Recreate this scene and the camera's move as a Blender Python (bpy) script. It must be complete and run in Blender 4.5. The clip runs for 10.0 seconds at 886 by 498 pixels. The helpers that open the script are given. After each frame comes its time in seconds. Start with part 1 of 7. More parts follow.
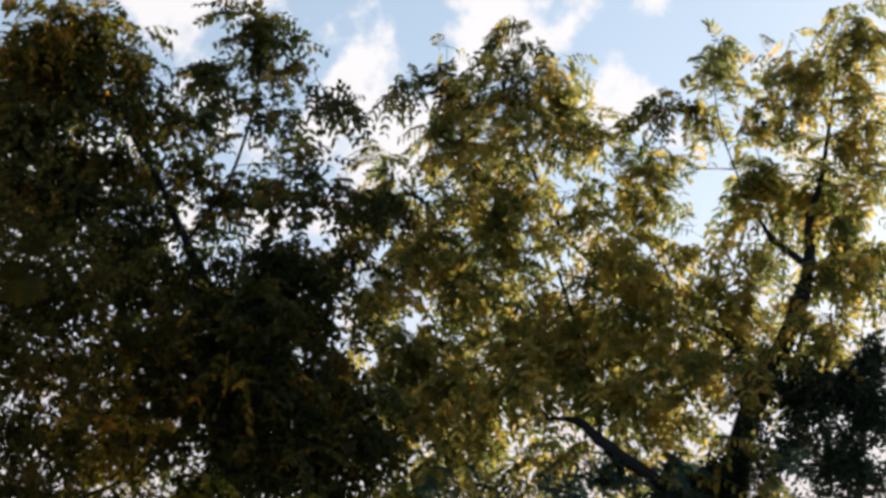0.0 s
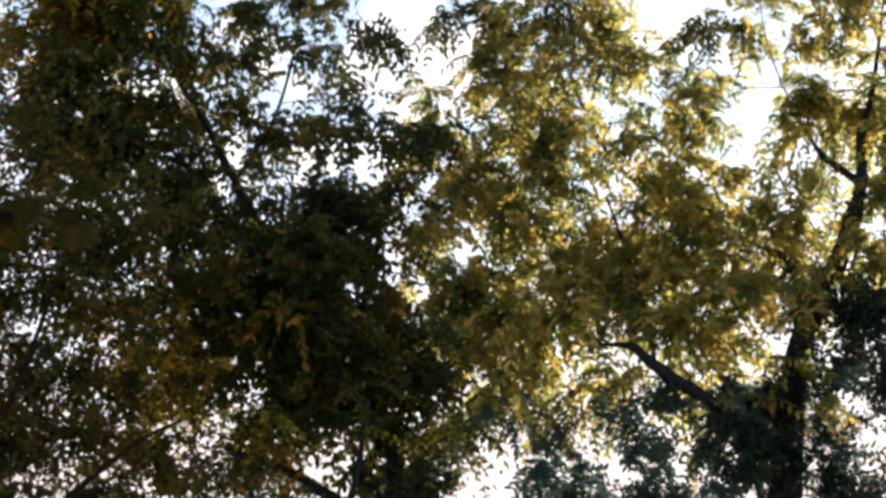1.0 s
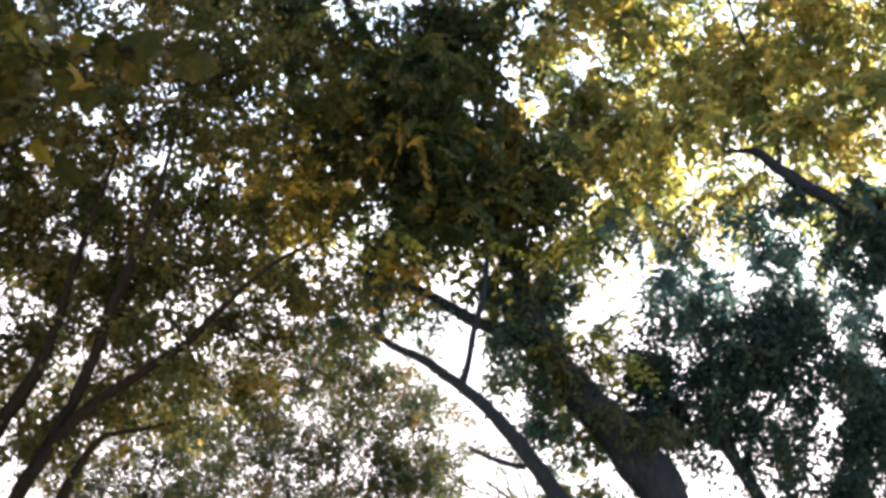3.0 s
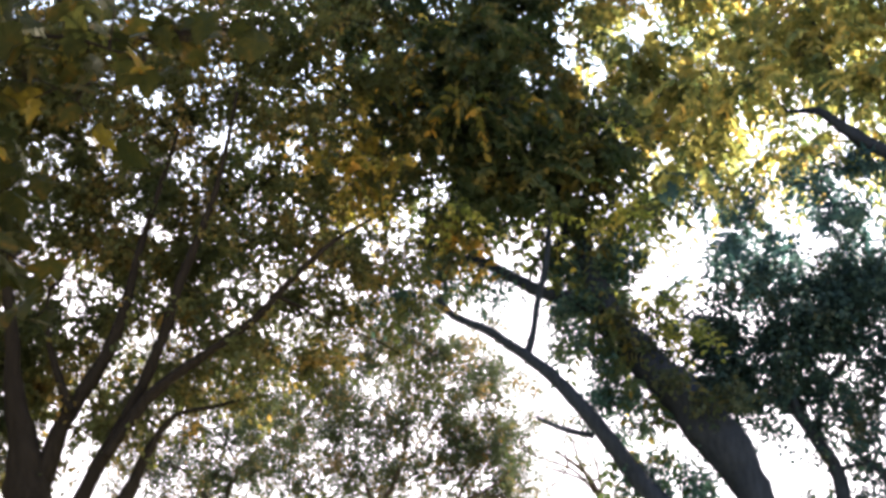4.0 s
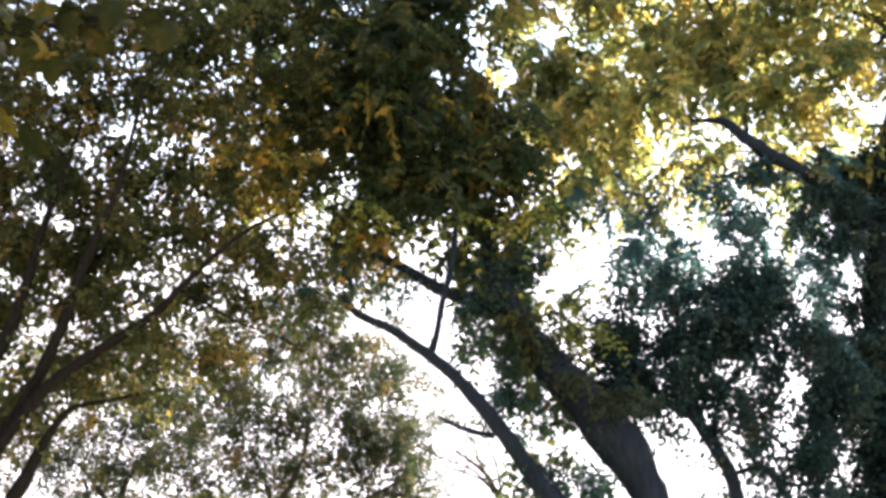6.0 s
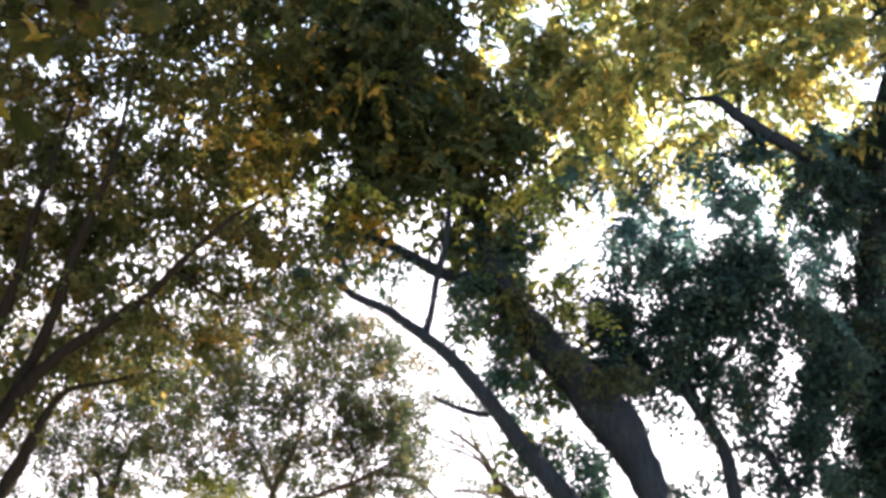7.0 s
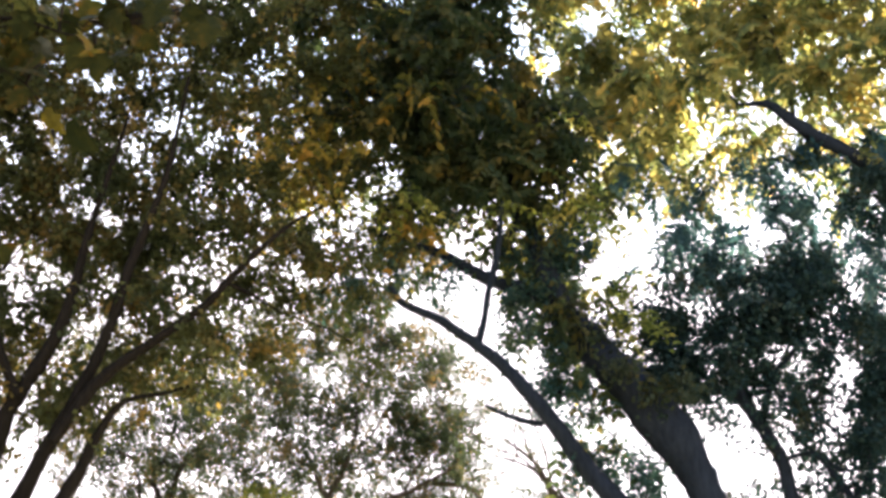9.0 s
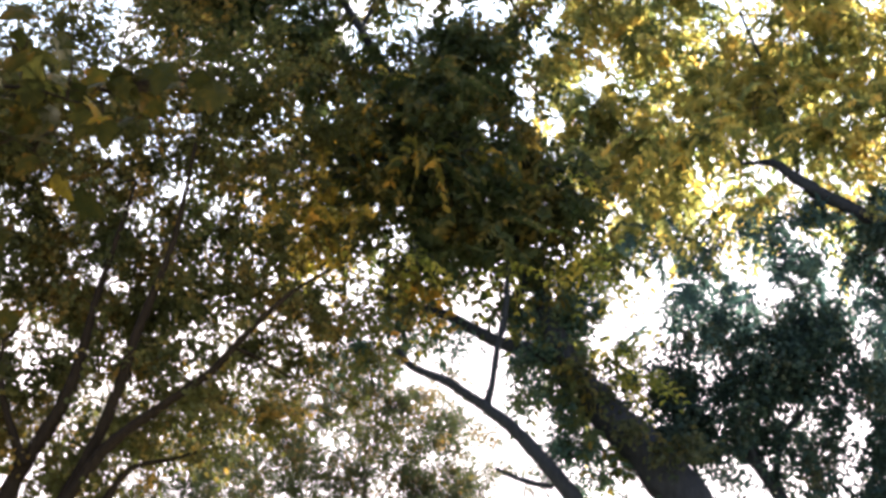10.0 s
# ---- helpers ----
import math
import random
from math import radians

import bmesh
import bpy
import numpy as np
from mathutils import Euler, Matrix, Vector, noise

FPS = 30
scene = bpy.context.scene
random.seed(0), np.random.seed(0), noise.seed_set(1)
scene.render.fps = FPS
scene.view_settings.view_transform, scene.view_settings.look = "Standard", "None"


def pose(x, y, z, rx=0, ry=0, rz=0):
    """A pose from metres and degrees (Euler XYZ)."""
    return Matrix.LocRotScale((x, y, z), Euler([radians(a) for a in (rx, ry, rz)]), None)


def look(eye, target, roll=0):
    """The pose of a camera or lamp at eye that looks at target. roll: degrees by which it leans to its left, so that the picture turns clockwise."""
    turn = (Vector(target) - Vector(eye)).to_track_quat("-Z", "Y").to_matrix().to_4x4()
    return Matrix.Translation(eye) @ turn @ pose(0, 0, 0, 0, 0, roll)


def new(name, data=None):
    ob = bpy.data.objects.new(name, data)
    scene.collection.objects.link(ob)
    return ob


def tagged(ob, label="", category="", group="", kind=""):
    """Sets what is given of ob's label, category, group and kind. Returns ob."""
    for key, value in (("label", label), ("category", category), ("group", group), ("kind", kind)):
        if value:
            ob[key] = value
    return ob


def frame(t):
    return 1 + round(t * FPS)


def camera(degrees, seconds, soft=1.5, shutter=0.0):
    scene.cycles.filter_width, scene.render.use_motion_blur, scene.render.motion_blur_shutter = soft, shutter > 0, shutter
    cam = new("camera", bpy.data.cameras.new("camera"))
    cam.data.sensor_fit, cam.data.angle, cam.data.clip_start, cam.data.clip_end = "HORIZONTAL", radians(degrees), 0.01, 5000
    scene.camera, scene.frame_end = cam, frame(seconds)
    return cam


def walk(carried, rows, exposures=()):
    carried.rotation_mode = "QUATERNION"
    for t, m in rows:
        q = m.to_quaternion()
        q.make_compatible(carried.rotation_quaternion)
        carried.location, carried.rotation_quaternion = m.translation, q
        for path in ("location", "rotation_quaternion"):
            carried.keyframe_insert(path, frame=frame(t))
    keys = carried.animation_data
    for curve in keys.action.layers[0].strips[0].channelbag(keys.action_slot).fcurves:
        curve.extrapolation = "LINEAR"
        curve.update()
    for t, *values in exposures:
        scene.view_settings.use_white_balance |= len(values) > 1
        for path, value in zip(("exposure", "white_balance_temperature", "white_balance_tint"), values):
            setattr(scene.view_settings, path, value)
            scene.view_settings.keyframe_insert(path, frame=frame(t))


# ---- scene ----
# camera: hand-held, turning on the spot at eye height, tilted up into the crowns
EYE = (0.0, 0.0, 1.6)
cam = camera(36.76, 10.0, soft=3.35)
PATH = [
    (0.0, pose(*EYE, 123.00, 0.00, 0.00)),
    (0.5, pose(*EYE, 121.54, 1.21, 2.66)),
    (1.0, pose(*EYE, 120.06, 0.68, 2.87)),
    (1.5, pose(*EYE, 118.93, 0.91, 3.30)),
    (2.0, pose(*EYE, 116.00, 1.03, 3.17)),
    (2.5, pose(*EYE, 113.55, -0.30, 3.47)),
    (2.7, pose(*EYE, 112.93, -0.14, 5.68)),
    (4.0, pose(*EYE, 111.10, 1.34, 11.75)),
    (4.5, pose(*EYE, 110.72, 1.02, 14.28)),
    (5.0, pose(*EYE, 110.02, 2.34, 10.30)),
    (5.5, pose(*EYE, 110.35, 1.26, 9.03)),
    (5.7, pose(*EYE, 110.97, 1.24, 7.97)),
    (6.8, pose(*EYE, 110.40, 1.47, 7.05)),
    (7.0, pose(*EYE, 110.09, 1.79, 7.31)),
    (7.5, pose(*EYE, 109.61, 1.63, 7.34)),
    (8.0, pose(*EYE, 109.67, 2.00, 5.80)),
    (8.5, pose(*EYE, 110.97, 1.46, 5.48)),
    (9.0, pose(*EYE, 110.55, 1.54, 9.60)),
    (9.5, pose(*EYE, 112.98, 2.18, 10.76)),
    (10.0, pose(*EYE, 113.23, 2.02, 10.12)),
]
EXPOSURES = [(0.0, 1.34, 7250, 16), (0.5, 1.93, 7550, 18.5), (0.8, 1.95, 7500, 18.5), (1.5, 2.45, 7050, 18), (2.5, 3.07, 6750, 16), (4.0, 3.49, 6500, 18), (8.5, 3.39, 6400, 17), (9.2, 3.42, 6650, 19), (10.0, 3.42, 6850, 20)]
walk(cam, PATH, EXPOSURES)

# ---- world and sun ----
SUN_AZIMUTH, SUN_HEIGHT = radians(35), radians(33)      # clockwise from +y; above the horizon
SKY_STRENGTH, CLOUD, HAZE = 0.1, 3.2, 2.5
# small clouds and clear blue between them: direction, half width in degrees
CLOUDS = [((-0.204, 0.720, 0.663), 1.8), ((-0.069, 0.753, 0.654), 2.4), ((-0.035, 0.784, 0.620), 1.8), ((-0.073, 0.792, 0.606), 1.5), ((0.032, 0.738, 0.674), 1.8), ((0.090, 0.728, 0.679), 1.8), ((0.122, 0.767, 0.630), 1.9), ((0.226, 0.745, 0.628), 1.1), ((-0.107, 0.817, 0.566), 1.7), ((-0.271, 0.794, 0.545), 2.2), ((-0.112, 0.822, 0.558), 1.9), ((-0.183, 0.773, 0.608), 2.2), ((-0.292, 0.781, 0.553), 2.9), ((-0.235, 0.806, 0.543), 2.4), ((-0.068, 0.790, 0.610), 1.5)]
CLEAR = [((0.207, 0.722, 0.660), 4.6), ((0.190, 0.802, 0.566), 2.7), ((-0.127, 0.757, 0.641), 1.7), ((0.191, 0.800, 0.569), 1.9), ((0.163, 0.825, 0.542), 1.5)]


def node(tree, kind, **values):
    n = tree.nodes.new(kind)
    for key, value in values.items():
        n.inputs[key.replace("_", " ")].default_value = value
    return n


def build_world():
    world = bpy.data.worlds.new("sky")
    world.use_nodes = True
    nt = world.node_tree
    nt.nodes.clear()
    link = nt.links.new
    sky = nt.nodes.new("ShaderNodeTexSky")
    sky.sky_type, sky.sun_disc = "NISHITA", False
    sky.sun_elevation, sky.sun_rotation = SUN_HEIGHT, SUN_AZIMUTH
    sky.dust_density, sky.air_density, sky.ozone_density = 0.1, 1.0, 1.0
    co = nt.nodes.new("ShaderNodeTexCoord")
    split = nt.nodes.new("ShaderNodeSeparateXYZ")
    link(co.outputs["Generated"], split.inputs[0])
    co_dir = co.outputs["Generated"]

    def gathered(spots):
        """How near the sky's direction is to the middle of any of the spots: 1 in it, 0 at its rim and past it."""
        most = None
        for toward_spot, degrees in spots:
            dot = nt.nodes.new("ShaderNodeVectorMath")
            dot.operation = "DOT_PRODUCT"
            link(co_dir, dot.inputs[0])
            dot.inputs[1].default_value = toward_spot
            near = nt.nodes.new("ShaderNodeMapRange")
            near.inputs["From Min"].default_value, near.inputs["From Max"].default_value = math.cos(radians(degrees * 1.5)), math.cos(radians(degrees * 0.3))
            link(dot.outputs["Value"], near.inputs["Value"])
            if most is None:
                most = near.outputs[0]
            else:
                top = nt.nodes.new("ShaderNodeMath")
                top.operation = "MAXIMUM"
                link(most, top.inputs[0])
                link(near.outputs[0], top.inputs[1])
                most = top.outputs[0]
        return most

    puffs = node(nt, "ShaderNodeTexNoise", Scale=17.0, Detail=6.0, Roughness=0.55, Distortion=0.0)
    link(co.outputs["Generated"], puffs.inputs["Vector"])
    cover = nt.nodes.new("ShaderNodeMapRange")
    cover.interpolation_type = "SMOOTHSTEP"
    cover.inputs["From Min"].default_value, cover.inputs["From Max"].default_value = 0.5, 0.64
    cover.inputs["To Min"].default_value = 0.06
    thick = nt.nodes.new("ShaderNodeMath")
    thick.operation = "MULTIPLY_ADD"
    link(gathered(CLOUDS), thick.inputs[0])
    thick.inputs[1].default_value = 0.14
    link(puffs.outputs[0], thick.inputs[2])
    thin = nt.nodes.new("ShaderNodeMath")
    thin.operation = "MULTIPLY_ADD"
    link(gathered(CLEAR), thin.inputs[0])
    thin.inputs[1].default_value = -0.16
    link(thick.outputs[0], thin.inputs[2])
    link(thin.outputs[0], cover.inputs["Value"])
    haze = nt.nodes.new("ShaderNodeMapRange")           # towards the horizon the cloud field closes
    haze.interpolation_type = "SMOOTHSTEP"
    haze.inputs["From Min"].default_value, haze.inputs["From Max"].default_value = 0.66, 0.30
    link(split.outputs["Z"], haze.inputs["Value"])
    most = nt.nodes.new("ShaderNodeMath")
    most.operation = "MAXIMUM"
    link(cover.outputs[0], most.inputs[0])
    link(haze.outputs[0], most.inputs[1])
    mix = nt.nodes.new("ShaderNodeMix")
    mix.data_type = "RGBA"
    link(most.outputs[0], mix.inputs["Factor"])
    pale = nt.nodes.new("ShaderNodeVectorMath")         # late-afternoon blue, a little towards cyan
    pale.operation = "MULTIPLY"
    pale.inputs[1].default_value = (1.16, 1.08, 0.87)
    link(sky.outputs[0], pale.inputs[0])
    link(pale.outputs[0], mix.inputs["A"])
    # cloud and haze shine most on the sun's side of the sky
    toward = nt.nodes.new("ShaderNodeVectorMath")
    toward.operation = "DOT_PRODUCT"
    link(co.outputs["Generated"], toward.inputs[0])
    toward.inputs[1].default_value = (math.sin(SUN_AZIMUTH) * math.cos(SUN_HEIGHT), math.cos(SUN_AZIMUTH) * math.cos(SUN_HEIGHT), math.sin(SUN_HEIGHT))
    glow = nt.nodes.new("ShaderNodeMapRange")
    glow.interpolation_type = "SMOOTHSTEP"
    glow.inputs["From Min"].default_value, glow.inputs["From Max"].default_value = -0.5, 1.0
    glow.inputs["To Min"].default_value, glow.inputs["To Max"].default_value = 0.75, 1.3
    link(toward.outputs["Value"], glow.inputs["Value"])
    white = nt.nodes.new("ShaderNodeVectorMath")
    white.operation = "SCALE"
    veil = nt.nodes.new("ShaderNodeMix")                # sunlit cloud above, thinner and slightly rosy haze below
    veil.data_type = "RGBA"
    veil.inputs["A"].default_value = (CLOUD * 0.88, CLOUD * 0.95, CLOUD * 1.04, 1)
    veil.inputs["B"].default_value = (HAZE, HAZE * 0.95, HAZE * 0.98, 1)
    link(haze.outputs[0], veil.inputs["Factor"])
    link(veil.outputs["Result"], white.inputs[0])
    link(glow.outputs[0], white.inputs["Scale"])
    link(white.outputs[0], mix.inputs["B"])
    back = nt.nodes.new("ShaderNodeBackground")
    back.inputs["Strength"].default_value = SKY_STRENGTH
    link(mix.outputs["Result"], back.inputs["Color"])
    out = nt.nodes.new("ShaderNodeOutputWorld")
    link(back.outputs[0], out.inputs[0])
    scene.world = world


build_world()
sun_data = bpy.data.lights.new("sun", "SUN")
sun_data.energy, sun_data.angle, sun_data.color = 5.0, radians(0.53), (1.0, 0.89, 0.71)
sun = new("sun", sun_data)
sun.matrix_world = look((60 * math.sin(SUN_AZIMUTH) * math.cos(SUN_HEIGHT), 60 * math.cos(SUN_AZIMUTH) * math.cos(SUN_HEIGHT), 60 * math.sin(SUN_HEIGHT)), (0, 0, 0))


# ---- materials ----
def ramp(nt, stops):
    r = nt.nodes.new("ShaderNodeValToRGB")
    while len(r.color_ramp.elements) < len(stops):
        r.color_ramp.elements.new(0.5)
    for e, (at, colour) in zip(r.color_ramp.elements, stops):
        e.position, e.color = at, (*colour, 1)
    return r


def leaf_material(name, stops, glow=0.45, single=False, shine=0.06):
    """A thin leaf: a dull waxy face, light shining through, a colour of its own for every leaf and a drift from bough to bough."""
    mat = bpy.data.materials.new(name)
    mat.use_nodes = True
    nt = mat.node_tree
    nt.nodes.clear()
    link = nt.links.new
    if single:
        pick = nt.nodes.new("ShaderNodeObjectInfo").outputs["Random"]
    else:
        pick = nt.nodes.new("ShaderNodeNewGeometry").outputs["Random Per Island"]
    co = nt.nodes.new("ShaderNodeTexCoord")
    drift = node(nt, "ShaderNodeTexNoise", Scale=2.0, Detail=3.0)
    link(co.outputs["Object"], drift.inputs["Vector"])
    add = nt.nodes.new("ShaderNodeMath")
    add.operation = "MULTIPLY_ADD"
    link(drift.outputs[0], add.inputs[0])
    add.inputs[1].default_value = 1.9
    shift = nt.nodes.new("ShaderNodeMath")
    shift.operation = "MULTIPLY_ADD"
    link(pick, shift.inputs[0])
    shift.inputs[1].default_value, shift.inputs[2].default_value = 0.32, -0.6
    link(shift.outputs[0], add.inputs[2])
    colour = ramp(nt, stops)
    link(add.outputs[0], colour.inputs[0])
    spots = node(nt, "ShaderNodeTexNoise", Scale=60.0, Detail=3.0)
    link(co.outputs["Object"], spots.inputs["Vector"])
    tone = nt.nodes.new("ShaderNodeMapRange")
    tone.inputs["From Min"].default_value, tone.inputs["From Max"].default_value = 0.3, 0.7
    tone.inputs["To Min"].default_value, tone.inputs["To Max"].default_value = 0.75, 1.2
    link(spots.outputs[0], tone.inputs["Value"])
    worn = nt.nodes.new("ShaderNodeVectorMath")
    worn.operation = "SCALE"
    link(colour.outputs[0], worn.inputs[0])
    link(tone.outputs[0], worn.inputs["Scale"])
    face = node(nt, "ShaderNodeBsdfPrincipled", Roughness=0.65)
    face.inputs["Specular IOR Level"].default_value = shine
    link(worn.outputs[0], face.inputs["Base Color"])
    through_leaf = nt.nodes.new("ShaderNodeBsdfTranslucent")
    bright = nt.nodes.new("ShaderNodeVectorMath")
    bright.operation = "MULTIPLY"
    link(worn.outputs[0], bright.inputs[0])
    bright.inputs[1].default_value = (1.6, 1.58, 1.2)
    link(bright.outputs[0], through_leaf.inputs["Color"])
    mixed = nt.nodes.new("ShaderNodeMixShader")
    mixed.inputs[0].default_value = glow
    link(face.outputs[0], mixed.inputs[1])
    link(through_leaf.outputs[0], mixed.inputs[2])
    out = nt.nodes.new("ShaderNodeOutputMaterial")
    link(mixed.outputs[0], out.inputs[0])
    return mat


def bark_material(name, dark, light, scale=9.0):
    mat = bpy.data.materials.new(name)
    mat.use_nodes = True
    nt = mat.node_tree
    link = nt.links.new
    bsdf = nt.nodes["Principled BSDF"]
    bsdf.inputs["Roughness"].default_value = 0.95
    bsdf.inputs["Specular IOR Level"].default_value = 0.04
    co = nt.nodes.new("ShaderNodeTexCoord")
    stretch = nt.nodes.new("ShaderNodeMapping")
    stretch.inputs["Scale"].default_value = (1, 1, 0.25)
    link(co.outputs["Object"], stretch.inputs[0])
    ridges = node(nt, "ShaderNodeTexNoise", Scale=scale * 3, Detail=5.0, Roughness=0.65)
    link(stretch.outputs[0], ridges.inputs["Vector"])
    patches = node(nt, "ShaderNodeTexNoise", Scale=2.2, Detail=3.0)
    link(co.outputs["Object"], patches.inputs["Vector"])
    blend = nt.nodes.new("ShaderNodeMath")
    blend.operation = "MULTIPLY_ADD"
    link(ridges.outputs[0], blend.inputs[0])
    blend.inputs[1].default_value = 0.7
    half = nt.nodes.new("ShaderNodeMath")
    half.operation = "MULTIPLY"
    link(patches.outputs[0], half.inputs[0])
    half.inputs[1].default_value = 0.3
    link(half.outputs[0], blend.inputs[2])
    colour = ramp(nt, [(0.32, dark), (0.68, light)])
    link(blend.outputs[0], colour.inputs[0])
    link(colour.outputs[0], bsdf.inputs["Base Color"])
    bump = nt.nodes.new("ShaderNodeBump")
    bump.inputs["Strength"].default_value, bump.inputs["Distance"].default_value = 0.8, 0.02
    link(ridges.outputs[0], bump.inputs["Height"])
    link(bump.outputs[0], bsdf.inputs["Normal"])
    return mat


def ground_material():
    mat = bpy.data.materials.new("meadow_grass")
    mat.use_nodes = True
    nt = mat.node_tree
    link = nt.links.new
    bsdf = nt.nodes["Principled BSDF"]
    bsdf.inputs["Roughness"].default_value = 0.95
    co = nt.nodes.new("ShaderNodeTexCoord")
    wide = node(nt, "ShaderNodeTexNoise", Scale=0.35, Detail=4.0)
    fine = node(nt, "ShaderNodeTexNoise", Scale=14.0, Detail=6.0)
    link(co.outputs["Object"], wide.inputs["Vector"])
    link(co.outputs["Object"], fine.inputs["Vector"])
    both = nt.nodes.new("ShaderNodeMath")
    both.operation = "ADD"
    link(wide.outputs[0], both.inputs[0])
    link(fine.outputs[0], both.inputs[1])
    half = nt.nodes.new("ShaderNodeMath")
    half.operation = "MULTIPLY"
    half.inputs[1].default_value = 0.5
    link(both.outputs[0], half.inputs[0])
    # out of view; paled so that it bounces more light into the crowns
    colour = ramp(nt, [(0.35, (0.15, 0.145, 0.085)), (0.5, (0.25, 0.23, 0.145)), (0.66, (0.38, 0.33, 0.22))])
    link(half.outputs[0], colour.inputs[0])
    link(colour.outputs[0], bsdf.inputs["Base Color"])
    bump = nt.nodes.new("ShaderNodeBump")
    bump.inputs["Strength"].default_value, bump.inputs["Distance"].default_value = 0.6, 0.05
    link(fine.outputs[0], bump.inputs["Height"])
    link(bump.outputs[0], bsdf.inputs["Normal"])
    return mat


LEAF = {
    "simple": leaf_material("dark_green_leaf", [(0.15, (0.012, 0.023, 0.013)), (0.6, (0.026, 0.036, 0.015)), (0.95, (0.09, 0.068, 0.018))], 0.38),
    "mix": leaf_material("turning_leaf", [(0.2, (0.036, 0.05, 0.014)), (0.55, (0.085, 0.08, 0.018)), (0.9, (0.24, 0.13, 0.022))]),
    "gold": leaf_material("golden_leaf", [(0.2, (0.08, 0.09, 0.018)), (0.5, (0.17, 0.14, 0.03)), (0.95, (0.34, 0.21, 0.036))], 0.55),
    # brighter colour that stands for sunlit leaves, as along the crown's rim
    "green": leaf_material("sunlit_green_leaf", [(0.2, (0.05, 0.074, 0.018)), (0.55, (0.11, 0.125, 0.028)), (0.85, (0.22, 0.19, 0.04))], 0.45),
    # the lowest stops of the next two paint leaves lying in shade
    "pinnate": leaf_material("olive_leaflet", [(0.2, (0.05, 0.075, 0.045)), (0.44, (0.09, 0.105, 0.045)), (0.72, (0.215, 0.195, 0.07)), (1.0, (0.34, 0.22, 0.065))], 0.58),
    "yellow": leaf_material("yellow_green_leaflet", [(0.2, (0.05, 0.078, 0.042)), (0.44, (0.1, 0.115, 0.045)), (0.72, (0.235, 0.215, 0.075)), (1.0, (0.36, 0.235, 0.07))], 0.56),
    # the teal cast of these small leaves paints lens haze into their colour
    "lace": leaf_material("haze_teal_leaf", [(0.2, (0.014, 0.036, 0.035)), (0.6, (0.023, 0.05, 0.046)), (0.95, (0.055, 0.08, 0.045))], 0.32),
    # shaded version of the tree's leaflets, with blue added for lens haze
    "deep": leaf_material("shade_haze_leaflet", [(0.2, (0.018, 0.046, 0.06)), (0.6, (0.03, 0.066, 0.08)), (0.9, (0.06, 0.098, 0.09))], 0.36, shine=0.05),
    # blue in the ivy colour stands in for lens flare haze
    "ivy": leaf_material("haze_blue_ivy_leaf", [(0.2, (0.008, 0.02, 0.021)), (0.6, (0.013, 0.028, 0.028)), (0.9, (0.034, 0.04, 0.025))], 0.18, shine=0.05),
    "small": leaf_material("small_olive_leaf", [(0.2, (0.024, 0.032, 0.014)), (0.6, (0.046, 0.052, 0.02)), (0.95, (0.13, 0.085, 0.024))], 0.4),
    "fine": leaf_material("pale_far_leaf", [(0.2, (0.02, 0.032, 0.02)), (0.6, (0.034, 0.046, 0.026)), (0.95, (0.12, 0.08, 0.028))], 0.3),
    "cling": leaf_material("brown_tinged_ivy_leaf", [(0.2, (0.012, 0.022, 0.016)), (0.6, (0.022, 0.03, 0.018)), (0.9, (0.05, 0.048, 0.02))], 0.2, shine=0.05),
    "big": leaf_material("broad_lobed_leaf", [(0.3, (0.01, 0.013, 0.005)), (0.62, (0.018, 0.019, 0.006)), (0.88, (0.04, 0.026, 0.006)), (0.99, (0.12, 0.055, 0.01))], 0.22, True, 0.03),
    "ripe": leaf_material("ripe_yellow_lobed_leaf", [(0.2, (0.04, 0.034, 0.008)), (0.6, (0.072, 0.058, 0.01)), (0.95, (0.12, 0.06, 0.01))], 0.32, True, 0.03),
}
# bark tinted blue to put the lens veil over the trunks into its colour
BARK = bark_material("haze_blue_bark", (0.006, 0.008, 0.0115), (0.016, 0.021, 0.03))
BARK_PALE = bark_material("grey_bark", (0.014, 0.012, 0.01), (0.05, 0.042, 0.035), 7.0)
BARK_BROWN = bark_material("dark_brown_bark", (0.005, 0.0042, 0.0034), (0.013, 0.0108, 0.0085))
NEAR_PIECES = 300
rng = np.random.default_rng(7)


# ---- ground ----
def build_ground():
    bm = bmesh.new()
    bmesh.ops.create_grid(bm, x_segments=120, y_segments=120, size=1.0)
    for v in bm.verts:
        x, y = (math.copysign(abs(c) ** 3, c) * 2500 for c in v.co[:2])
        v.co = (x, y, 0.12 * (noise.noise((x * 0.11, y * 0.11, 0)) - 0.3 * noise.noise((x * 0.4, y * 0.4, 3))) - 0.03)
    mesh = bpy.data.meshes.new("ground")
    bm.to_mesh(mesh)
    bm.free()
    for p in mesh.polygons:
        p.use_smooth = True
    mesh.materials.append(ground_material())
    tagged(new("ground", mesh), "uneven grass under the trees, unseen, paled to bounce light up", "ground", kind="structure")


build_ground()


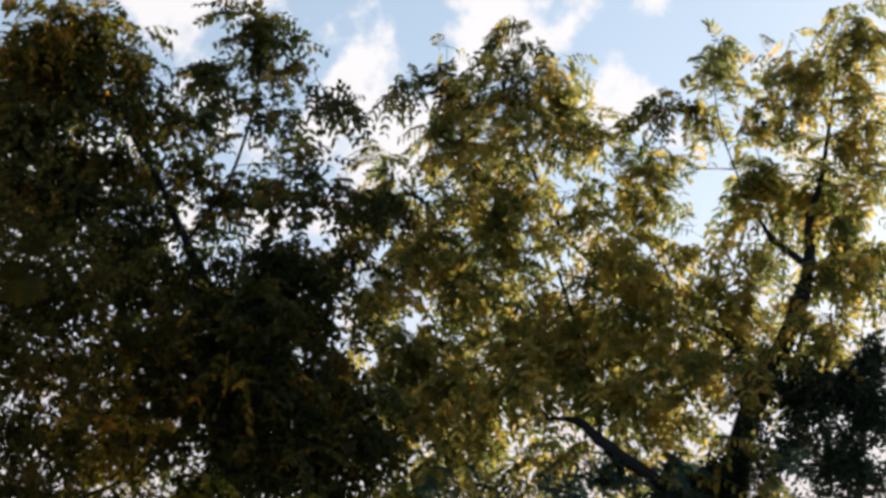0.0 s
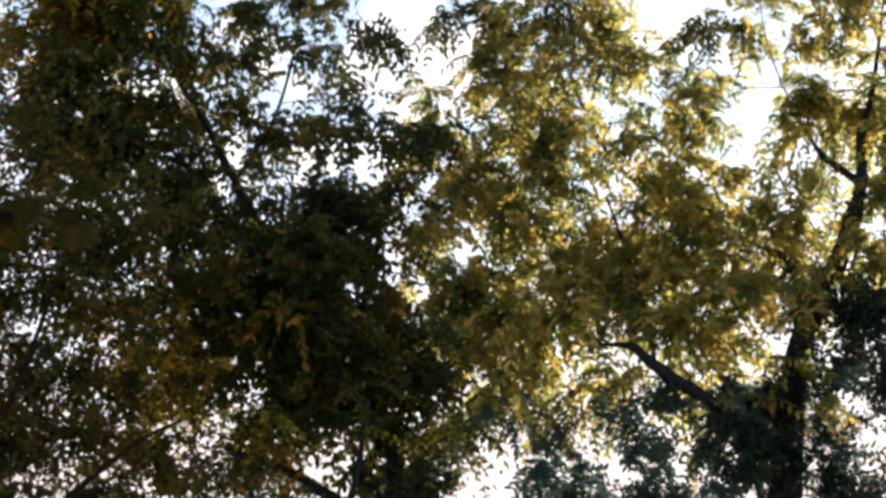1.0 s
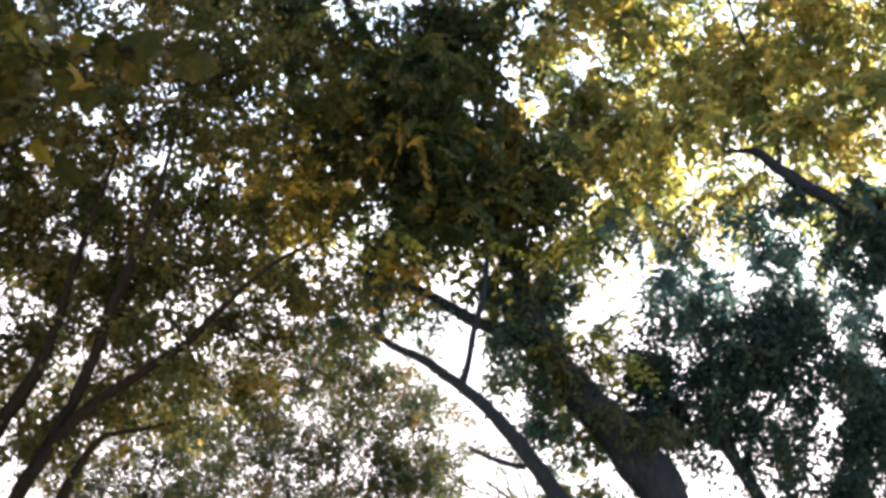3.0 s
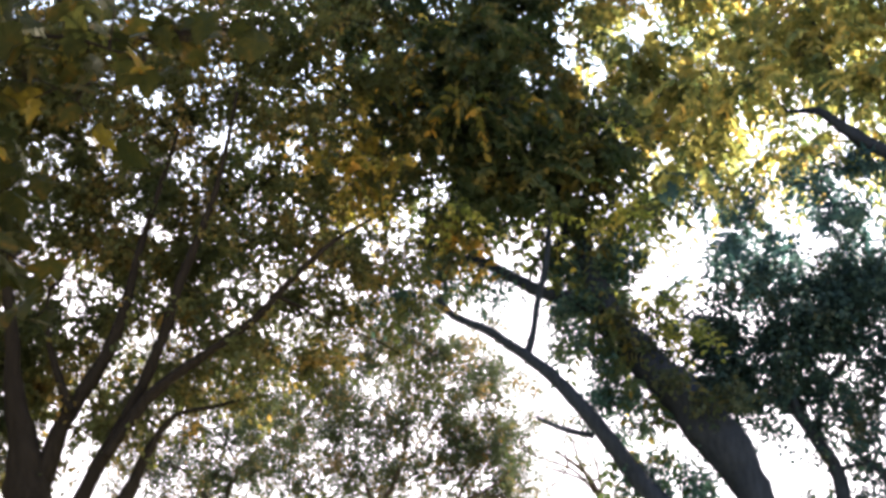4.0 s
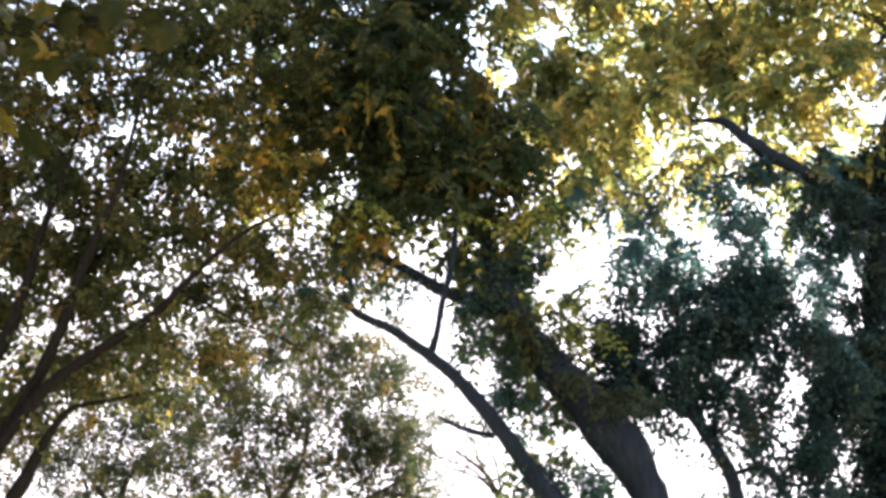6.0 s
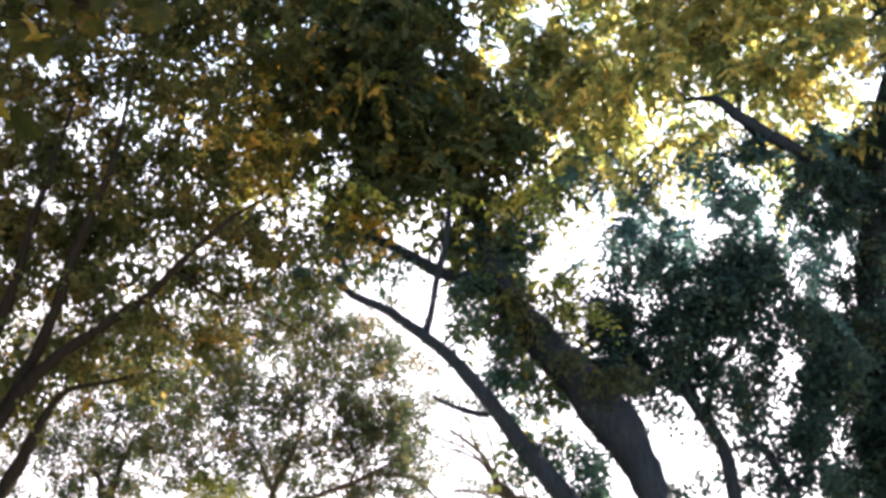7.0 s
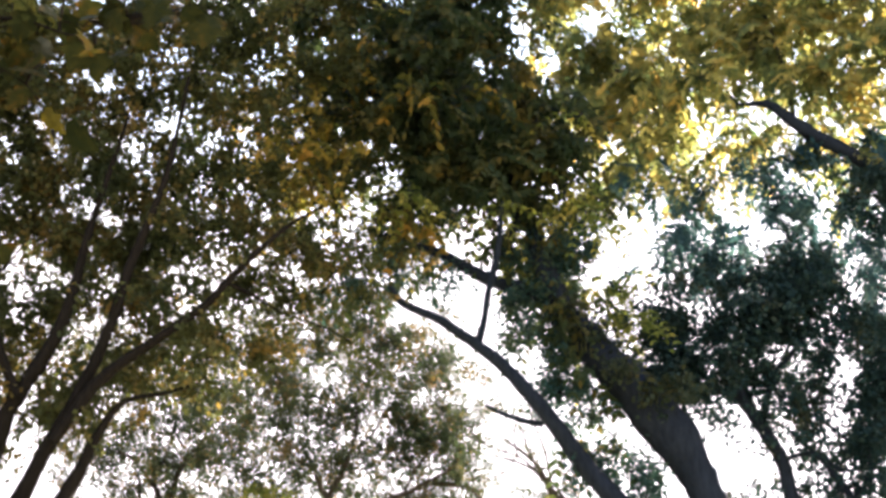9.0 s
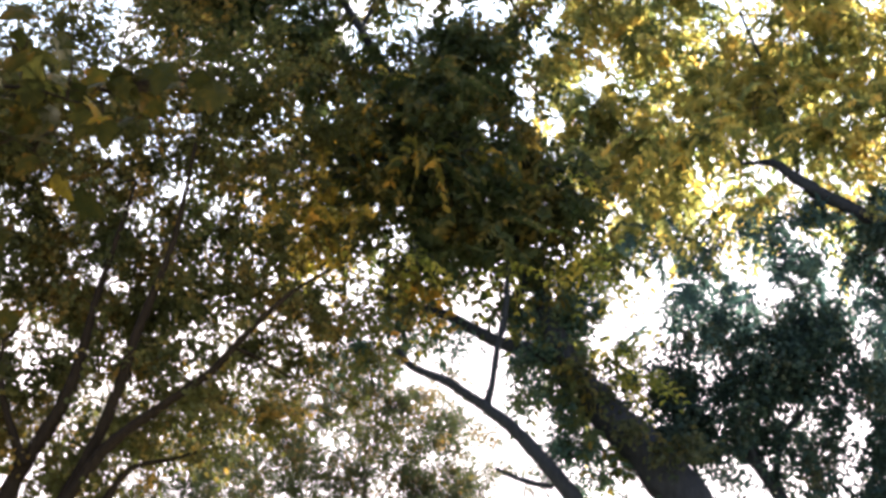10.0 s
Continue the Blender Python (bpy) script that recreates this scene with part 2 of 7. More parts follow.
# ---- trees ----
def mesh_from(name, verts, faces, mat, smooth=False):
    """A mesh from vertex and face arrays (faces all with the same number of corners)."""
    verts, faces = np.asarray(verts, np.float32), np.asarray(faces, np.int32)
    mesh = bpy.data.meshes.new(name)
    k = faces.shape[1]
    mesh.vertices.add(len(verts))
    mesh.vertices.foreach_set("co", verts.ravel())
    mesh.loops.add(faces.size)
    mesh.loops.foreach_set("vertex_index", faces.ravel())
    mesh.polygons.add(len(faces))
    mesh.polygons.foreach_set("loop_start", np.arange(len(faces), dtype=np.int32) * k)
    if smooth:
        mesh.polygons.foreach_set("use_smooth", np.ones(len(faces), bool))
    mesh.update(calc_edges=True)
    mesh.materials.append(mat)
    return mesh


def spline(points, steps=6):
    """A smooth line (Catmull-Rom) through rows of x, y, z, radius."""
    p = np.array(points, float)
    p = np.vstack([2 * p[0] - p[1], p, 2 * p[-1] - p[-2]])
    out = []
    for i in range(1, len(p) - 2):
        for s in np.arange(steps) / steps:
            a, b, c, d = p[i - 1:i + 3]
            out.append(0.5 * (2 * b + (c - a) * s + (2 * a - 5 * b + 4 * c - d) * s * s + (3 * b - a - 3 * c + d) * s ** 3))
    out.append(p[-2])
    return np.array(out)


def tube(line, sides, rough=0.0):
    """Vertices and quads of a tapering tube along rows of x, y, z, radius, with a closed tip."""
    p, r = line[:, :3], np.maximum(line[:, 3], 0.0015)
    t = np.gradient(p, axis=0)
    t /= np.linalg.norm(t, axis=1)[:, None] + 1e-9
    ref = np.array([0.31, 0.9, 0.29]) if abs(t[0, 1]) < 0.8 else np.array([0.9, 0.2, 0.3])
    u = np.cross(t, ref)
    u /= np.linalg.norm(u, axis=1)[:, None] + 1e-9
    w = np.cross(t, u)
    ang = np.arange(sides) * 2 * math.pi / sides
    rad = r[:, None] * np.ones(sides)
    if rough:
        swell = rng.normal(0, rough, (len(p), sides))
        rad = rad * (1 + 0.5 * (swell + np.roll(swell, 1, 0)))
    v = p[:, None] + rad[..., None] * (np.cos(ang)[None, :, None] * u[:, None] + np.sin(ang)[None, :, None] * w[:, None])
    v = v.reshape(-1, 3)
    i, j = np.meshgrid(np.arange(len(p) - 1), np.arange(sides), indexing="ij")
    a, b = i * sides + j, i * sides + (j + 1) % sides
    return v, np.stack([a, b, b + sides, a + sides], -1).reshape(-1, 4)


def unit(v):
    return v / (np.linalg.norm(v, axis=-1, keepdims=True) + 1e-9)


class Tree:
    """Limbs and foliage gathered for one tree, then built as one thing with its parts."""

    def __init__(self, name, label, shape, size, bark, per=12, reach=0.3):
        self.name, self.label, self.shape, self.size, self.bark, self.per, self.reach = name, label, shape, size, bark, per, reach
        self.limbs, self.lobes = [], []


def limb(tree, name, points):
    tree.limbs.append((name, points))


def lobe(tree, x, y, z, wide, high, tau, kind):
    """A bough's mass of leaves: its middle, half width and half height, how thickly it is leaved, and the leaves' colour."""
    tree.lobes.append((np.array((x, y, z)), wide, high, tau, kind))


def simple_leaves(base, axis, normal, length, width):
    side = np.cross(axis, normal)
    shape = ((0, 0, 0), (0.3, 0.5, 0.16), (0.7, 0.36, 0.1), (1, 0, -0.12), (0.7, -0.36, 0.1), (0.3, -0.5, 0.16))
    v = np.stack([base + axis * (length * f)[:, None] + side * (width * s)[:, None] + normal * (width * h)[:, None] for f, s, h in shape], 1)
    k = np.arange(len(base))[:, None] * 6
    return v.reshape(-1, 3), np.concatenate([k + (0, 1, 2, 3), k + (0, 3, 4, 5)])


def with_stalk(verts, faces, spine):
    """Adds to a compound leaf the thin stalk on which its leaflets sit."""
    spine = np.vstack([1.8 * spine[0] - 0.8 * spine[1], spine])
    strip = np.stack([spine - (0.0025, 0, 0.001), spine + (0.0025, 0, 0.001)], 1).reshape(-1, 3)
    k = len(verts) + 2 * np.arange(len(spine) - 1)[:, None]
    return np.vstack([verts, strip]), np.vstack([faces, k + (0, 1, 3, 2)])


def part(name, mesh, parent, label="", kind=""):
    ob = new(name, mesh)
    ob.parent = parent
    return tagged(ob, label, kind=kind)


# leaves of a size of their own: length, width
OWN_SIZE = {"ivy": (0.054, 0.044), "lace": (0.05, 0.036), "cling": (0.05, 0.04), "deep": (0.12, 0.045), "gold": (0.09, 0.042), "yellow": (0.135, 0.052), "green": (0.07, 0.034)}
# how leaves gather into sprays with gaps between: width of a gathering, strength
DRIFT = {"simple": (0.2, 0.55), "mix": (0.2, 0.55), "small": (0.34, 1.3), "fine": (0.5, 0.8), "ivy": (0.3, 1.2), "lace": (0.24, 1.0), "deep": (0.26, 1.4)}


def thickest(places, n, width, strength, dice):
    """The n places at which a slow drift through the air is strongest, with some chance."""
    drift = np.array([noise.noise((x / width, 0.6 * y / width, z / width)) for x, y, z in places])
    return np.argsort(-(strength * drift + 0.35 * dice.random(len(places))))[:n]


def grow(tree):
    """Builds the tree: trunk and limbs, boughs and twigs that carry the leaf masses, and the leaves."""
    lines = []
    root = new(tree.name)
    first = np.array(tree.limbs[0][1][0])
    foot = np.array((first[0], first[1], 0.0))
    root.location = foot
    tagged(root, tree.label, "tree")
    for name, points in tree.limbs:
        points = [tuple(q) for q in points]
        if name == "trunk":
            x, y, z, r = points[0]
            points = [(x, y, -0.15, r * 1.75), (x, y, 0.12, r * 1.4), (x, y, 0.6, r * 1.12)] + points
        line = spline(points)
        lines.append(line)
        v, f = tube(line, 14 if name == "trunk" else 10, 0.09)
        part(name, mesh_from(name, v - foot, f, tree.bark, True), root)
    nodes = np.vstack([l[::2] for l in lines])
    leaves, wood_v, wood_f, count = {}, [], [], 0

    def wood(line, sides):
        nonlocal count
        v, f = tube(line, sides)
        wood_v.append(v)
        wood_f.append(f + count)
        count += len(v)

    L, W = tree.size
    pinnate = tree.shape == "pinnate"
    spread = [np.linalg.norm(nodes[:, :3] - row[0], axis=1).min() for row in tree.lobes]
    for k in np.argsort(spread):
        c, wide, high, tau, kind = tree.lobes[k]
        dice = np.random.default_rng(abs(int(c[0] * 1000)) + 7919 * int(c[2] * 1000) + int(wide * 1000))
        bushy = pinnate and kind not in ("ivy", "lace", "cling")
        leaf_l, leaf_w = OWN_SIZE.get(kind, (L, W))
        per = tree.per if bushy or not pinnate else 14
        if kind == "deep":
            per = 15
        one = per * leaf_l * leaf_w * (0.5 if bushy else 0.62) * 0.6
        n = max(3, int(tau * math.pi * wide * high / one))
        # bough from the nearest limb below
        gap = np.linalg.norm(nodes[:, :3] - c, axis=1) + 0.6 * np.maximum(0, nodes[:, 2] - c[2])
        start = nodes[np.argmin(gap)]
        mid = 0.5 * (start[:3] + c) + dice.normal(0, 0.05, 3) + (0, 0, 0.02)
        r0 = min(start[3] * 0.8, 0.005 + 0.006 * np.linalg.norm(start[:3] - c))
        bough = spline([(*start[:3], r0), (*mid, r0 * 0.75), (*c, 0.004)], 4)
        wood(bough, 5)
        nodes = np.vstack([nodes, bough[2:]])
        # places of the sprays, thicker towards the rim and clumped
        u = unit(dice.normal(size=(3 * n, 3))) * dice.random((3 * n, 1)) ** 0.42
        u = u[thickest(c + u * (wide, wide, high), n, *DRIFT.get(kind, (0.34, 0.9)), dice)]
        clump = unit(dice.normal(size=(max(2, n // 9), 3))) * dice.random((max(2, n // 9), 1)) ** 0.4
        pick = dice.integers(0, len(clump), n)
        near = clump[pick]
        u = (u if kind == "deep" else u * 0.4 + near * 0.62 if bushy else u * 0.42 + near * 0.62 if kind == "ivy" else u * 0.51 + near * 0.53) + dice.normal(0, 0.04, (n, 3))
        p = c + u * (1.12 if bushy else dice.uniform(0.72, 1.42, (n, 1))) * np.array((wide, wide * 0.95, high))
        for tip in clump[:6]:
            end = c + tip * np.array((wide, wide * 0.95, high)) * 0.85
            wood(np.array([(*c, 0.004), (*(0.5 * (c + end) + dice.normal(0, 0.03, 3)), 0.0045), (*end, 0.002)]), 4)
        sway = unit(dice.normal(size=clump.shape))[pick if kind != "deep" else np.zeros_like(pick)]
        out = unit(unit(u) * 0.6 + sway * 0.6 + dice.normal(0, 0.32, (n, 3)) + (0, 0, -0.15))
        reach = (0.5 if kind == "deep" else tree.reach if bushy or not pinnate else 0.25) * dice.uniform(0.7, 1.25, n)
        if bushy:
            # compound leaves: a drooping stalk with paired leaflets and one at the tip
            out = unit(out * (1, 1, 0.55) + (0, 0, -0.4)) if kind == "deep" else unit(out * (1, 1, 0.8) + (0, 0, -0.12))
            sag = 0.22 if kind == "deep" else 0.5
            s = np.linspace(0.15, 1, per // 2 + 1)
            t = np.repeat(s, 2)[:per + 1] if per % 2 else np.repeat(s[:-1], 2)
            flip = np.tile((1.0, -1.0), len(t))[:len(t)]
            if kind == "deep":                          # the lobe is where the sprays hang, not where they spring
                p = p - out * (0.5 * reach)[:, None] + (0, 0, 0.06)
            base = p[:, None] + out[:, None] * (reach[:, None] * t)[..., None]
            base[..., 2] -= sag * reach[:, None] * t ** 2
            for a, d, l in zip(p[::3], out[::3], reach[::3]):
                wood(np.array([(*a, 0.003), (*(a + d * l * 0.5 + (0, 0, -0.03 * l)), 0.0022), (*(a + d * l + (0, 0, -sag * l)), 0.0015)]), 3)
            along = unit(out[:, None] + np.array((0, 0, -2 * sag)) * t[None, :, None])
            up = unit(np.array((0, 0, 0.75)) + dice.normal(0, 0.5, (n, 1, 3)))
            side = unit(np.cross(along, np.broadcast_to(up, along.shape)))
            axis = unit(side * flip[None, :, None] + along * 0.6 + dice.normal(0, 0.11, along.shape) + (0, 0, -0.25 if kind == "deep" else -0.55))
            normal = unit(np.cross(axis, np.cross(up + dice.normal(0, 0.25, along.shape), axis)))
            length = leaf_l * dice.uniform(0.75, 1.2, along.shape[:2]) * (1.08 - 0.45 * np.abs(t - 0.45))
            width = leaf_w * dice.uniform(0.8, 1.2, along.shape[:2])
        else:
            for a, d, l in zip(p[::2], out[::2], reach[::2]):
                wood(np.array([(*(a - d * l * 0.4), 0.003), (*(a + d * l * 0.6 + (0, 0, -0.08 * l)), 0.0015)]), 3)
            t = dice.random((n, per))
            base = p[:, None] + out[:, None] * (reach[:, None] * (t - 0.4))[..., None] + dice.normal(0, 0.035, (n, per, 3))
            axis = unit(out[:, None] * 0.5 + dice.normal(0, 0.6, base.shape) + (0, 0, -0.35))
            normal = unit(np.cross(axis, np.cross(np.array((0, 0, 0.8)) + dice.normal(0, 0.6, base.shape), axis)))
            length = leaf_l * dice.uniform(0.65, 1.25, (n, per))
            width = leaf_w * dice.uniform(0.7, 1.2, (n, per))
        leaves.setdefault(kind, []).append((p[:, 1], (base, axis, normal, length, width), bushy))
    # the sprays on the tree's near face are pieces of their own, the rest one mass
    cut = {}
    for whole, most in ((True, NEAR_PIECES), (False, NEAR_PIECES // 12)):
        fronts = [front for rows in leaves.values() for front, _, bushy in rows if bushy == whole]
        cut[whole] = np.sort(np.concatenate(fronts))[:most][-1] if fronts else 0.0
    for kind, rows in leaves.items():
        rest = []
        for front, arrays, bushy in rows:
            for k in np.nonzero(front <= cut[bushy])[0]:
                own = [a[k] for a in arrays]
                for one in ([slice(None)] if bushy else [slice(m, m + 1) for m in range(len(own[0]))]):
                    piece = [a[one] for a in own]
                    at = piece[0].mean(axis=0)
                    v, f = simple_leaves(piece[0] - at, *piece[1:])
                    if bushy:
                        v, f = with_stalk(v, f, piece[0][::2] - at)
                    name = "compound_leaf" if bushy else "leaf"
                    part(name, mesh_from(name, v, f, LEAF[kind]), root).location = at - foot
            rest.append([a[front > cut[bushy]].reshape(-1, *a.shape[2:]) for a in arrays])
        v, f = simple_leaves(*[np.concatenate(col) for col in zip(*rest)])
        if len(v) == 0:
            continue
        part("foliage", mesh_from("foliage", v - foot, f, LEAF[kind]), root, FOLIAGE[kind], "stuff")
    if wood_v:
        part("twig_tangle", mesh_from("twig_tangle", np.vstack(wood_v) - foot, np.vstack(wood_f), tree.bark, True), root, "thin dark twigs", "stuff")
    return root


FOLIAGE = {
    "simple": "dark green compound leaves", "lace": "small scattered green leaves", "deep": "hanging compound leaves coloured blue-green for shade and lens haze", "mix": "green leaves turning yellow", "gold": "golden and orange autumn leaves",
    "green": "yellow-green leaves, brightened in colour as sunlit", "pinnate": "olive compound leaves with narrow leaflets",
    "yellow": "sunlit yellow-green compound leaves", "ivy": "dense dark ivy leaves", "cling": "brown-tinged ivy leaves on the bark", "small": "small dull olive leaves", "fine": "pale thin distant leaves",
}

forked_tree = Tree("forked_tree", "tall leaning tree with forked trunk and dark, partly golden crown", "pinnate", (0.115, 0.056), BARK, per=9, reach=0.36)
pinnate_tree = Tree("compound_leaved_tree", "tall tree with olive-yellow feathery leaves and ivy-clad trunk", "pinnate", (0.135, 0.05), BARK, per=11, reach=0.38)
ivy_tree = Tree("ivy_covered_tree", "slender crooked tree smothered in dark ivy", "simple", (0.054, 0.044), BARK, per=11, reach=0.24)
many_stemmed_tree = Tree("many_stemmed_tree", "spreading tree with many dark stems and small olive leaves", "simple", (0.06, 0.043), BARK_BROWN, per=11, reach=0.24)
far_tree = Tree("slender_tree", "thin distant tree with sparse pale leaves", "simple", (0.058, 0.04), BARK_PALE, per=12, reach=0.3)
far_tree_b = Tree("round_crowned_tree", "distant round-crowned tree with pale and orange leaves", "simple", (0.058, 0.04), BARK_PALE, per=12, reach=0.3)
far_tree_c = Tree("bare_twigged_tree", "distant half-bare tree with thin arching twigs", "simple", (0.045, 0.028), BARK_PALE, reach=0.26)

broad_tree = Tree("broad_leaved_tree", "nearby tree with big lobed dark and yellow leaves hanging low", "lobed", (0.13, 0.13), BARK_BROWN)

limb(forked_tree, "trunk", [(0.74, 11.98, 1.72, 0.214), (0.64, 11.98, 2.65, 0.168), (0.45, 11.99, 3.40, 0.146), (0.30, 12.00, 3.84, 0.168), (0.14, 12.00, 4.16, 0.212), (-0.13, 12.00, 4.56, 0.206), (-0.51, 11.99, 5.03, 0.178), (-0.78, 11.97, 5.40, 0.142), (-0.92, 11.96, 5.86, 0.108), (-1.06, 12.15, 6.41, 0.078), (-1.25, 12.34, 7.11, 0.075), (-1.67, 12.40, 8.01, 0.072), (-2.14, 12.42, 8.60, 0.067), (-2.59, 12.36, 9.20, 0.056), (-2.87, 12.30, 9.76, 0.043), (-3.22, 12.20, 10.45, 0.033), (-3.60, 12.10, 11.09, 0.026), (-3.88, 12.00, 11.94, 0.020), (-4.05, 11.93, 12.77, 0.011)])
limb(forked_tree, "limb", [(0.63, 11.98, 2.36, 0.153), (0.16, 11.90, 2.92, 0.122), (-0.28, 11.80, 3.44, 0.101), (-0.66, 11.78, 3.93, 0.087), (-0.99, 11.66, 4.41, 0.074), (-1.32, 11.63, 4.83, 0.064), (-1.57, 11.59, 5.05, 0.054), (-1.86, 11.45, 5.25, 0.044), (-2.17, 11.29, 5.39, 0.036), (-2.27, 11.17, 5.52, 0.020)])
limb(forked_tree, "limb", [(-1.55, 11.60, 5.04, 0.041), (-1.48, 11.61, 5.28, 0.031), (-1.43, 11.61, 5.55, 0.031), (-1.34, 11.62, 5.88, 0.032), (-1.30, 11.63, 6.16, 0.024), (-1.29, 11.83, 6.53, 0.016)])
limb(forked_tree, "limb", [(-0.81, 11.97, 5.43, 0.069), (-1.07, 11.95, 5.64, 0.070), (-1.41, 11.92, 5.75, 0.065), (-1.65, 11.89, 5.89, 0.059), (-1.91, 11.85, 6.05, 0.049), (-2.18, 11.80, 6.15, 0.033), (-2.60, 11.71, 6.30, 0.022)])
limb(forked_tree, "limb", [(-1.00, 11.76, 4.30, 0.031), (-1.20, 11.74, 4.35, 0.026), (-1.37, 11.72, 4.42, 0.021), (-1.51, 11.70, 4.50, 0.013)])
limb(forked_tree, "limb", [(-1.35, 12.13, 6.06, 0.061), (-1.17, 12.14, 6.47, 0.050), (-0.93, 12.16, 6.82, 0.039), (-0.74, 12.18, 6.81, 0.034), (-0.63, 12.18, 6.59, 0.028), (-0.62, 12.18, 6.41, 0.022)])
limb(forked_tree, "limb", [(-1.82, 12.47, 7.49, 0.042), (-2.65, 12.32, 7.93, 0.039), (-3.37, 12.14, 8.37, 0.039), (-3.79, 12.02, 8.98, 0.032), (-4.17, 11.89, 9.54, 0.029), (-4.57, 11.74, 10.11, 0.021)])
limb(forked_tree, "limb", [(-2.83, 12.28, 9.66, 0.025), (-2.47, 12.35, 10.48, 0.021), (-2.29, 12.39, 11.40, 0.018), (-2.23, 12.40, 12.37, 0.014), (-2.36, 12.38, 13.19, 0.012)])
limb(pinnate_tree, "trunk", [(2.67, 13.74, 1.96, 0.326), (2.75, 13.73, 3.24, 0.269), (2.86, 13.70, 4.74, 0.201), (2.88, 13.70, 5.45, 0.185), (2.96, 13.68, 6.19, 0.175), (3.12, 13.65, 6.95, 0.165), (3.27, 13.61, 7.74, 0.136), (3.59, 13.56, 8.47, 0.122), (3.98, 13.45, 9.14, 0.111), (4.23, 13.36, 9.72, 0.096)])
limb(pinnate_tree, "limb", [(4.09, 13.41, 9.37, 0.088), (4.30, 13.34, 9.93, 0.079), (4.38, 13.31, 10.31, 0.066), (4.42, 13.29, 10.66, 0.053), (4.59, 13.23, 11.10, 0.037), (4.75, 13.17, 11.66, 0.026), (4.94, 13.10, 12.42, 0.017), (5.09, 13.04, 13.03, 0.009)])
limb(pinnate_tree, "limb", [(4.32, 13.31, 9.99, 0.052), (4.14, 13.36, 10.22, 0.045), (3.96, 13.41, 10.47, 0.039), (3.85, 13.46, 10.84, 0.015), (3.67, 13.51, 11.57, 0.011), (3.56, 13.54, 12.50, 0.009), (3.61, 13.53, 13.45, 0.007)])
limb(pinnate_tree, "limb", [(2.98, 13.47, 6.62, 0.075), (2.55, 13.16, 6.96, 0.067), (2.16, 13.02, 7.23, 0.070), (1.89, 13.06, 7.45, 0.073), (1.64, 13.10, 7.70, 0.062), (1.48, 13.12, 7.89, 0.05), (1.32, 13.22, 7.97, 0.03), (1.16, 13.34, 8.04, 0.016)])
limb(pinnate_tree, "limb", [(1.75, 13.69, 7.96, 0.039), (1.77, 13.69, 8.19, 0.029), (1.72, 13.69, 8.59, 0.023), (1.61, 13.71, 9.26, 0.020), (1.39, 13.73, 10.20, 0.017)])
limb(pinnate_tree, "limb", [(3.9, 13.65, 8.91, 0.061), (3.22, 14.05, 9.62, 0.046), (2.42, 14.44, 10.36, 0.038), (1.77, 14.54, 11.02, 0.032), (1.47, 14.57, 11.57, 0.028), (1.18, 14.6, 12.51, 0.026), (1.02, 14.61, 13.5, 0.02), (1.13, 14.61, 14.42, 0.012)])
limb(pinnate_tree, "limb", [(2.39, 14.25, 10.24, 0.021), (1.65, 14.35, 10.51, 0.017), (1.03, 14.41, 10.61, 0.015), (0.26, 14.45, 10.87, 0.013), (-0.32, 14.45, 11.21, 0.009)])
limb(pinnate_tree, "limb", [(1.45, 14.37, 11.43, 0.017), (0.86, 14.42, 12.09, 0.016), (0.27, 14.45, 12.87, 0.011), (0.05, 14.45, 13.87, 0.007)])
limb(ivy_tree, "trunk", [(1.14, 12.55, 2.00, 0.150), (1.17, 12.55, 2.87, 0.107), (1.16, 12.55, 3.59, 0.070), (1.11, 12.55, 4.01, 0.065), (0.98, 12.56, 4.29, 0.060), (0.85, 12.57, 4.54, 0.049), (0.78, 12.58, 4.91, 0.039), (0.94, 12.56, 5.24, 0.033), (1.13, 12.55, 5.56, 0.028)])
limb(ivy_tree, "limb", [(0.85, 12.57, 4.54, 0.038), (0.62, 12.58, 4.70, 0.033), (0.31, 12.60, 4.83, 0.033), (0.12, 12.60, 5.13, 0.028), (0.03, 12.60, 5.42, 0.022)])
limb(ivy_tree, "limb", [(1.17, 12.55, 2.87, 0.054), (1.72, 12.48, 3.34, 0.038), (1.53, 12.51, 3.88, 0.027), (1.31, 12.53, 4.16, 0.022), (1.22, 12.54, 4.27, 0.016)])
limb(ivy_tree, "limb", [(0.98, 12.56, 4.29, 0.033), (1.11, 12.55, 4.77, 0.028), (1.47, 12.51, 5.19, 0.025), (1.56, 12.50, 5.63, 0.022)])
limb(many_stemmed_tree, "trunk", [(-5.25, 9.44, 1.78, 0.275), (-5.23, 9.45, 2.50, 0.230), (-5.18, 9.48, 3.18, 0.199), (-5.21, 9.46, 3.61, 0.177), (-5.27, 9.43, 4.02, 0.117), (-5.36, 9.38, 4.43, 0.080), (-5.41, 9.35, 4.90, 0.057), (-5.51, 9.29, 5.53, 0.039), (-5.63, 9.22, 6.18, 0.025)])
limb(many_stemmed_tree, "limb", [(-5.20, 9.47, 3.44, 0.093), (-5.09, 9.52, 3.89, 0.082), (-4.98, 9.58, 4.28, 0.068), (-4.78, 9.69, 4.70, 0.057), (-4.65, 9.75, 5.14, 0.046), (-4.57, 9.79, 5.66, 0.035), (-4.44, 9.84, 6.24, 0.024), (-4.31, 9.90, 6.85, 0.014)])
limb(many_stemmed_tree, "limb", [(-4.93, 9.50, 4.27, 0.042), (-5.03, 9.45, 4.56, 0.033), (-5.10, 9.41, 4.79, 0.026), (-5.16, 9.37, 5.17, 0.019)])
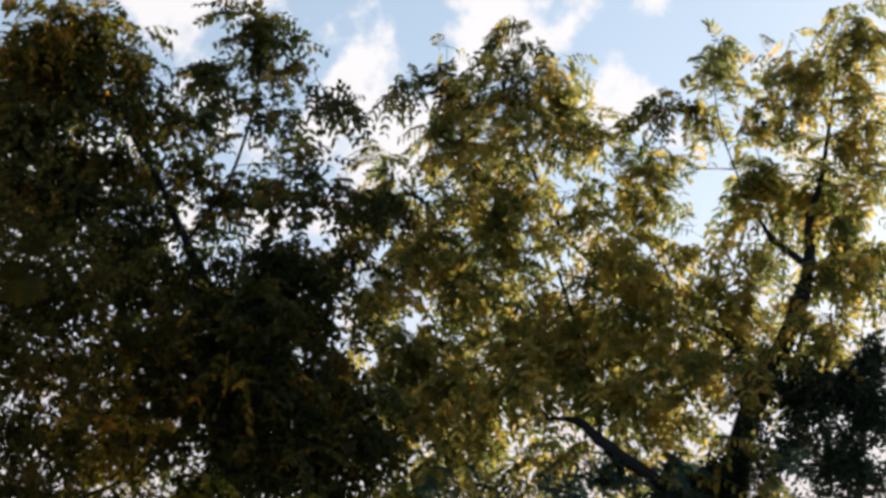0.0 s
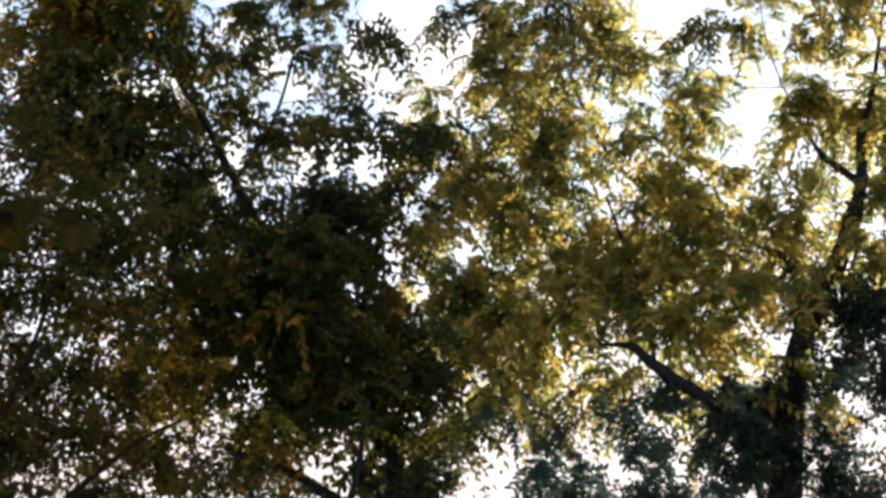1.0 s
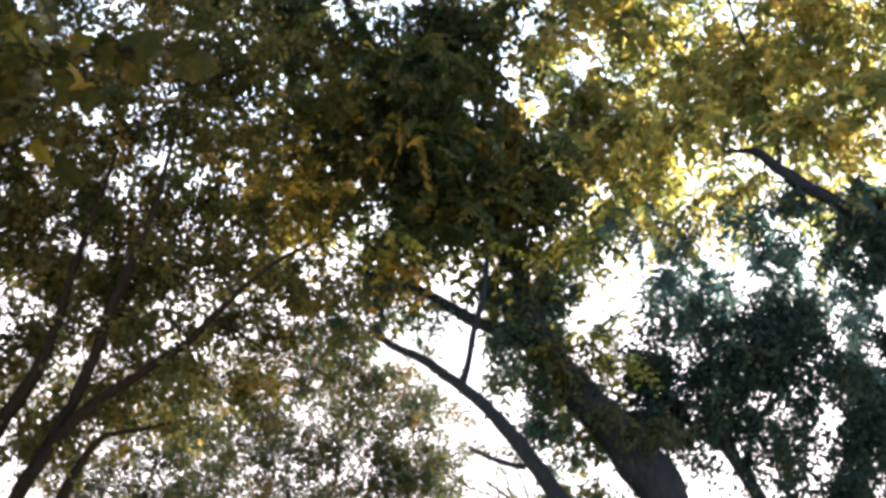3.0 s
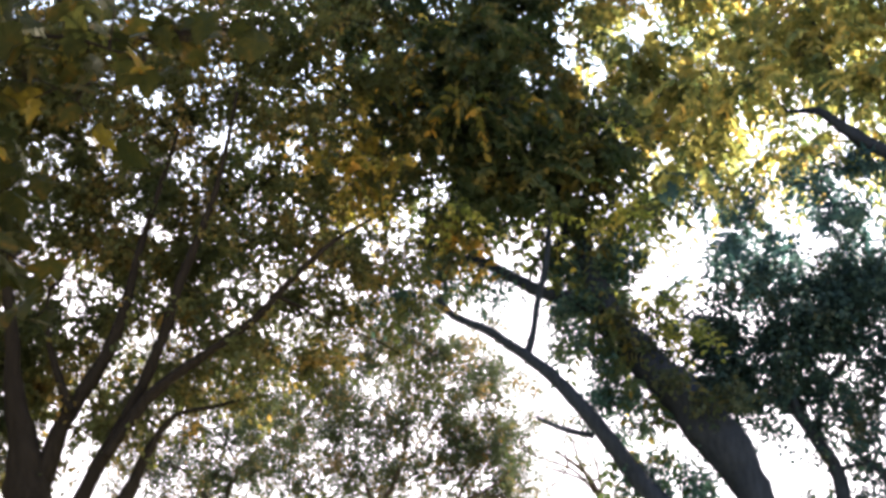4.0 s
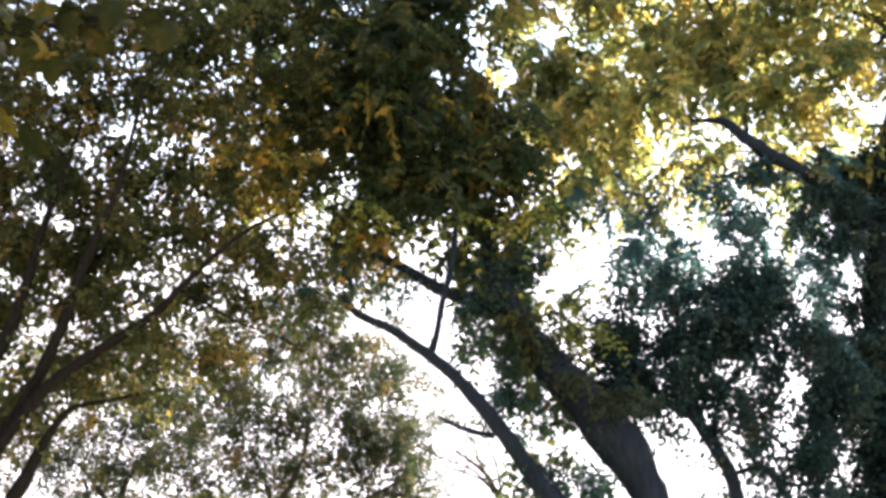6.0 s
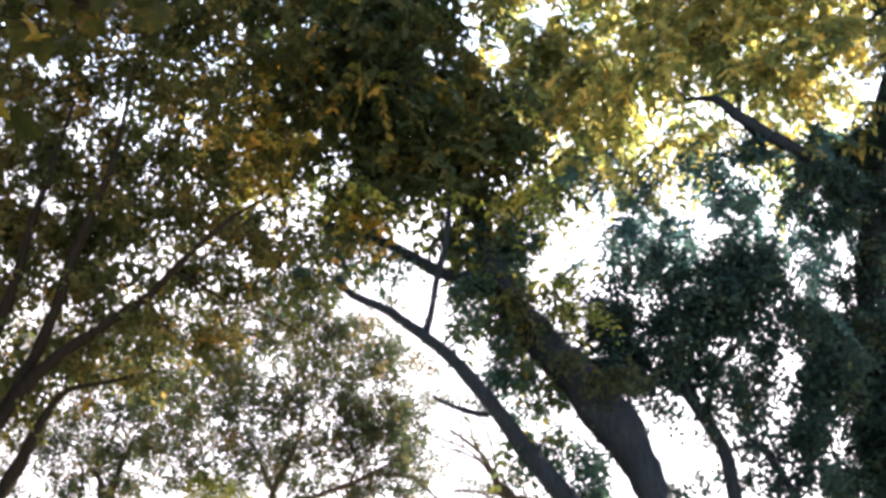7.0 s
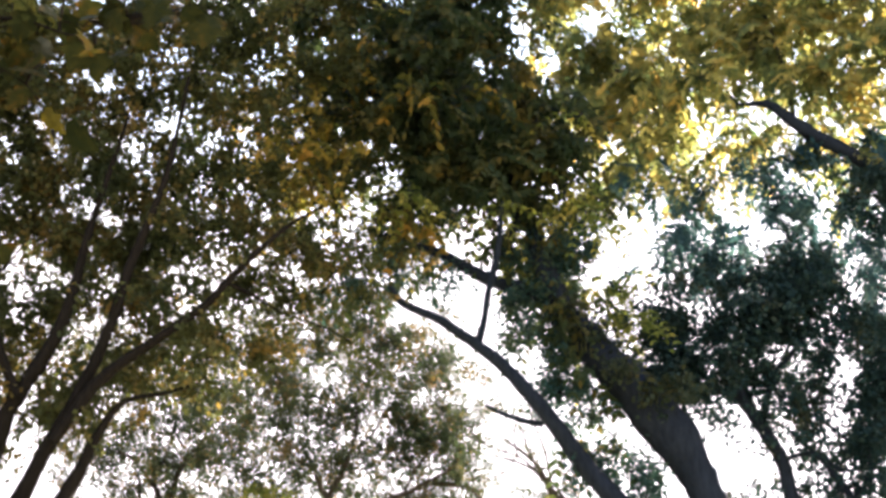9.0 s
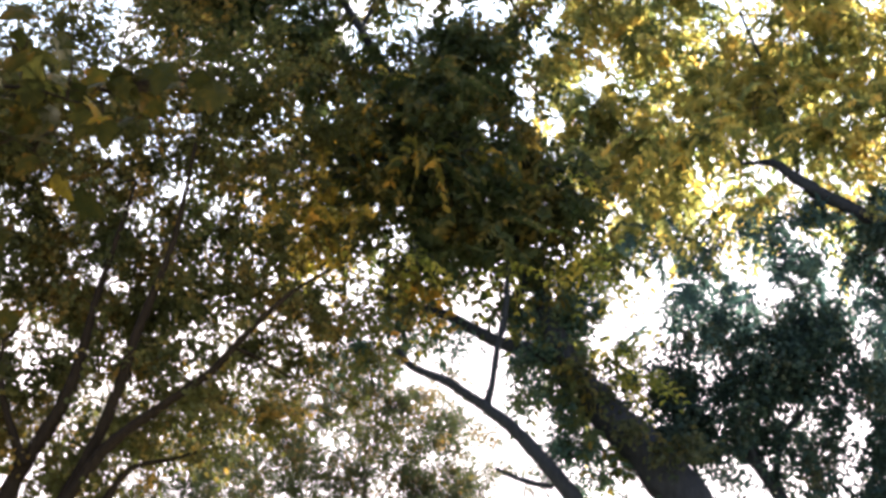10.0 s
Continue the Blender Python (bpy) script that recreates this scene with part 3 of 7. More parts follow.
limb(many_stemmed_tree, "limb", [(-5.03, 9.33, 2.90, 0.093), (-4.85, 9.42, 3.32, 0.075), (-4.65, 9.53, 3.86, 0.057), (-4.45, 9.62, 4.32, 0.050), (-4.29, 9.69, 4.80, 0.046), (-4.18, 9.74, 5.29, 0.043), (-4.06, 9.79, 5.70, 0.036), (-3.94, 9.84, 6.12, 0.028), (-3.86, 9.87, 6.55, 0.020), (-3.78, 9.90, 7.16, 0.013)])
limb(many_stemmed_tree, "limb", [(-4.57, 9.45, 3.88, 0.039), (-4.31, 9.57, 4.34, 0.047), (-4.07, 9.68, 4.59, 0.043), (-3.74, 9.81, 4.86, 0.036), (-3.53, 9.89, 5.05, 0.033), (-3.31, 9.96, 5.33, 0.030), (-3.09, 10.03, 5.58, 0.022), (-2.86, 10.10, 5.79, 0.015), (-2.63, 10.17, 5.94, 0.009)])
limb(many_stemmed_tree, "limb", [(-4.98, 9.36, 2.94, 0.082), (-4.69, 9.50, 3.20, 0.067), (-4.46, 9.62, 3.59, 0.057), (-4.30, 9.69, 4.00, 0.034), (-4.14, 9.76, 4.24, 0.023), (-3.89, 9.86, 4.31, 0.017), (-3.64, 9.96, 4.39, 0.012)])
limb(many_stemmed_tree, "limb", [(-5.30, 9.53, 2.26, 0.116), (-5.49, 9.41, 3.01, 0.093), (-5.59, 9.36, 3.62, 0.070), (-5.64, 9.32, 3.84, 0.052), (-5.57, 9.37, 4.07, 0.038), (-5.51, 9.40, 4.35, 0.029)])
limb(many_stemmed_tree, "limb", [(-5.32, 9.51, 2.10, 0.116), (-5.64, 9.33, 3.01, 0.093), (-5.79, 9.24, 3.57, 0.070), (-5.85, 9.20, 3.96, 0.052), (-5.94, 9.14, 4.56, 0.034)])
limb(many_stemmed_tree, "limb", [(-3.40, 9.93, 5.24, 0.016), (-3.18, 10.01, 5.13, 0.015), (-2.96, 10.08, 4.98, 0.009)])
limb(far_tree, "trunk", [(-7.61, 20.64, 2.4, 0.168), (-7.77, 20.58, 4.1, 0.122)])
limb(far_tree_b, "trunk", [(-4.78, 19.42, 1.9, 0.186), (-4.75, 19.43, 3.45, 0.145), (-4.81, 19.41, 4.67, 0.103)])
limb(far_tree_c, "trunk", [(0.11, 18.00, 1.74, 0.153), (-0.22, 18.00, 3.15, 0.107), (-0.60, 17.99, 4.19, 0.069), (-1.04, 17.97, 4.54, 0.043), (-1.41, 17.94, 4.63, 0.035), (-1.62, 17.93, 5.14, 0.027), (-2.07, 17.88, 5.55, 0.016)])
limb(far_tree_c, "limb", [(-0.74, 17.98, 4.34, 0.035), (-1.04, 17.97, 4.43, 0.031), (-1.33, 17.95, 4.67, 0.027), (-1.69, 17.92, 5.22, 0.019), (-1.83, 17.91, 5.70, 0.012)])
limb(broad_tree, "trunk", [(-3.22, 2.99, 1.29, 0.122), (-3.26, 2.96, 1.69, 0.112), (-3.27, 2.95, 2.27, 0.104), (-3.33, 2.88, 2.91, 0.097), (-3.39, 2.80, 3.61, 0.087), (-3.41, 2.78, 4.31, 0.077), (-3.48, 2.69, 5.30, 0.061)])
limb(broad_tree, "limb", [(-3.34, 2.86, 3.04, 0.029), (-3.12, 3.10, 3.41, 0.023), (-2.89, 3.32, 3.64, 0.019), (-2.66, 3.50, 3.85, 0.014), (-2.40, 3.69, 4.00, 0.010), (-2.13, 3.85, 4.07, 0.007), (-1.93, 3.95, 4.03, 0.004), (-1.80, 4.01, 4.11, 0.002)])
limb(broad_tree, "limb", [(-3.31, 2.90, 2.71, 0.025), (-3.07, 3.15, 2.94, 0.019), (-2.84, 3.36, 3.13, 0.014), (-2.61, 3.54, 3.25, 0.010), (-2.40, 3.68, 3.28, 0.007), (-2.23, 3.79, 3.22, 0.004), (-2.11, 3.86, 3.11, 0.002)])
limb(broad_tree, "limb", [(-2.66, 3.50, 3.85, 0.009), (-2.47, 3.64, 3.74, 0.005), (-2.32, 3.74, 3.61, 0.004), (-2.26, 3.77, 3.47, 0.002)])
limb(broad_tree, "limb", [(-2.40, 3.69, 4.00, 0.007), (-2.29, 3.76, 3.93, 0.004), (-2.08, 3.88, 3.82, 0.003), (-1.99, 3.93, 3.65, 0.002)])
limb(far_tree_c, "limb", [(-0.71, 17.99, 4.27, 0.031), (-1.19, 17.96, 4.57, 0.023), (-1.47, 17.94, 4.94, 0.019), (-1.85, 17.90, 5.19, 0.016), (-2.23, 17.86, 5.32, 0.012)])
limb(far_tree_c, "limb", [(-0.60, 17.99, 4.19, 0.031), (-1.34, 17.95, 4.44, 0.023), (-1.71, 17.92, 4.68, 0.019), (-2.09, 17.88, 4.70, 0.012)])
limb(far_tree_c, "limb", [(-1.47, 17.94, 4.94, 0.019), (-1.53, 17.93, 5.37, 0.016), (-1.67, 17.92, 5.77, 0.012), (-1.73, 17.92, 6.17, 0.008)])
limb(far_tree_c, "limb", [(-0.35, 18.00, 3.51, 0.038), (-1.36, 17.95, 4.07, 0.031), (-2.10, 17.88, 4.47, 0.023), (-2.54, 17.82, 4.86, 0.016)])
limb(ivy_tree, "limb", [(1.16, 12.55, 3.23, 0.032), (1.65, 12.49, 3.55, 0.027), (1.89, 12.46, 3.90, 0.022), (1.67, 12.49, 4.18, 0.016), (1.44, 12.52, 4.42, 0.014)])
limb(ivy_tree, "limb", [(1.11, 12.55, 4.01, 0.024), (1.40, 12.52, 4.04, 0.022), (1.63, 12.49, 3.87, 0.019), (1.94, 12.45, 3.90, 0.014)])

limb(far_tree_c, "limb", [(-0.88, 17.95, 4.45, 0.031), (-1.30, 17.95, 4.61, 0.027), (-1.53, 17.95, 4.90, 0.023), (-1.72, 17.95, 5.15, 0.019), (-1.91, 17.95, 5.31, 0.016), (-2.31, 17.95, 5.48, 0.012), (-2.65, 17.95, 5.67, 0.008)])
limb(far_tree_c, "limb", [(-1.72, 17.95, 5.15, 0.016), (-1.36, 17.95, 5.07, 0.012), (-1.09, 17.95, 4.89, 0.012), (-0.78, 17.95, 4.83, 0.008)])
limb(far_tree_c, "limb", [(-1.91, 17.95, 5.31, 0.016), (-1.93, 17.95, 5.59, 0.012), (-1.89, 17.95, 5.82, 0.010), (-1.78, 17.95, 5.98, 0.008)])
limb(far_tree_c, "limb", [(-1.30, 17.95, 4.61, 0.015), (-1.50, 17.95, 4.65, 0.012), (-1.82, 17.95, 4.71, 0.012), (-2.13, 17.95, 4.75, 0.008)])
limb(far_tree_c, "limb", [(-2.31, 17.95, 5.48, 0.012), (-2.56, 17.95, 5.73, 0.012), (-2.32, 17.95, 5.80, 0.008)])
limb(far_tree_c, "limb", [(-1.53, 17.95, 4.90, 0.016), (-1.33, 17.95, 5.17, 0.012), (-1.24, 17.95, 5.39, 0.008)])
limb(far_tree_c, "limb", [(-0.88, 17.95, 4.45, 0.019), (-0.64, 17.95, 4.67, 0.015), (-0.56, 17.95, 4.93, 0.010)])
limb(far_tree_c, "limb", [(-1.91, 17.95, 5.31, 0.012), (-2.08, 17.95, 5.11, 0.012), (-2.35, 17.95, 5.02, 0.008)])
limb(far_tree_c, "limb", [(-1.04, 17.95, 4.52, 0.015), (-1.16, 17.95, 4.77, 0.012), (-1.23, 17.95, 4.99, 0.008)])
limb(far_tree_c, "limb", [(-1.30, 17.95, 4.61, 0.012), (-1.60, 17.95, 4.46, 0.012), (-1.91, 17.95, 4.43, 0.008)])
limb(far_tree, "limb", [(-7.78, 20.40, 5.01, 0.056), (-7.82, 20.40, 5.26, 0.047), (-7.69, 20.40, 5.79, 0.038), (-7.47, 20.40, 6.16, 0.033), (-7.26, 20.40, 6.41, 0.023), (-7.12, 20.40, 6.68, 0.019), (-7.08, 20.40, 6.97, 0.012)])
limb(far_tree, "limb", [(-7.97, 20.40, 5.20, 0.061), (-8.01, 20.40, 5.60, 0.052), (-8.15, 20.40, 5.79, 0.038), (-8.37, 20.40, 6.07, 0.029), (-8.61, 20.40, 6.25, 0.024), (-8.99, 20.40, 6.28, 0.014)])
limb(far_tree, "limb", [(-8.31, 20.40, 5.39, 0.028), (-8.31, 20.40, 5.75, 0.024), (-8.39, 20.40, 5.98, 0.014)])
limb(far_tree, "limb", [(-7.47, 20.40, 6.16, 0.019), (-7.69, 20.40, 6.45, 0.014), (-7.80, 20.40, 6.78, 0.010)])
limb(far_tree, "limb", [(-8.15, 20.40, 5.79, 0.024), (-7.94, 20.40, 6.01, 0.019), (-7.71, 20.40, 6.82, 0.014)])
limb(far_tree_b, "limb", [(-4.93, 19.30, 4.71, 0.060), (-4.89, 19.30, 5.12, 0.051), (-4.69, 19.30, 5.49, 0.039), (-4.56, 19.30, 5.79, 0.030), (-4.46, 19.30, 6.20, 0.022), (-4.48, 19.30, 6.73, 0.013)])
limb(far_tree_b, "limb", [(-4.91, 19.30, 5.12, 0.039), (-5.07, 19.30, 5.42, 0.026), (-5.14, 19.30, 5.72, 0.017)])
limb(far_tree_b, "limb", [(-4.63, 19.30, 4.86, 0.043), (-4.17, 19.30, 5.01, 0.038), (-3.75, 19.30, 5.13, 0.034), (-3.37, 19.30, 5.29, 0.030), (-3.12, 19.30, 5.42, 0.025), (-2.90, 19.30, 5.60, 0.017)])
limb(far_tree_b, "limb", [(-3.37, 19.30, 5.27, 0.025), (-3.03, 19.30, 5.22, 0.021), (-2.62, 19.30, 5.12, 0.013)])
limb(far_tree_b, "limb", [(-4.56, 19.30, 5.79, 0.021), (-4.22, 19.30, 6.06, 0.017), (-4.05, 19.30, 6.35, 0.013)])
limb(far_tree_b, "limb", [(-3.75, 19.30, 5.13, 0.021), (-3.58, 19.30, 5.47, 0.017), (-3.37, 19.30, 5.71, 0.013)])
lobe(forked_tree, -4.65, 11.71, 12.21, 0.77, 0.63, 2.19, "mix")
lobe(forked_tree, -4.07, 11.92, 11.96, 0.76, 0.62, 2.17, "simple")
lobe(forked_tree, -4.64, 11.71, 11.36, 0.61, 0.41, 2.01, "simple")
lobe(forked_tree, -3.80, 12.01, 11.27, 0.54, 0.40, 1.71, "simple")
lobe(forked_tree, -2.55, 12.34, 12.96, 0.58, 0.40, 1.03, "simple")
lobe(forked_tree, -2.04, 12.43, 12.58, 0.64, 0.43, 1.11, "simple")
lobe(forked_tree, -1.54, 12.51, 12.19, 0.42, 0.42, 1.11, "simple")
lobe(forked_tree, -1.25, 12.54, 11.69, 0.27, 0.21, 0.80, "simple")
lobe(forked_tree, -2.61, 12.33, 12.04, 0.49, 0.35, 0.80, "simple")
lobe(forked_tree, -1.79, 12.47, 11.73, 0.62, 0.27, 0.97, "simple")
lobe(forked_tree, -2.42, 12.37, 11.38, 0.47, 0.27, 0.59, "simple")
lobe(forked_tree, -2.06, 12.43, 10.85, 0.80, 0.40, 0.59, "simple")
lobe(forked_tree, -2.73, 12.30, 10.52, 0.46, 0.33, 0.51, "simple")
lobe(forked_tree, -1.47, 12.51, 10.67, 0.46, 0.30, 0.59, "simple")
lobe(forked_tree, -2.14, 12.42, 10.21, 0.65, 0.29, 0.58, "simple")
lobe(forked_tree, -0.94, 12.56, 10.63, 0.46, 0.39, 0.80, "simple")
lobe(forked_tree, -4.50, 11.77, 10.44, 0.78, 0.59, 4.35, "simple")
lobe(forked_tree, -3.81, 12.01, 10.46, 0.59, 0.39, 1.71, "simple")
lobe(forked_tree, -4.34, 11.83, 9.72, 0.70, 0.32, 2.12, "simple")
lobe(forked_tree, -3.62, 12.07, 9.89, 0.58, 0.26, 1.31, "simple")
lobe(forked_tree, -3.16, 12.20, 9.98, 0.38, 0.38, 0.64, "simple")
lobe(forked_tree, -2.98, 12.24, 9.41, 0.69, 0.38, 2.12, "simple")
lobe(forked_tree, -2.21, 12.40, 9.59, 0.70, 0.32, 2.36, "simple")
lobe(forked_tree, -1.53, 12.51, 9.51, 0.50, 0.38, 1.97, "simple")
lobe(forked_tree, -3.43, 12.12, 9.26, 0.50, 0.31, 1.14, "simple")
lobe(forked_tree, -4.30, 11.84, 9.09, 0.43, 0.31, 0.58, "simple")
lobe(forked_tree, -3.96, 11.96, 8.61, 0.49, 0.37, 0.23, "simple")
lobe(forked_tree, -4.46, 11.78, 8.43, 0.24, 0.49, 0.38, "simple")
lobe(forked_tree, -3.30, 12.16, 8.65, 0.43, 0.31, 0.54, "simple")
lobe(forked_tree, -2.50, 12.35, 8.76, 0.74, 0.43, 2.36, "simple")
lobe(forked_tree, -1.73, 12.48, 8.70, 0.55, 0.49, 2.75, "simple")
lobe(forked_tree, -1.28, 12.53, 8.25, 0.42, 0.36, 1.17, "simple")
lobe(forked_tree, -2.96, 12.25, 8.16, 0.54, 0.36, 1.79, "mix")
lobe(forked_tree, -3.64, 12.06, 7.93, 0.54, 0.24, 0.65, "gold")
lobe(forked_tree, -4.12, 11.91, 7.91, 0.48, 0.18, 1.01, "simple")
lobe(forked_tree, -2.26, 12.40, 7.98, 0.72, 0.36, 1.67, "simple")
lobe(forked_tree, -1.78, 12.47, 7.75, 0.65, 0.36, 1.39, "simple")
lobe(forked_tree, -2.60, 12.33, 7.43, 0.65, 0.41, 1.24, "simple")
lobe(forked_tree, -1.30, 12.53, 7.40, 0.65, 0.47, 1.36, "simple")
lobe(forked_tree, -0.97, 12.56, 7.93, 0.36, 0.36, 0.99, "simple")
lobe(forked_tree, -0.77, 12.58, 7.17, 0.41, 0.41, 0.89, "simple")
lobe(forked_tree, -3.58, 12.08, 7.43, 0.53, 0.29, 0.51, "gold")
lobe(forked_tree, -4.15, 11.90, 7.47, 0.35, 0.24, 0.41, "simple")
lobe(forked_tree, -3.98, 11.95, 7.01, 0.46, 0.29, 0.57, "mix")
lobe(forked_tree, -3.30, 12.16, 6.98, 0.46, 0.35, 0.44, "gold")
lobe(forked_tree, -2.33, 12.38, 6.96, 0.41, 0.23, 1.03, "green")
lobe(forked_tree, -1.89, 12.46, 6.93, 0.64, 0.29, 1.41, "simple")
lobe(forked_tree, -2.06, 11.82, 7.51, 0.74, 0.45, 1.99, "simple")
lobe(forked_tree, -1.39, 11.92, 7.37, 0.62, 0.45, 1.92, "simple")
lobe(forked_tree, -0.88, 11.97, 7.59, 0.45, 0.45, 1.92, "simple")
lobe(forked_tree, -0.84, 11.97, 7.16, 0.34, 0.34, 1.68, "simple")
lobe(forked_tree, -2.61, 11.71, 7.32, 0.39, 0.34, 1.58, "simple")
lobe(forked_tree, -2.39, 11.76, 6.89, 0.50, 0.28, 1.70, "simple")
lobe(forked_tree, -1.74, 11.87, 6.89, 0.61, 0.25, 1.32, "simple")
lobe(forked_tree, -3.26, 11.55, 7.79, 0.40, 0.29, 0.30, "gold")
lobe(forked_tree, -3.30, 11.54, 7.24, 0.28, 0.34, 0.59, "gold")
lobe(forked_tree, -3.14, 11.58, 7.00, 0.22, 0.20, 0.92, "green")
lobe(forked_tree, -2.72, 11.69, 8.00, 0.63, 0.35, 1.01, "simple")
lobe(forked_tree, -1.83, 11.86, 8.01, 0.63, 0.29, 1.57, "simple")
lobe(forked_tree, -2.16, 11.80, 8.40, 0.76, 0.23, 1.57, "simple")
lobe(forked_tree, -1.26, 11.93, 8.18, 0.35, 0.29, 1.27, "simple")
lobe(forked_tree, -2.18, 11.80, 6.53, 0.49, 0.25, 0.92, "mix")
lobe(forked_tree, -1.74, 11.87, 6.47, 0.33, 0.22, 0.94, "simple")
lobe(forked_tree, -1.03, 11.96, 6.68, 0.28, 0.28, 1.28, "simple")
lobe(forked_tree, -0.54, 11.99, 6.48, 0.22, 0.27, 1.49, "green")
lobe(forked_tree, -2.60, 11.71, 6.53, 0.33, 0.22, 0.66, "simple")
lobe(forked_tree, -2.55, 11.73, 6.13, 0.33, 0.19, 0.72, "lace")
lobe(forked_tree, -2.12, 11.81, 6.18, 0.38, 0.14, 0.47, "simple")
lobe(forked_tree, -1.21, 11.94, 6.10, 0.33, 0.27, 1.36, "lace")
lobe(forked_tree, -0.73, 11.98, 6.08, 0.33, 0.30, 2.16, "lace")
lobe(forked_tree, -0.46, 11.99, 6.01, 0.16, 0.16, 1.84, "lace")
lobe(forked_tree, -1.12, 11.95, 5.53, 0.32, 0.19, 1.84, "lace")
lobe(forked_tree, -0.82, 11.97, 5.29, 0.27, 0.21, 1.52, "lace")
lobe(forked_tree, -1.24, 11.94, 5.20, 0.16, 0.21, 1.04, "lace")
lobe(forked_tree, -0.83, 11.97, 4.96, 0.18, 0.16, 1.28, "lace")
lobe(forked_tree, -0.74, 11.98, 4.68, 0.32, 0.21, 1.12, "lace")
lobe(forked_tree, -0.54, 11.99, 4.41, 0.26, 0.21, 1.20, "lace")
lobe(forked_tree, -0.86, 11.97, 4.32, 0.16, 0.16, 0.88, "lace")
lobe(forked_tree, -0.27, 12.00, 3.87, 0.31, 0.21, 1.20, "lace")
lobe(forked_tree, -0.13, 12.00, 3.66, 0.26, 0.21, 1.20, "lace")
lobe(forked_tree, -0.43, 11.99, 3.68, 0.15, 0.15, 0.88, "lace")
lobe(forked_tree, -1.06, 11.95, 4.48, 0.10, 0.05, 0.64, "lace")
lobe(forked_tree, -3.06, 11.60, 5.66, 0.32, 0.32, 0.40, "lace")
lobe(forked_tree, -2.70, 11.69, 5.72, 0.32, 0.32, 0.72, "lace")
lobe(forked_tree, -2.39, 11.76, 5.84, 0.16, 0.32, 0.88, "lace")
lobe(forked_tree, -1.92, 11.85, 5.83, 0.27, 0.22, 0.32, "lace")
# the "simple" lobes of this crown paint its shaded left parts dark
lobe(pinnate_tree, -0.42, 13.99, 13.56, 0.39, 0.39, 1.03, "simple")
lobe(pinnate_tree, 0.12, 14.00, 13.46, 0.47, 0.47, 1.38, "simple")
lobe(pinnate_tree, 0.05, 14.00, 14.07, 0.16, 0.16, 0.80, "pinnate")
lobe(pinnate_tree, 1.07, 13.96, 14.14, 0.44, 0.40, 1.49, "simple")
lobe(pinnate_tree, 1.00, 13.96, 14.57, 0.20, 0.16, 1.03, "pinnate")
lobe(pinnate_tree, 0.89, 13.97, 13.44, 0.62, 0.39, 1.61, "simple")
lobe(pinnate_tree, 1.66, 13.90, 13.48, 0.47, 0.27, 1.26, "pinnate")
lobe(pinnate_tree, 0.50, 13.99, 12.86, 0.84, 0.38, 1.85, "pinnate")
lobe(pinnate_tree, 1.32, 13.94, 12.72, 0.61, 0.38, 1.62, "pinnate")
lobe(pinnate_tree, 1.30, 13.94, 12.16, 0.74, 0.37, 1.62, "pinnate")
lobe(pinnate_tree, 2.26, 13.82, 12.25, 0.37, 0.30, 1.16, "pinnate")
lobe(pinnate_tree, 2.85, 13.71, 12.54, 0.45, 0.26, 1.26, "simple")
lobe(pinnate_tree, 2.60, 13.76, 12.02, 0.37, 0.30, 1.03, "pinnate")
lobe(pinnate_tree, 2.62, 13.75, 11.39, 0.43, 0.36, 1.49, "pinnate")
lobe(pinnate_tree, 0.12, 14.00, 12.21, 0.52, 0.37, 1.62, "pinnate")
lobe(pinnate_tree, 0.56, 13.99, 11.74, 0.51, 0.29, 1.95, "pinnate")
lobe(pinnate_tree, -0.18, 14.00, 12.39, 0.30, 0.30, 1.26, "pinnate")
lobe(pinnate_tree, -0.70, 13.98, 12.19, 0.37, 0.19, 1.16, "pinnate")
lobe(pinnate_tree, -0.61, 13.99, 11.74, 0.44, 0.22, 1.26, "pinnate")
lobe(pinnate_tree, 1.56, 13.91, 11.51, 0.44, 0.29, 1.26, "pinnate")
lobe(pinnate_tree, 1.99, 13.86, 11.56, 0.44, 0.29, 0.80, "pinnate")
lobe(pinnate_tree, 1.11, 13.96, 11.01, 0.79, 0.36, 1.95, "yellow")
lobe(pinnate_tree, -0.46, 13.99, 10.86, 0.57, 0.28, 1.95, "yellow")
lobe(pinnate_tree, 2.08, 13.84, 10.77, 0.71, 0.35, 2.42, "yellow")
lobe(pinnate_tree, 0.26, 14.00, 10.87, 0.50, 0.36, 1.95, "yellow")
lobe(pinnate_tree, -0.58, 13.99, 10.03, 0.55, 0.28, 1.03, "pinnate")
lobe(pinnate_tree, -0.97, 13.97, 9.39, 0.27, 0.41, 0.92, "pinnate")
lobe(pinnate_tree, 0.46, 13.99, 10.03, 0.76, 0.35, 1.62, "yellow")
lobe(pinnate_tree, 1.21, 13.95, 10.01, 0.48, 0.35, 1.39, "pinnate")
lobe(pinnate_tree, 2.02, 13.85, 9.79, 0.82, 0.41, 3.23, "yellow")
lobe(pinnate_tree, 2.72, 13.73, 10.20, 0.49, 0.35, 2.31, "pinnate")
lobe(pinnate_tree, 3.09, 13.65, 9.29, 0.61, 0.41, 2.22, "yellow")
lobe(pinnate_tree, 3.35, 13.59, 9.95, 0.41, 0.28, 0.61, "pinnate")
lobe(pinnate_tree, 3.34, 13.60, 10.44, 0.35, 0.21, 0.61, "pinnate")
lobe(pinnate_tree, 1.44, 13.93, 9.14, 0.88, 0.40, 2.07, "yellow")
lobe(pinnate_tree, 0.51, 13.99, 9.17, 0.74, 0.40, 1.74, "yellow")
lobe(pinnate_tree, -0.23, 14.00, 8.95, 0.60, 0.34, 1.49, "yellow")
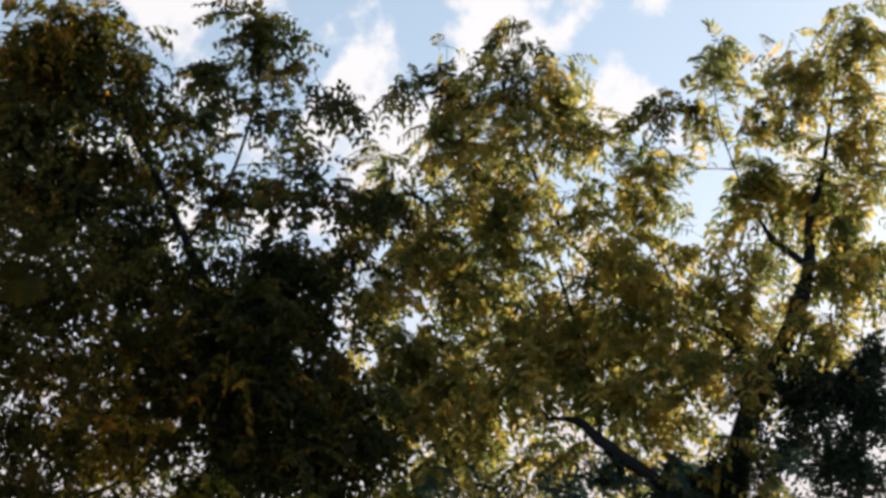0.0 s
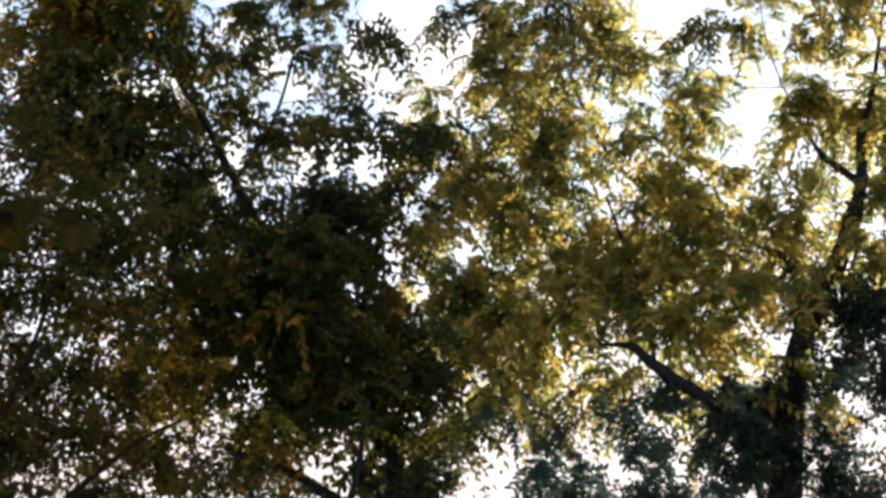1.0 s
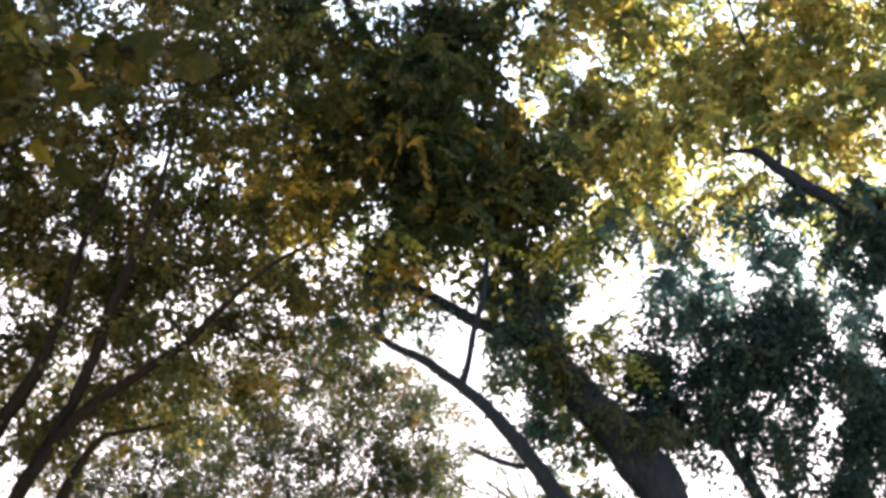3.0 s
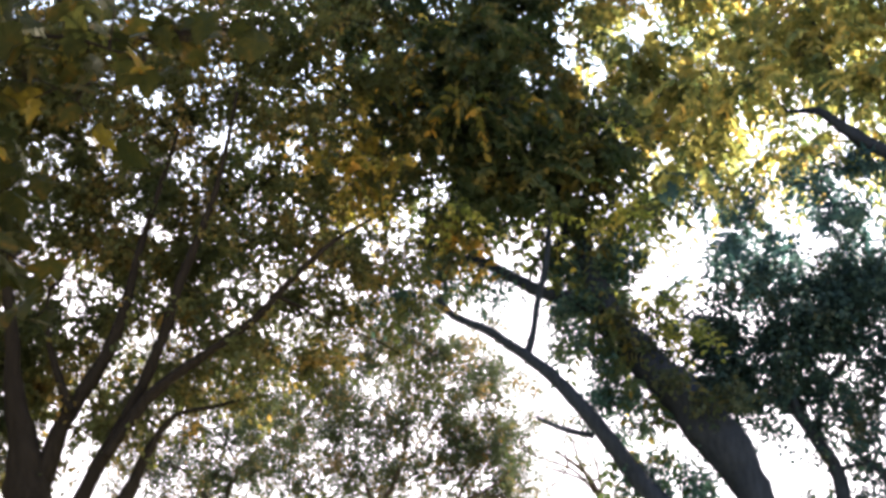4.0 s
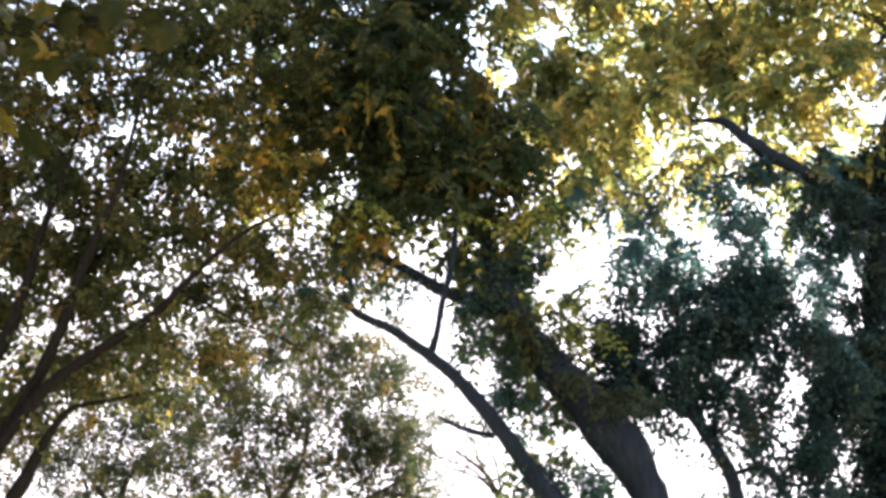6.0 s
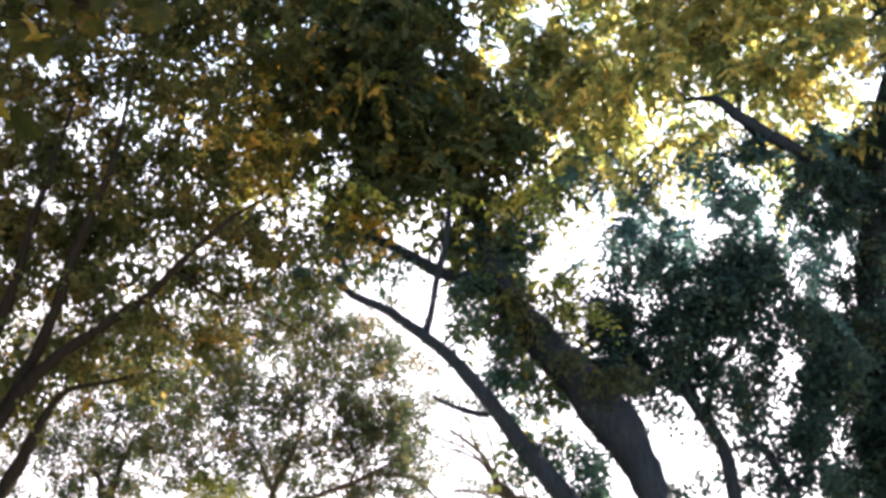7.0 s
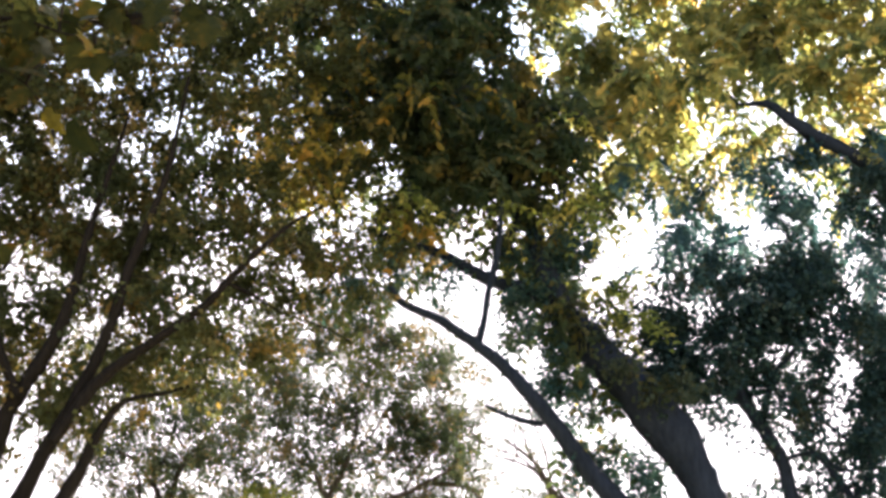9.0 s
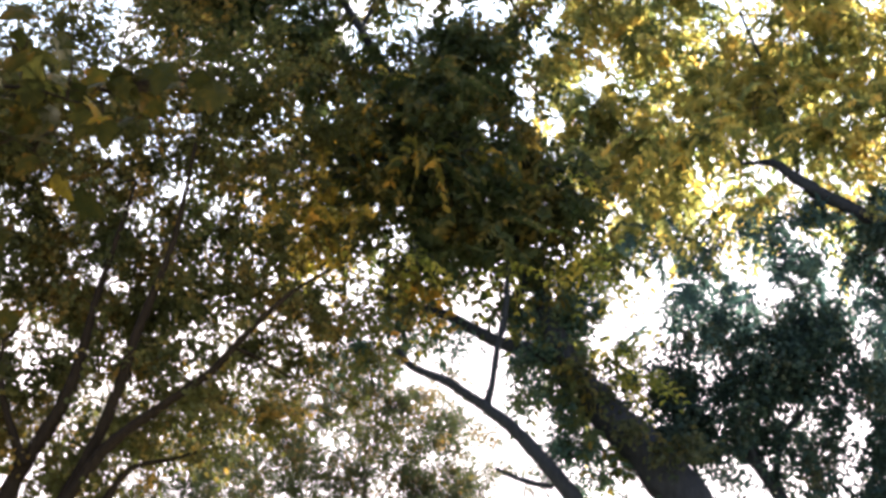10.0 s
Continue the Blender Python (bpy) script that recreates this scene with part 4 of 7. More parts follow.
lobe(pinnate_tree, -0.56, 13.99, 9.17, 0.40, 0.20, 1.03, "pinnate")
lobe(pinnate_tree, 0.37, 14.00, 8.58, 0.66, 0.33, 0.62, "yellow")
lobe(pinnate_tree, -0.42, 13.99, 8.36, 0.46, 0.26, 0.63, "pinnate")
lobe(pinnate_tree, 2.41, 13.79, 8.91, 0.40, 0.33, 1.16, "pinnate")
lobe(pinnate_tree, 1.08, 13.96, 8.41, 0.46, 0.26, 0.28, "pinnate")
lobe(pinnate_tree, 0.75, 13.98, 7.93, 0.59, 0.33, 0.28, "pinnate")
lobe(pinnate_tree, 1.25, 13.94, 7.77, 0.52, 0.32, 0.15, "pinnate")
lobe(pinnate_tree, 0.36, 14.00, 8.07, 0.39, 0.39, 0.42, "pinnate")
lobe(pinnate_tree, 3.58, 13.53, 13.36, 0.27, 0.35, 1.01, "pinnate")
lobe(pinnate_tree, 3.76, 13.48, 13.71, 0.16, 0.20, 0.70, "pinnate")
lobe(pinnate_tree, 3.30, 13.60, 12.74, 0.53, 0.30, 1.41, "pinnate")
lobe(pinnate_tree, 2.96, 13.68, 12.90, 0.27, 0.19, 1.03, "simple")
lobe(pinnate_tree, 3.79, 13.48, 12.08, 0.52, 0.37, 0.85, "yellow")
lobe(pinnate_tree, 3.72, 13.50, 11.47, 0.44, 0.29, 1.77, "yellow")
lobe(pinnate_tree, 4.45, 13.27, 12.47, 0.60, 0.45, 1.41, "pinnate")
lobe(pinnate_tree, 4.67, 13.20, 13.07, 0.38, 0.38, 1.21, "pinnate")
lobe(pinnate_tree, 4.60, 13.22, 13.58, 0.16, 0.16, 0.70, "pinnate")
lobe(pinnate_tree, 5.10, 13.04, 12.83, 0.46, 0.38, 1.41, "pinnate")
lobe(pinnate_tree, 5.46, 12.89, 13.47, 0.39, 0.47, 1.61, "pinnate")
lobe(pinnate_tree, 5.18, 13.01, 12.07, 0.44, 0.44, 1.30, "pinnate")
lobe(pinnate_tree, 4.67, 13.20, 11.68, 0.44, 0.37, 1.10, "pinnate")
lobe(pinnate_tree, 5.17, 13.01, 11.20, 0.29, 0.43, 1.10, "pinnate")
lobe(pinnate_tree, 3.86, 13.46, 10.93, 0.36, 0.25, 1.70, "yellow")
lobe(pinnate_tree, 4.16, 13.37, 11.29, 0.29, 0.29, 1.51, "yellow")
lobe(pinnate_tree, 4.58, 13.23, 11.02, 0.43, 0.36, 1.51, "yellow")
lobe(pinnate_tree, 4.93, 13.10, 10.44, 0.42, 0.42, 1.51, "yellow")
lobe(pinnate_tree, 4.66, 13.20, 9.87, 0.48, 0.24, 2.22, "yellow")
lobe(pinnate_tree, 4.19, 13.36, 9.12, 0.34, 0.17, 2.01, "yellow")
lobe(pinnate_tree, 3.73, 13.49, 10.45, 0.28, 0.28, 0.90, "pinnate")
lobe(pinnate_tree, 3.77, 13.48, 9.73, 0.34, 0.41, 1.70, "pinnate")
lobe(pinnate_tree, 4.51, 13.25, 9.29, 0.41, 0.20, 1.51, "pinnate")
lobe(pinnate_tree, -0.15, 13.60, 8.76, 0.46, 0.46, 0.92, "yellow")
lobe(pinnate_tree, -0.55, 13.59, 8.51, 0.26, 0.32, 0.92, "yellow")
lobe(pinnate_tree, 0.62, 13.59, 8.75, 0.59, 0.39, 1.16, "yellow")
lobe(pinnate_tree, 1.37, 13.53, 8.79, 0.59, 0.39, 1.62, "yellow")
lobe(pinnate_tree, 2.01, 13.45, 8.40, 0.58, 0.32, 1.62, "yellow")
lobe(pinnate_tree, 2.56, 13.36, 8.58, 0.58, 0.39, 1.16, "yellow")
lobe(pinnate_tree, 3.09, 13.25, 8.60, 0.39, 0.39, 1.41, "yellow")
lobe(pinnate_tree, 0.06, 13.60, 7.96, 0.38, 0.32, 0.80, "yellow")
lobe(pinnate_tree, 0.57, 13.59, 8.12, 0.51, 0.26, 0.55, "yellow")
lobe(pinnate_tree, 0.14, 13.60, 7.41, 0.31, 0.19, 0.39, "yellow")
lobe(pinnate_tree, 0.78, 13.58, 7.62, 0.38, 0.25, 0.19, "yellow")
lobe(pinnate_tree, 1.21, 13.55, 7.70, 0.32, 0.25, 0.42, "yellow")
lobe(pinnate_tree, 2.22, 13.42, 7.68, 0.32, 0.13, 0.70, "yellow")
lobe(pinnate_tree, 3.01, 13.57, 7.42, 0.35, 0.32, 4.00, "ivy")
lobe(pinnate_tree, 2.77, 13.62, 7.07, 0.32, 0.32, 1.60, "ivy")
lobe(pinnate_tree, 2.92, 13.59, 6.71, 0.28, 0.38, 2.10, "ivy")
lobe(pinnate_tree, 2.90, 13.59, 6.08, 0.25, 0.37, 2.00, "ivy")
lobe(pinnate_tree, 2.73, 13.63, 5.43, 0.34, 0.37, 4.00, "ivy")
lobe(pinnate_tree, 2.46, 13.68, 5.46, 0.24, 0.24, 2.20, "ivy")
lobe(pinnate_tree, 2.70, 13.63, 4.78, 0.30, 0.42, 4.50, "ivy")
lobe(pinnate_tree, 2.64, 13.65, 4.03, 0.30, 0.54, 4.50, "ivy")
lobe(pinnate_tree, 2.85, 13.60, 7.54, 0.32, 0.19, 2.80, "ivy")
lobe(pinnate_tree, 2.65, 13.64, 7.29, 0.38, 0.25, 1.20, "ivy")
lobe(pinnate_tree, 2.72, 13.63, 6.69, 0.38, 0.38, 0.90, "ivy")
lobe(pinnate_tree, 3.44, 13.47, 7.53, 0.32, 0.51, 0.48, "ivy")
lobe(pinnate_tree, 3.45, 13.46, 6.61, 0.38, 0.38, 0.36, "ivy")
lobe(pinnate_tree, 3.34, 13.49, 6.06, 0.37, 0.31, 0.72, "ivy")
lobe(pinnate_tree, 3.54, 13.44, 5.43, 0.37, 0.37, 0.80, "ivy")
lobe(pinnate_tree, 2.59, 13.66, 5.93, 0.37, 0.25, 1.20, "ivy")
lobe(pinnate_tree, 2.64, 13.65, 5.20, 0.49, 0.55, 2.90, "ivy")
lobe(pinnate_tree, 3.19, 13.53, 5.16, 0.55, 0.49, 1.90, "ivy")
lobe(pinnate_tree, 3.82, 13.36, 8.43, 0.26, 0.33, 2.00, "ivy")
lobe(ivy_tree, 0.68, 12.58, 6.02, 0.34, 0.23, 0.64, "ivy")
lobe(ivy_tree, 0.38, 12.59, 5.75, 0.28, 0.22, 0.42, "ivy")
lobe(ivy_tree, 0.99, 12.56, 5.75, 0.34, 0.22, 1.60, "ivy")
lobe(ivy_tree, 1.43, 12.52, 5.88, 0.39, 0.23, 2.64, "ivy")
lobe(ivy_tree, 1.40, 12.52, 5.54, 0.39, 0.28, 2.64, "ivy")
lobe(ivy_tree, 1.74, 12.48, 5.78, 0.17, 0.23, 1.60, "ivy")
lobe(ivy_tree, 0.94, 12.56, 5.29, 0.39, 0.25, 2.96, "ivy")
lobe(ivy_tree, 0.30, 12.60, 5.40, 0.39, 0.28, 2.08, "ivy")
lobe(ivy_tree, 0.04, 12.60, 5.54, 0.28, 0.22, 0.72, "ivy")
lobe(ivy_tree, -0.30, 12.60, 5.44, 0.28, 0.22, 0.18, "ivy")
lobe(ivy_tree, -0.39, 12.59, 5.80, 0.28, 0.14, 0.40, "green")
lobe(ivy_tree, -0.11, 12.60, 5.90, 0.23, 0.14, 0.20, "green")
lobe(ivy_tree, 0.01, 12.60, 5.14, 0.33, 0.28, 1.04, "ivy")
lobe(ivy_tree, 0.27, 12.60, 4.95, 0.33, 0.28, 2.96, "ivy")
lobe(ivy_tree, 0.67, 12.58, 5.26, 0.28, 0.28, 2.08, "ivy")
lobe(ivy_tree, 1.46, 12.52, 5.13, 0.28, 0.22, 1.52, "ivy")
lobe(ivy_tree, 1.11, 12.55, 4.77, 0.33, 0.28, 1.04, "ivy")
lobe(ivy_tree, 0.69, 12.58, 4.81, 0.14, 0.22, 0.72, "ivy")
lobe(ivy_tree, 1.52, 12.51, 4.74, 0.33, 0.28, 0.80, "ivy")
lobe(ivy_tree, 0.45, 12.59, 4.49, 0.16, 0.11, 0.80, "ivy")
lobe(ivy_tree, 0.98, 12.56, 4.51, 0.27, 0.16, 0.88, "ivy")
lobe(ivy_tree, 1.43, 12.52, 4.31, 0.38, 0.22, 0.80, "ivy")
lobe(ivy_tree, 1.81, 12.47, 4.06, 0.33, 0.33, 0.96, "ivy")
lobe(ivy_tree, 1.57, 12.50, 3.72, 0.38, 0.22, 0.80, "ivy")
lobe(ivy_tree, 1.99, 12.44, 4.37, 0.27, 0.33, 1.12, "ivy")
lobe(ivy_tree, 0.81, 12.57, 3.77, 0.27, 0.22, 0.32, "ivy")
lobe(ivy_tree, 1.84, 12.47, 5.26, 0.22, 0.33, 0.64, "ivy")
lobe(many_stemmed_tree, -5.03, 10.12, 6.43, 0.47, 0.31, 1.71, "small")
lobe(many_stemmed_tree, -4.58, 10.33, 6.40, 0.47, 0.36, 1.44, "small")
lobe(many_stemmed_tree, -4.01, 10.56, 6.49, 0.47, 0.31, 1.44, "small")
lobe(many_stemmed_tree, -4.47, 10.38, 5.86, 0.46, 0.31, 1.71, "small")
lobe(many_stemmed_tree, -4.87, 10.20, 5.78, 0.36, 0.31, 1.62, "small")
lobe(many_stemmed_tree, -4.00, 10.57, 5.88, 0.51, 0.31, 1.62, "small")
lobe(many_stemmed_tree, -4.18, 10.50, 5.44, 0.46, 0.25, 1.80, "small")
lobe(many_stemmed_tree, -3.62, 10.71, 5.99, 0.41, 0.31, 1.35, "small")
lobe(many_stemmed_tree, -3.33, 10.80, 6.50, 0.31, 0.31, 1.62, "small")
lobe(many_stemmed_tree, -3.13, 10.86, 5.99, 0.36, 0.26, 1.62, "small")
lobe(many_stemmed_tree, -3.42, 10.77, 5.56, 0.41, 0.20, 1.44, "small")
lobe(many_stemmed_tree, -3.80, 10.64, 5.08, 0.45, 0.25, 0.99, "small")
lobe(many_stemmed_tree, -4.25, 10.47, 4.82, 0.45, 0.25, 1.26, "small")
lobe(many_stemmed_tree, -3.42, 10.77, 4.83, 0.45, 0.25, 0.90, "small")
lobe(many_stemmed_tree, -2.93, 10.91, 5.77, 0.31, 0.20, 1.62, "small")
lobe(many_stemmed_tree, -4.53, 10.35, 5.22, 0.30, 0.20, 1.53, "small")
lobe(many_stemmed_tree, -4.98, 10.14, 5.30, 0.25, 0.25, 1.26, "small")
lobe(many_stemmed_tree, -5.31, 9.97, 5.91, 0.31, 0.31, 1.71, "small")
lobe(many_stemmed_tree, -5.25, 10.00, 6.41, 0.31, 0.26, 1.89, "small")
lobe(many_stemmed_tree, -5.48, 9.88, 5.17, 0.30, 0.30, 3.42, "small")
lobe(many_stemmed_tree, -5.66, 9.78, 4.75, 0.25, 0.25, 2.61, "small")
lobe(many_stemmed_tree, -5.91, 9.63, 4.44, 0.35, 0.20, 2.34, "small")
lobe(many_stemmed_tree, -5.48, 9.88, 4.47, 0.25, 0.30, 2.34, "small")
lobe(many_stemmed_tree, -5.96, 9.60, 5.13, 0.30, 0.15, 1.62, "small")
lobe(many_stemmed_tree, -6.01, 9.57, 4.82, 0.20, 0.20, 0.54, "small")
lobe(many_stemmed_tree, -5.67, 9.77, 4.95, 0.15, 0.20, 1.89, "small")
lobe(many_stemmed_tree, -5.09, 10.09, 4.99, 0.20, 0.15, 0.81, "small")
lobe(many_stemmed_tree, -6.04, 9.55, 4.15, 0.20, 0.29, 1.80, "small")
lobe(many_stemmed_tree, -5.72, 9.74, 3.98, 0.29, 0.29, 1.35, "small")
lobe(many_stemmed_tree, -4.41, 10.40, 7.21, 0.43, 0.32, 0.72, "small")
lobe(many_stemmed_tree, -3.83, 10.63, 7.12, 0.43, 0.32, 0.99, "small")
lobe(many_stemmed_tree, -4.04, 10.55, 7.65, 0.43, 0.33, 1.26, "small")
lobe(many_stemmed_tree, -3.63, 10.70, 7.79, 0.44, 0.33, 0.99, "small")
lobe(many_stemmed_tree, -3.38, 10.78, 7.25, 0.32, 0.27, 0.81, "small")
lobe(many_stemmed_tree, -3.95, 10.59, 8.20, 0.44, 0.28, 1.26, "small")
lobe(many_stemmed_tree, -3.22, 10.83, 8.10, 0.50, 0.33, 1.26, "small")
lobe(many_stemmed_tree, -4.69, 10.28, 6.96, 0.32, 0.32, 0.99, "small")
lobe(many_stemmed_tree, -4.26, 10.47, 6.76, 0.37, 0.21, 1.44, "small")
lobe(many_stemmed_tree, -3.67, 10.69, 6.72, 0.32, 0.21, 1.62, "small")
lobe(many_stemmed_tree, -4.89, 10.19, 7.29, 0.32, 0.21, 1.35, "small")
lobe(many_stemmed_tree, -5.32, 9.97, 6.73, 0.32, 0.21, 2.16, "small")
lobe(many_stemmed_tree, -2.91, 10.92, 7.61, 0.27, 0.33, 1.35, "small")
lobe(many_stemmed_tree, -2.65, 10.99, 7.97, 0.22, 0.33, 1.62, "small")
lobe(many_stemmed_tree, -4.81, 10.22, 4.50, 0.30, 0.30, 1.71, "small")
lobe(many_stemmed_tree, -4.42, 10.40, 4.51, 0.30, 0.20, 0.99, "small")
lobe(many_stemmed_tree, -3.88, 10.61, 4.62, 0.40, 0.20, 0.90, "small")
lobe(far_tree, -9.05, 20.05, 6.22, 0.67, 0.48, 0.99, "fine")
lobe(far_tree, -8.35, 20.36, 6.62, 0.67, 0.48, 0.99, "fine")
lobe(far_tree, -7.61, 20.64, 6.83, 0.67, 0.48, 0.83, "fine")
lobe(far_tree, -7.99, 20.50, 6.07, 0.67, 0.38, 0.99, "fine")
lobe(far_tree, -7.11, 20.82, 7.32, 0.77, 0.48, 0.83, "fine")
lobe(far_tree, -7.32, 20.75, 6.18, 0.48, 0.57, 0.83, "fine")
lobe(far_tree, -8.53, 20.28, 5.60, 0.76, 0.47, 0.83, "fine")
lobe(far_tree, -7.63, 20.64, 5.43, 0.66, 0.38, 0.99, "fine")
lobe(far_tree, -9.25, 19.96, 6.95, 0.48, 0.48, 0.75, "fine")
lobe(far_tree, -9.31, 19.93, 5.49, 0.38, 0.38, 0.67, "fine")
lobe(far_tree_b, -4.33, 19.53, 7.09, 0.62, 0.44, 0.83, "fine")
lobe(far_tree_b, -3.82, 19.63, 6.46, 0.70, 0.52, 1.08, "fine")
lobe(far_tree_b, -4.66, 19.45, 6.38, 0.70, 0.52, 0.91, "fine")
lobe(far_tree_b, -5.32, 19.28, 6.47, 0.70, 0.52, 0.75, "fine")
lobe(far_tree_b, -3.49, 19.69, 6.02, 0.61, 0.43, 1.24, "fine")
lobe(far_tree_b, -4.08, 19.58, 5.76, 0.69, 0.43, 1.08, "fine")
lobe(far_tree_b, -4.82, 19.41, 5.60, 0.61, 0.43, 0.91, "fine")
lobe(far_tree_b, -5.47, 19.24, 5.69, 0.69, 0.43, 0.83, "fine")
lobe(far_tree_b, -6.10, 19.05, 5.51, 0.52, 0.52, 0.67, "fine")
lobe(far_tree_b, -5.77, 19.15, 5.09, 0.69, 0.34, 1.50, "green")
lobe(far_tree_b, -4.65, 19.45, 5.00, 0.60, 0.34, 0.67, "fine")
lobe(far_tree_b, -3.66, 19.66, 5.16, 0.69, 0.34, 0.99, "fine")
lobe(far_tree_b, -3.15, 19.75, 5.57, 0.43, 0.35, 0.67, "fine")
lobe(far_tree_b, -3.99, 19.60, 7.54, 0.53, 0.35, 0.75, "fine")
lobe(far_tree_b, -5.83, 19.13, 7.08, 0.79, 0.44, 0.75, "fine")
lobe(far_tree_b, -5.09, 19.34, 7.45, 0.53, 0.44, 0.67, "fine")
lobe(far_tree_b, -6.48, 18.92, 7.33, 0.71, 0.35, 0.67, "fine")
lobe(far_tree_b, -3.47, 19.70, 7.17, 0.53, 0.26, 0.57, "fine")
lobe(far_tree_b, -2.79, 19.80, 6.89, 0.35, 0.26, 0.25, "fine")
lobe(far_tree_b, -2.45, 19.85, 6.52, 0.35, 0.17, 0.25, "fine")
lobe(far_tree_b, -3.00, 19.77, 4.97, 0.52, 0.26, 0.67, "fine")
lobe(far_tree_b, -2.28, 19.87, 6.43, 0.44, 0.17, 0.41, "fine")
lobe(far_tree_c, -2.14, 17.87, 5.47, 0.39, 0.23, 0.31, "fine")
lobe(far_tree_c, -1.69, 17.92, 5.30, 0.31, 0.23, 0.31, "fine")
lobe(far_tree_c, -1.83, 17.91, 5.70, 0.31, 0.16, 0.25, "fine")
lobe(far_tree_c, -1.32, 17.95, 4.90, 0.31, 0.23, 0.25, "fine")
lobe(far_tree_c, -0.88, 17.98, 4.58, 0.31, 0.15, 0.25, "fine")
lobe(forked_tree, -3.82, 12.22, 10.22, 1.50, 1.11, 0.27, "simple")
lobe(forked_tree, -2.11, 12.62, 11.33, 1.29, 1.02, 0.13, "simple")
lobe(forked_tree, -2.78, 12.50, 8.85, 2.06, 0.94, 0.41, "simple")
lobe(forked_tree, -3.08, 12.42, 7.47, 1.79, 0.72, 0.25, "simple")
lobe(forked_tree, -1.37, 12.73, 8.42, 0.98, 1.11, 0.17, "simple")
lobe(forked_tree, -4.53, 11.97, 11.83, 1.18, 0.83, 0.51, "mix")
lobe(forked_tree, -2.35, 12.17, 7.64, 1.52, 0.99, 0.29, "simple")
lobe(forked_tree, -1.47, 12.31, 6.38, 1.24, 0.68, 0.24, "simple")
lobe(forked_tree, -0.96, 12.36, 5.30, 0.60, 0.49, 0.32, "simple")
lobe(forked_tree, -0.63, 12.38, 4.29, 0.59, 0.54, 0.24, "simple")
lobe(forked_tree, -2.69, 12.11, 6.16, 0.67, 0.50, 0.29, "simple")
lobe(pinnate_tree, 0.89, 14.37, 12.58, 1.77, 1.38, 0.34, "pinnate")
lobe(pinnate_tree, 4.11, 13.80, 11.78, 1.79, 1.72, 0.24, "pinnate")
lobe(pinnate_tree, 1.88, 14.28, 10.21, 2.35, 1.28, 0.34, "pinnate")
lobe(pinnate_tree, 0.45, 14.39, 8.70, 1.57, 0.95, 0.34, "pinnate")
lobe(pinnate_tree, 0.79, 13.98, 8.43, 1.72, 0.86, 0.24, "yellow")
lobe(pinnate_tree, 2.29, 13.81, 7.86, 1.30, 1.04, 0.46, "pinnate")
lobe(pinnate_tree, -0.14, 14.00, 8.03, 0.59, 0.72, 0.17, "yellow")
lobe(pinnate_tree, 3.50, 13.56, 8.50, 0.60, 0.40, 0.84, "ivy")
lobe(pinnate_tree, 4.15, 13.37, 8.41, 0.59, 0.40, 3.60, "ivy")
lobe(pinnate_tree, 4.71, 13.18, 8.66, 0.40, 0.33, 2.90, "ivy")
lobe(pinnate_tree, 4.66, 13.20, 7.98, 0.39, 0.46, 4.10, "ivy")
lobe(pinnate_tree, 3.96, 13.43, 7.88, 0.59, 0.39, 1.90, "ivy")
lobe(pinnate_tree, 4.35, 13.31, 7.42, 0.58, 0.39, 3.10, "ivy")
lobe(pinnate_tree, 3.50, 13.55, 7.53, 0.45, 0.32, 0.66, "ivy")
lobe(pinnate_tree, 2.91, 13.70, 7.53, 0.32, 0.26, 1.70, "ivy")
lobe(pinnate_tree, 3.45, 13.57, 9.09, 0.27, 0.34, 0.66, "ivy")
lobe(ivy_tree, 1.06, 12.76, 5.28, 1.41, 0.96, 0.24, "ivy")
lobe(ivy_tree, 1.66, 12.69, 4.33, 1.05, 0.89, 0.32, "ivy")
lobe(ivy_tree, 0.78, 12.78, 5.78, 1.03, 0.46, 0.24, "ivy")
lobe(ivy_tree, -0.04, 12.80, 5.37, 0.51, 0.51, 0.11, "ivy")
lobe(many_stemmed_tree, -5.05, 10.55, 6.10, 1.59, 0.90, 0.81, "small")
lobe(many_stemmed_tree, -3.75, 11.08, 6.15, 1.17, 1.06, 0.72, "small")
lobe(many_stemmed_tree, -4.31, 10.88, 5.04, 1.71, 0.57, 0.45, "small")
lobe(many_stemmed_tree, -5.56, 10.29, 4.83, 1.13, 0.57, 0.90, "small")
lobe(many_stemmed_tree, -3.97, 11.01, 7.69, 1.34, 0.89, 0.45, "small")
lobe(many_stemmed_tree, -5.23, 10.46, 7.06, 1.09, 0.71, 0.72, "small")
lobe(many_stemmed_tree, -6.02, 10.03, 4.25, 0.61, 0.61, 0.72, "small")
lobe(many_stemmed_tree, -2.92, 11.33, 6.84, 0.49, 1.09, 0.54, "small")
lobe(many_stemmed_tree, -3.14, 11.27, 5.37, 0.57, 0.47, 0.36, "small")
lobe(far_tree, -8.51, 20.83, 6.26, 2.34, 1.07, 0.49, "fine")
lobe(far_tree, -7.26, 21.30, 7.06, 1.96, 1.08, 0.41, "fine")
lobe(far_tree, -8.99, 20.62, 7.39, 1.77, 0.79, 0.33, "fine")
lobe(far_tree_b, -5.07, 20.38, 6.62, 2.20, 1.19, 0.41, "fine")
lobe(far_tree_b, -4.54, 20.50, 5.52, 2.08, 0.72, 0.41, "fine")
lobe(far_tree_b, -6.08, 20.10, 5.98, 1.64, 0.91, 0.33, "fine")
lobe(far_tree_b, -4.01, 20.61, 7.36, 1.38, 0.74, 0.33, "fine")
lobe(far_tree_b, -5.79, 20.19, 7.83, 1.49, 0.74, 0.25, "fine")
lobe(far_tree_b, -6.48, 19.98, 5.35, 1.36, 0.45, 0.41, "fine")
lobe(far_tree_c, -1.75, 18.42, 5.16, 1.04, 0.72, 0.12, "fine")
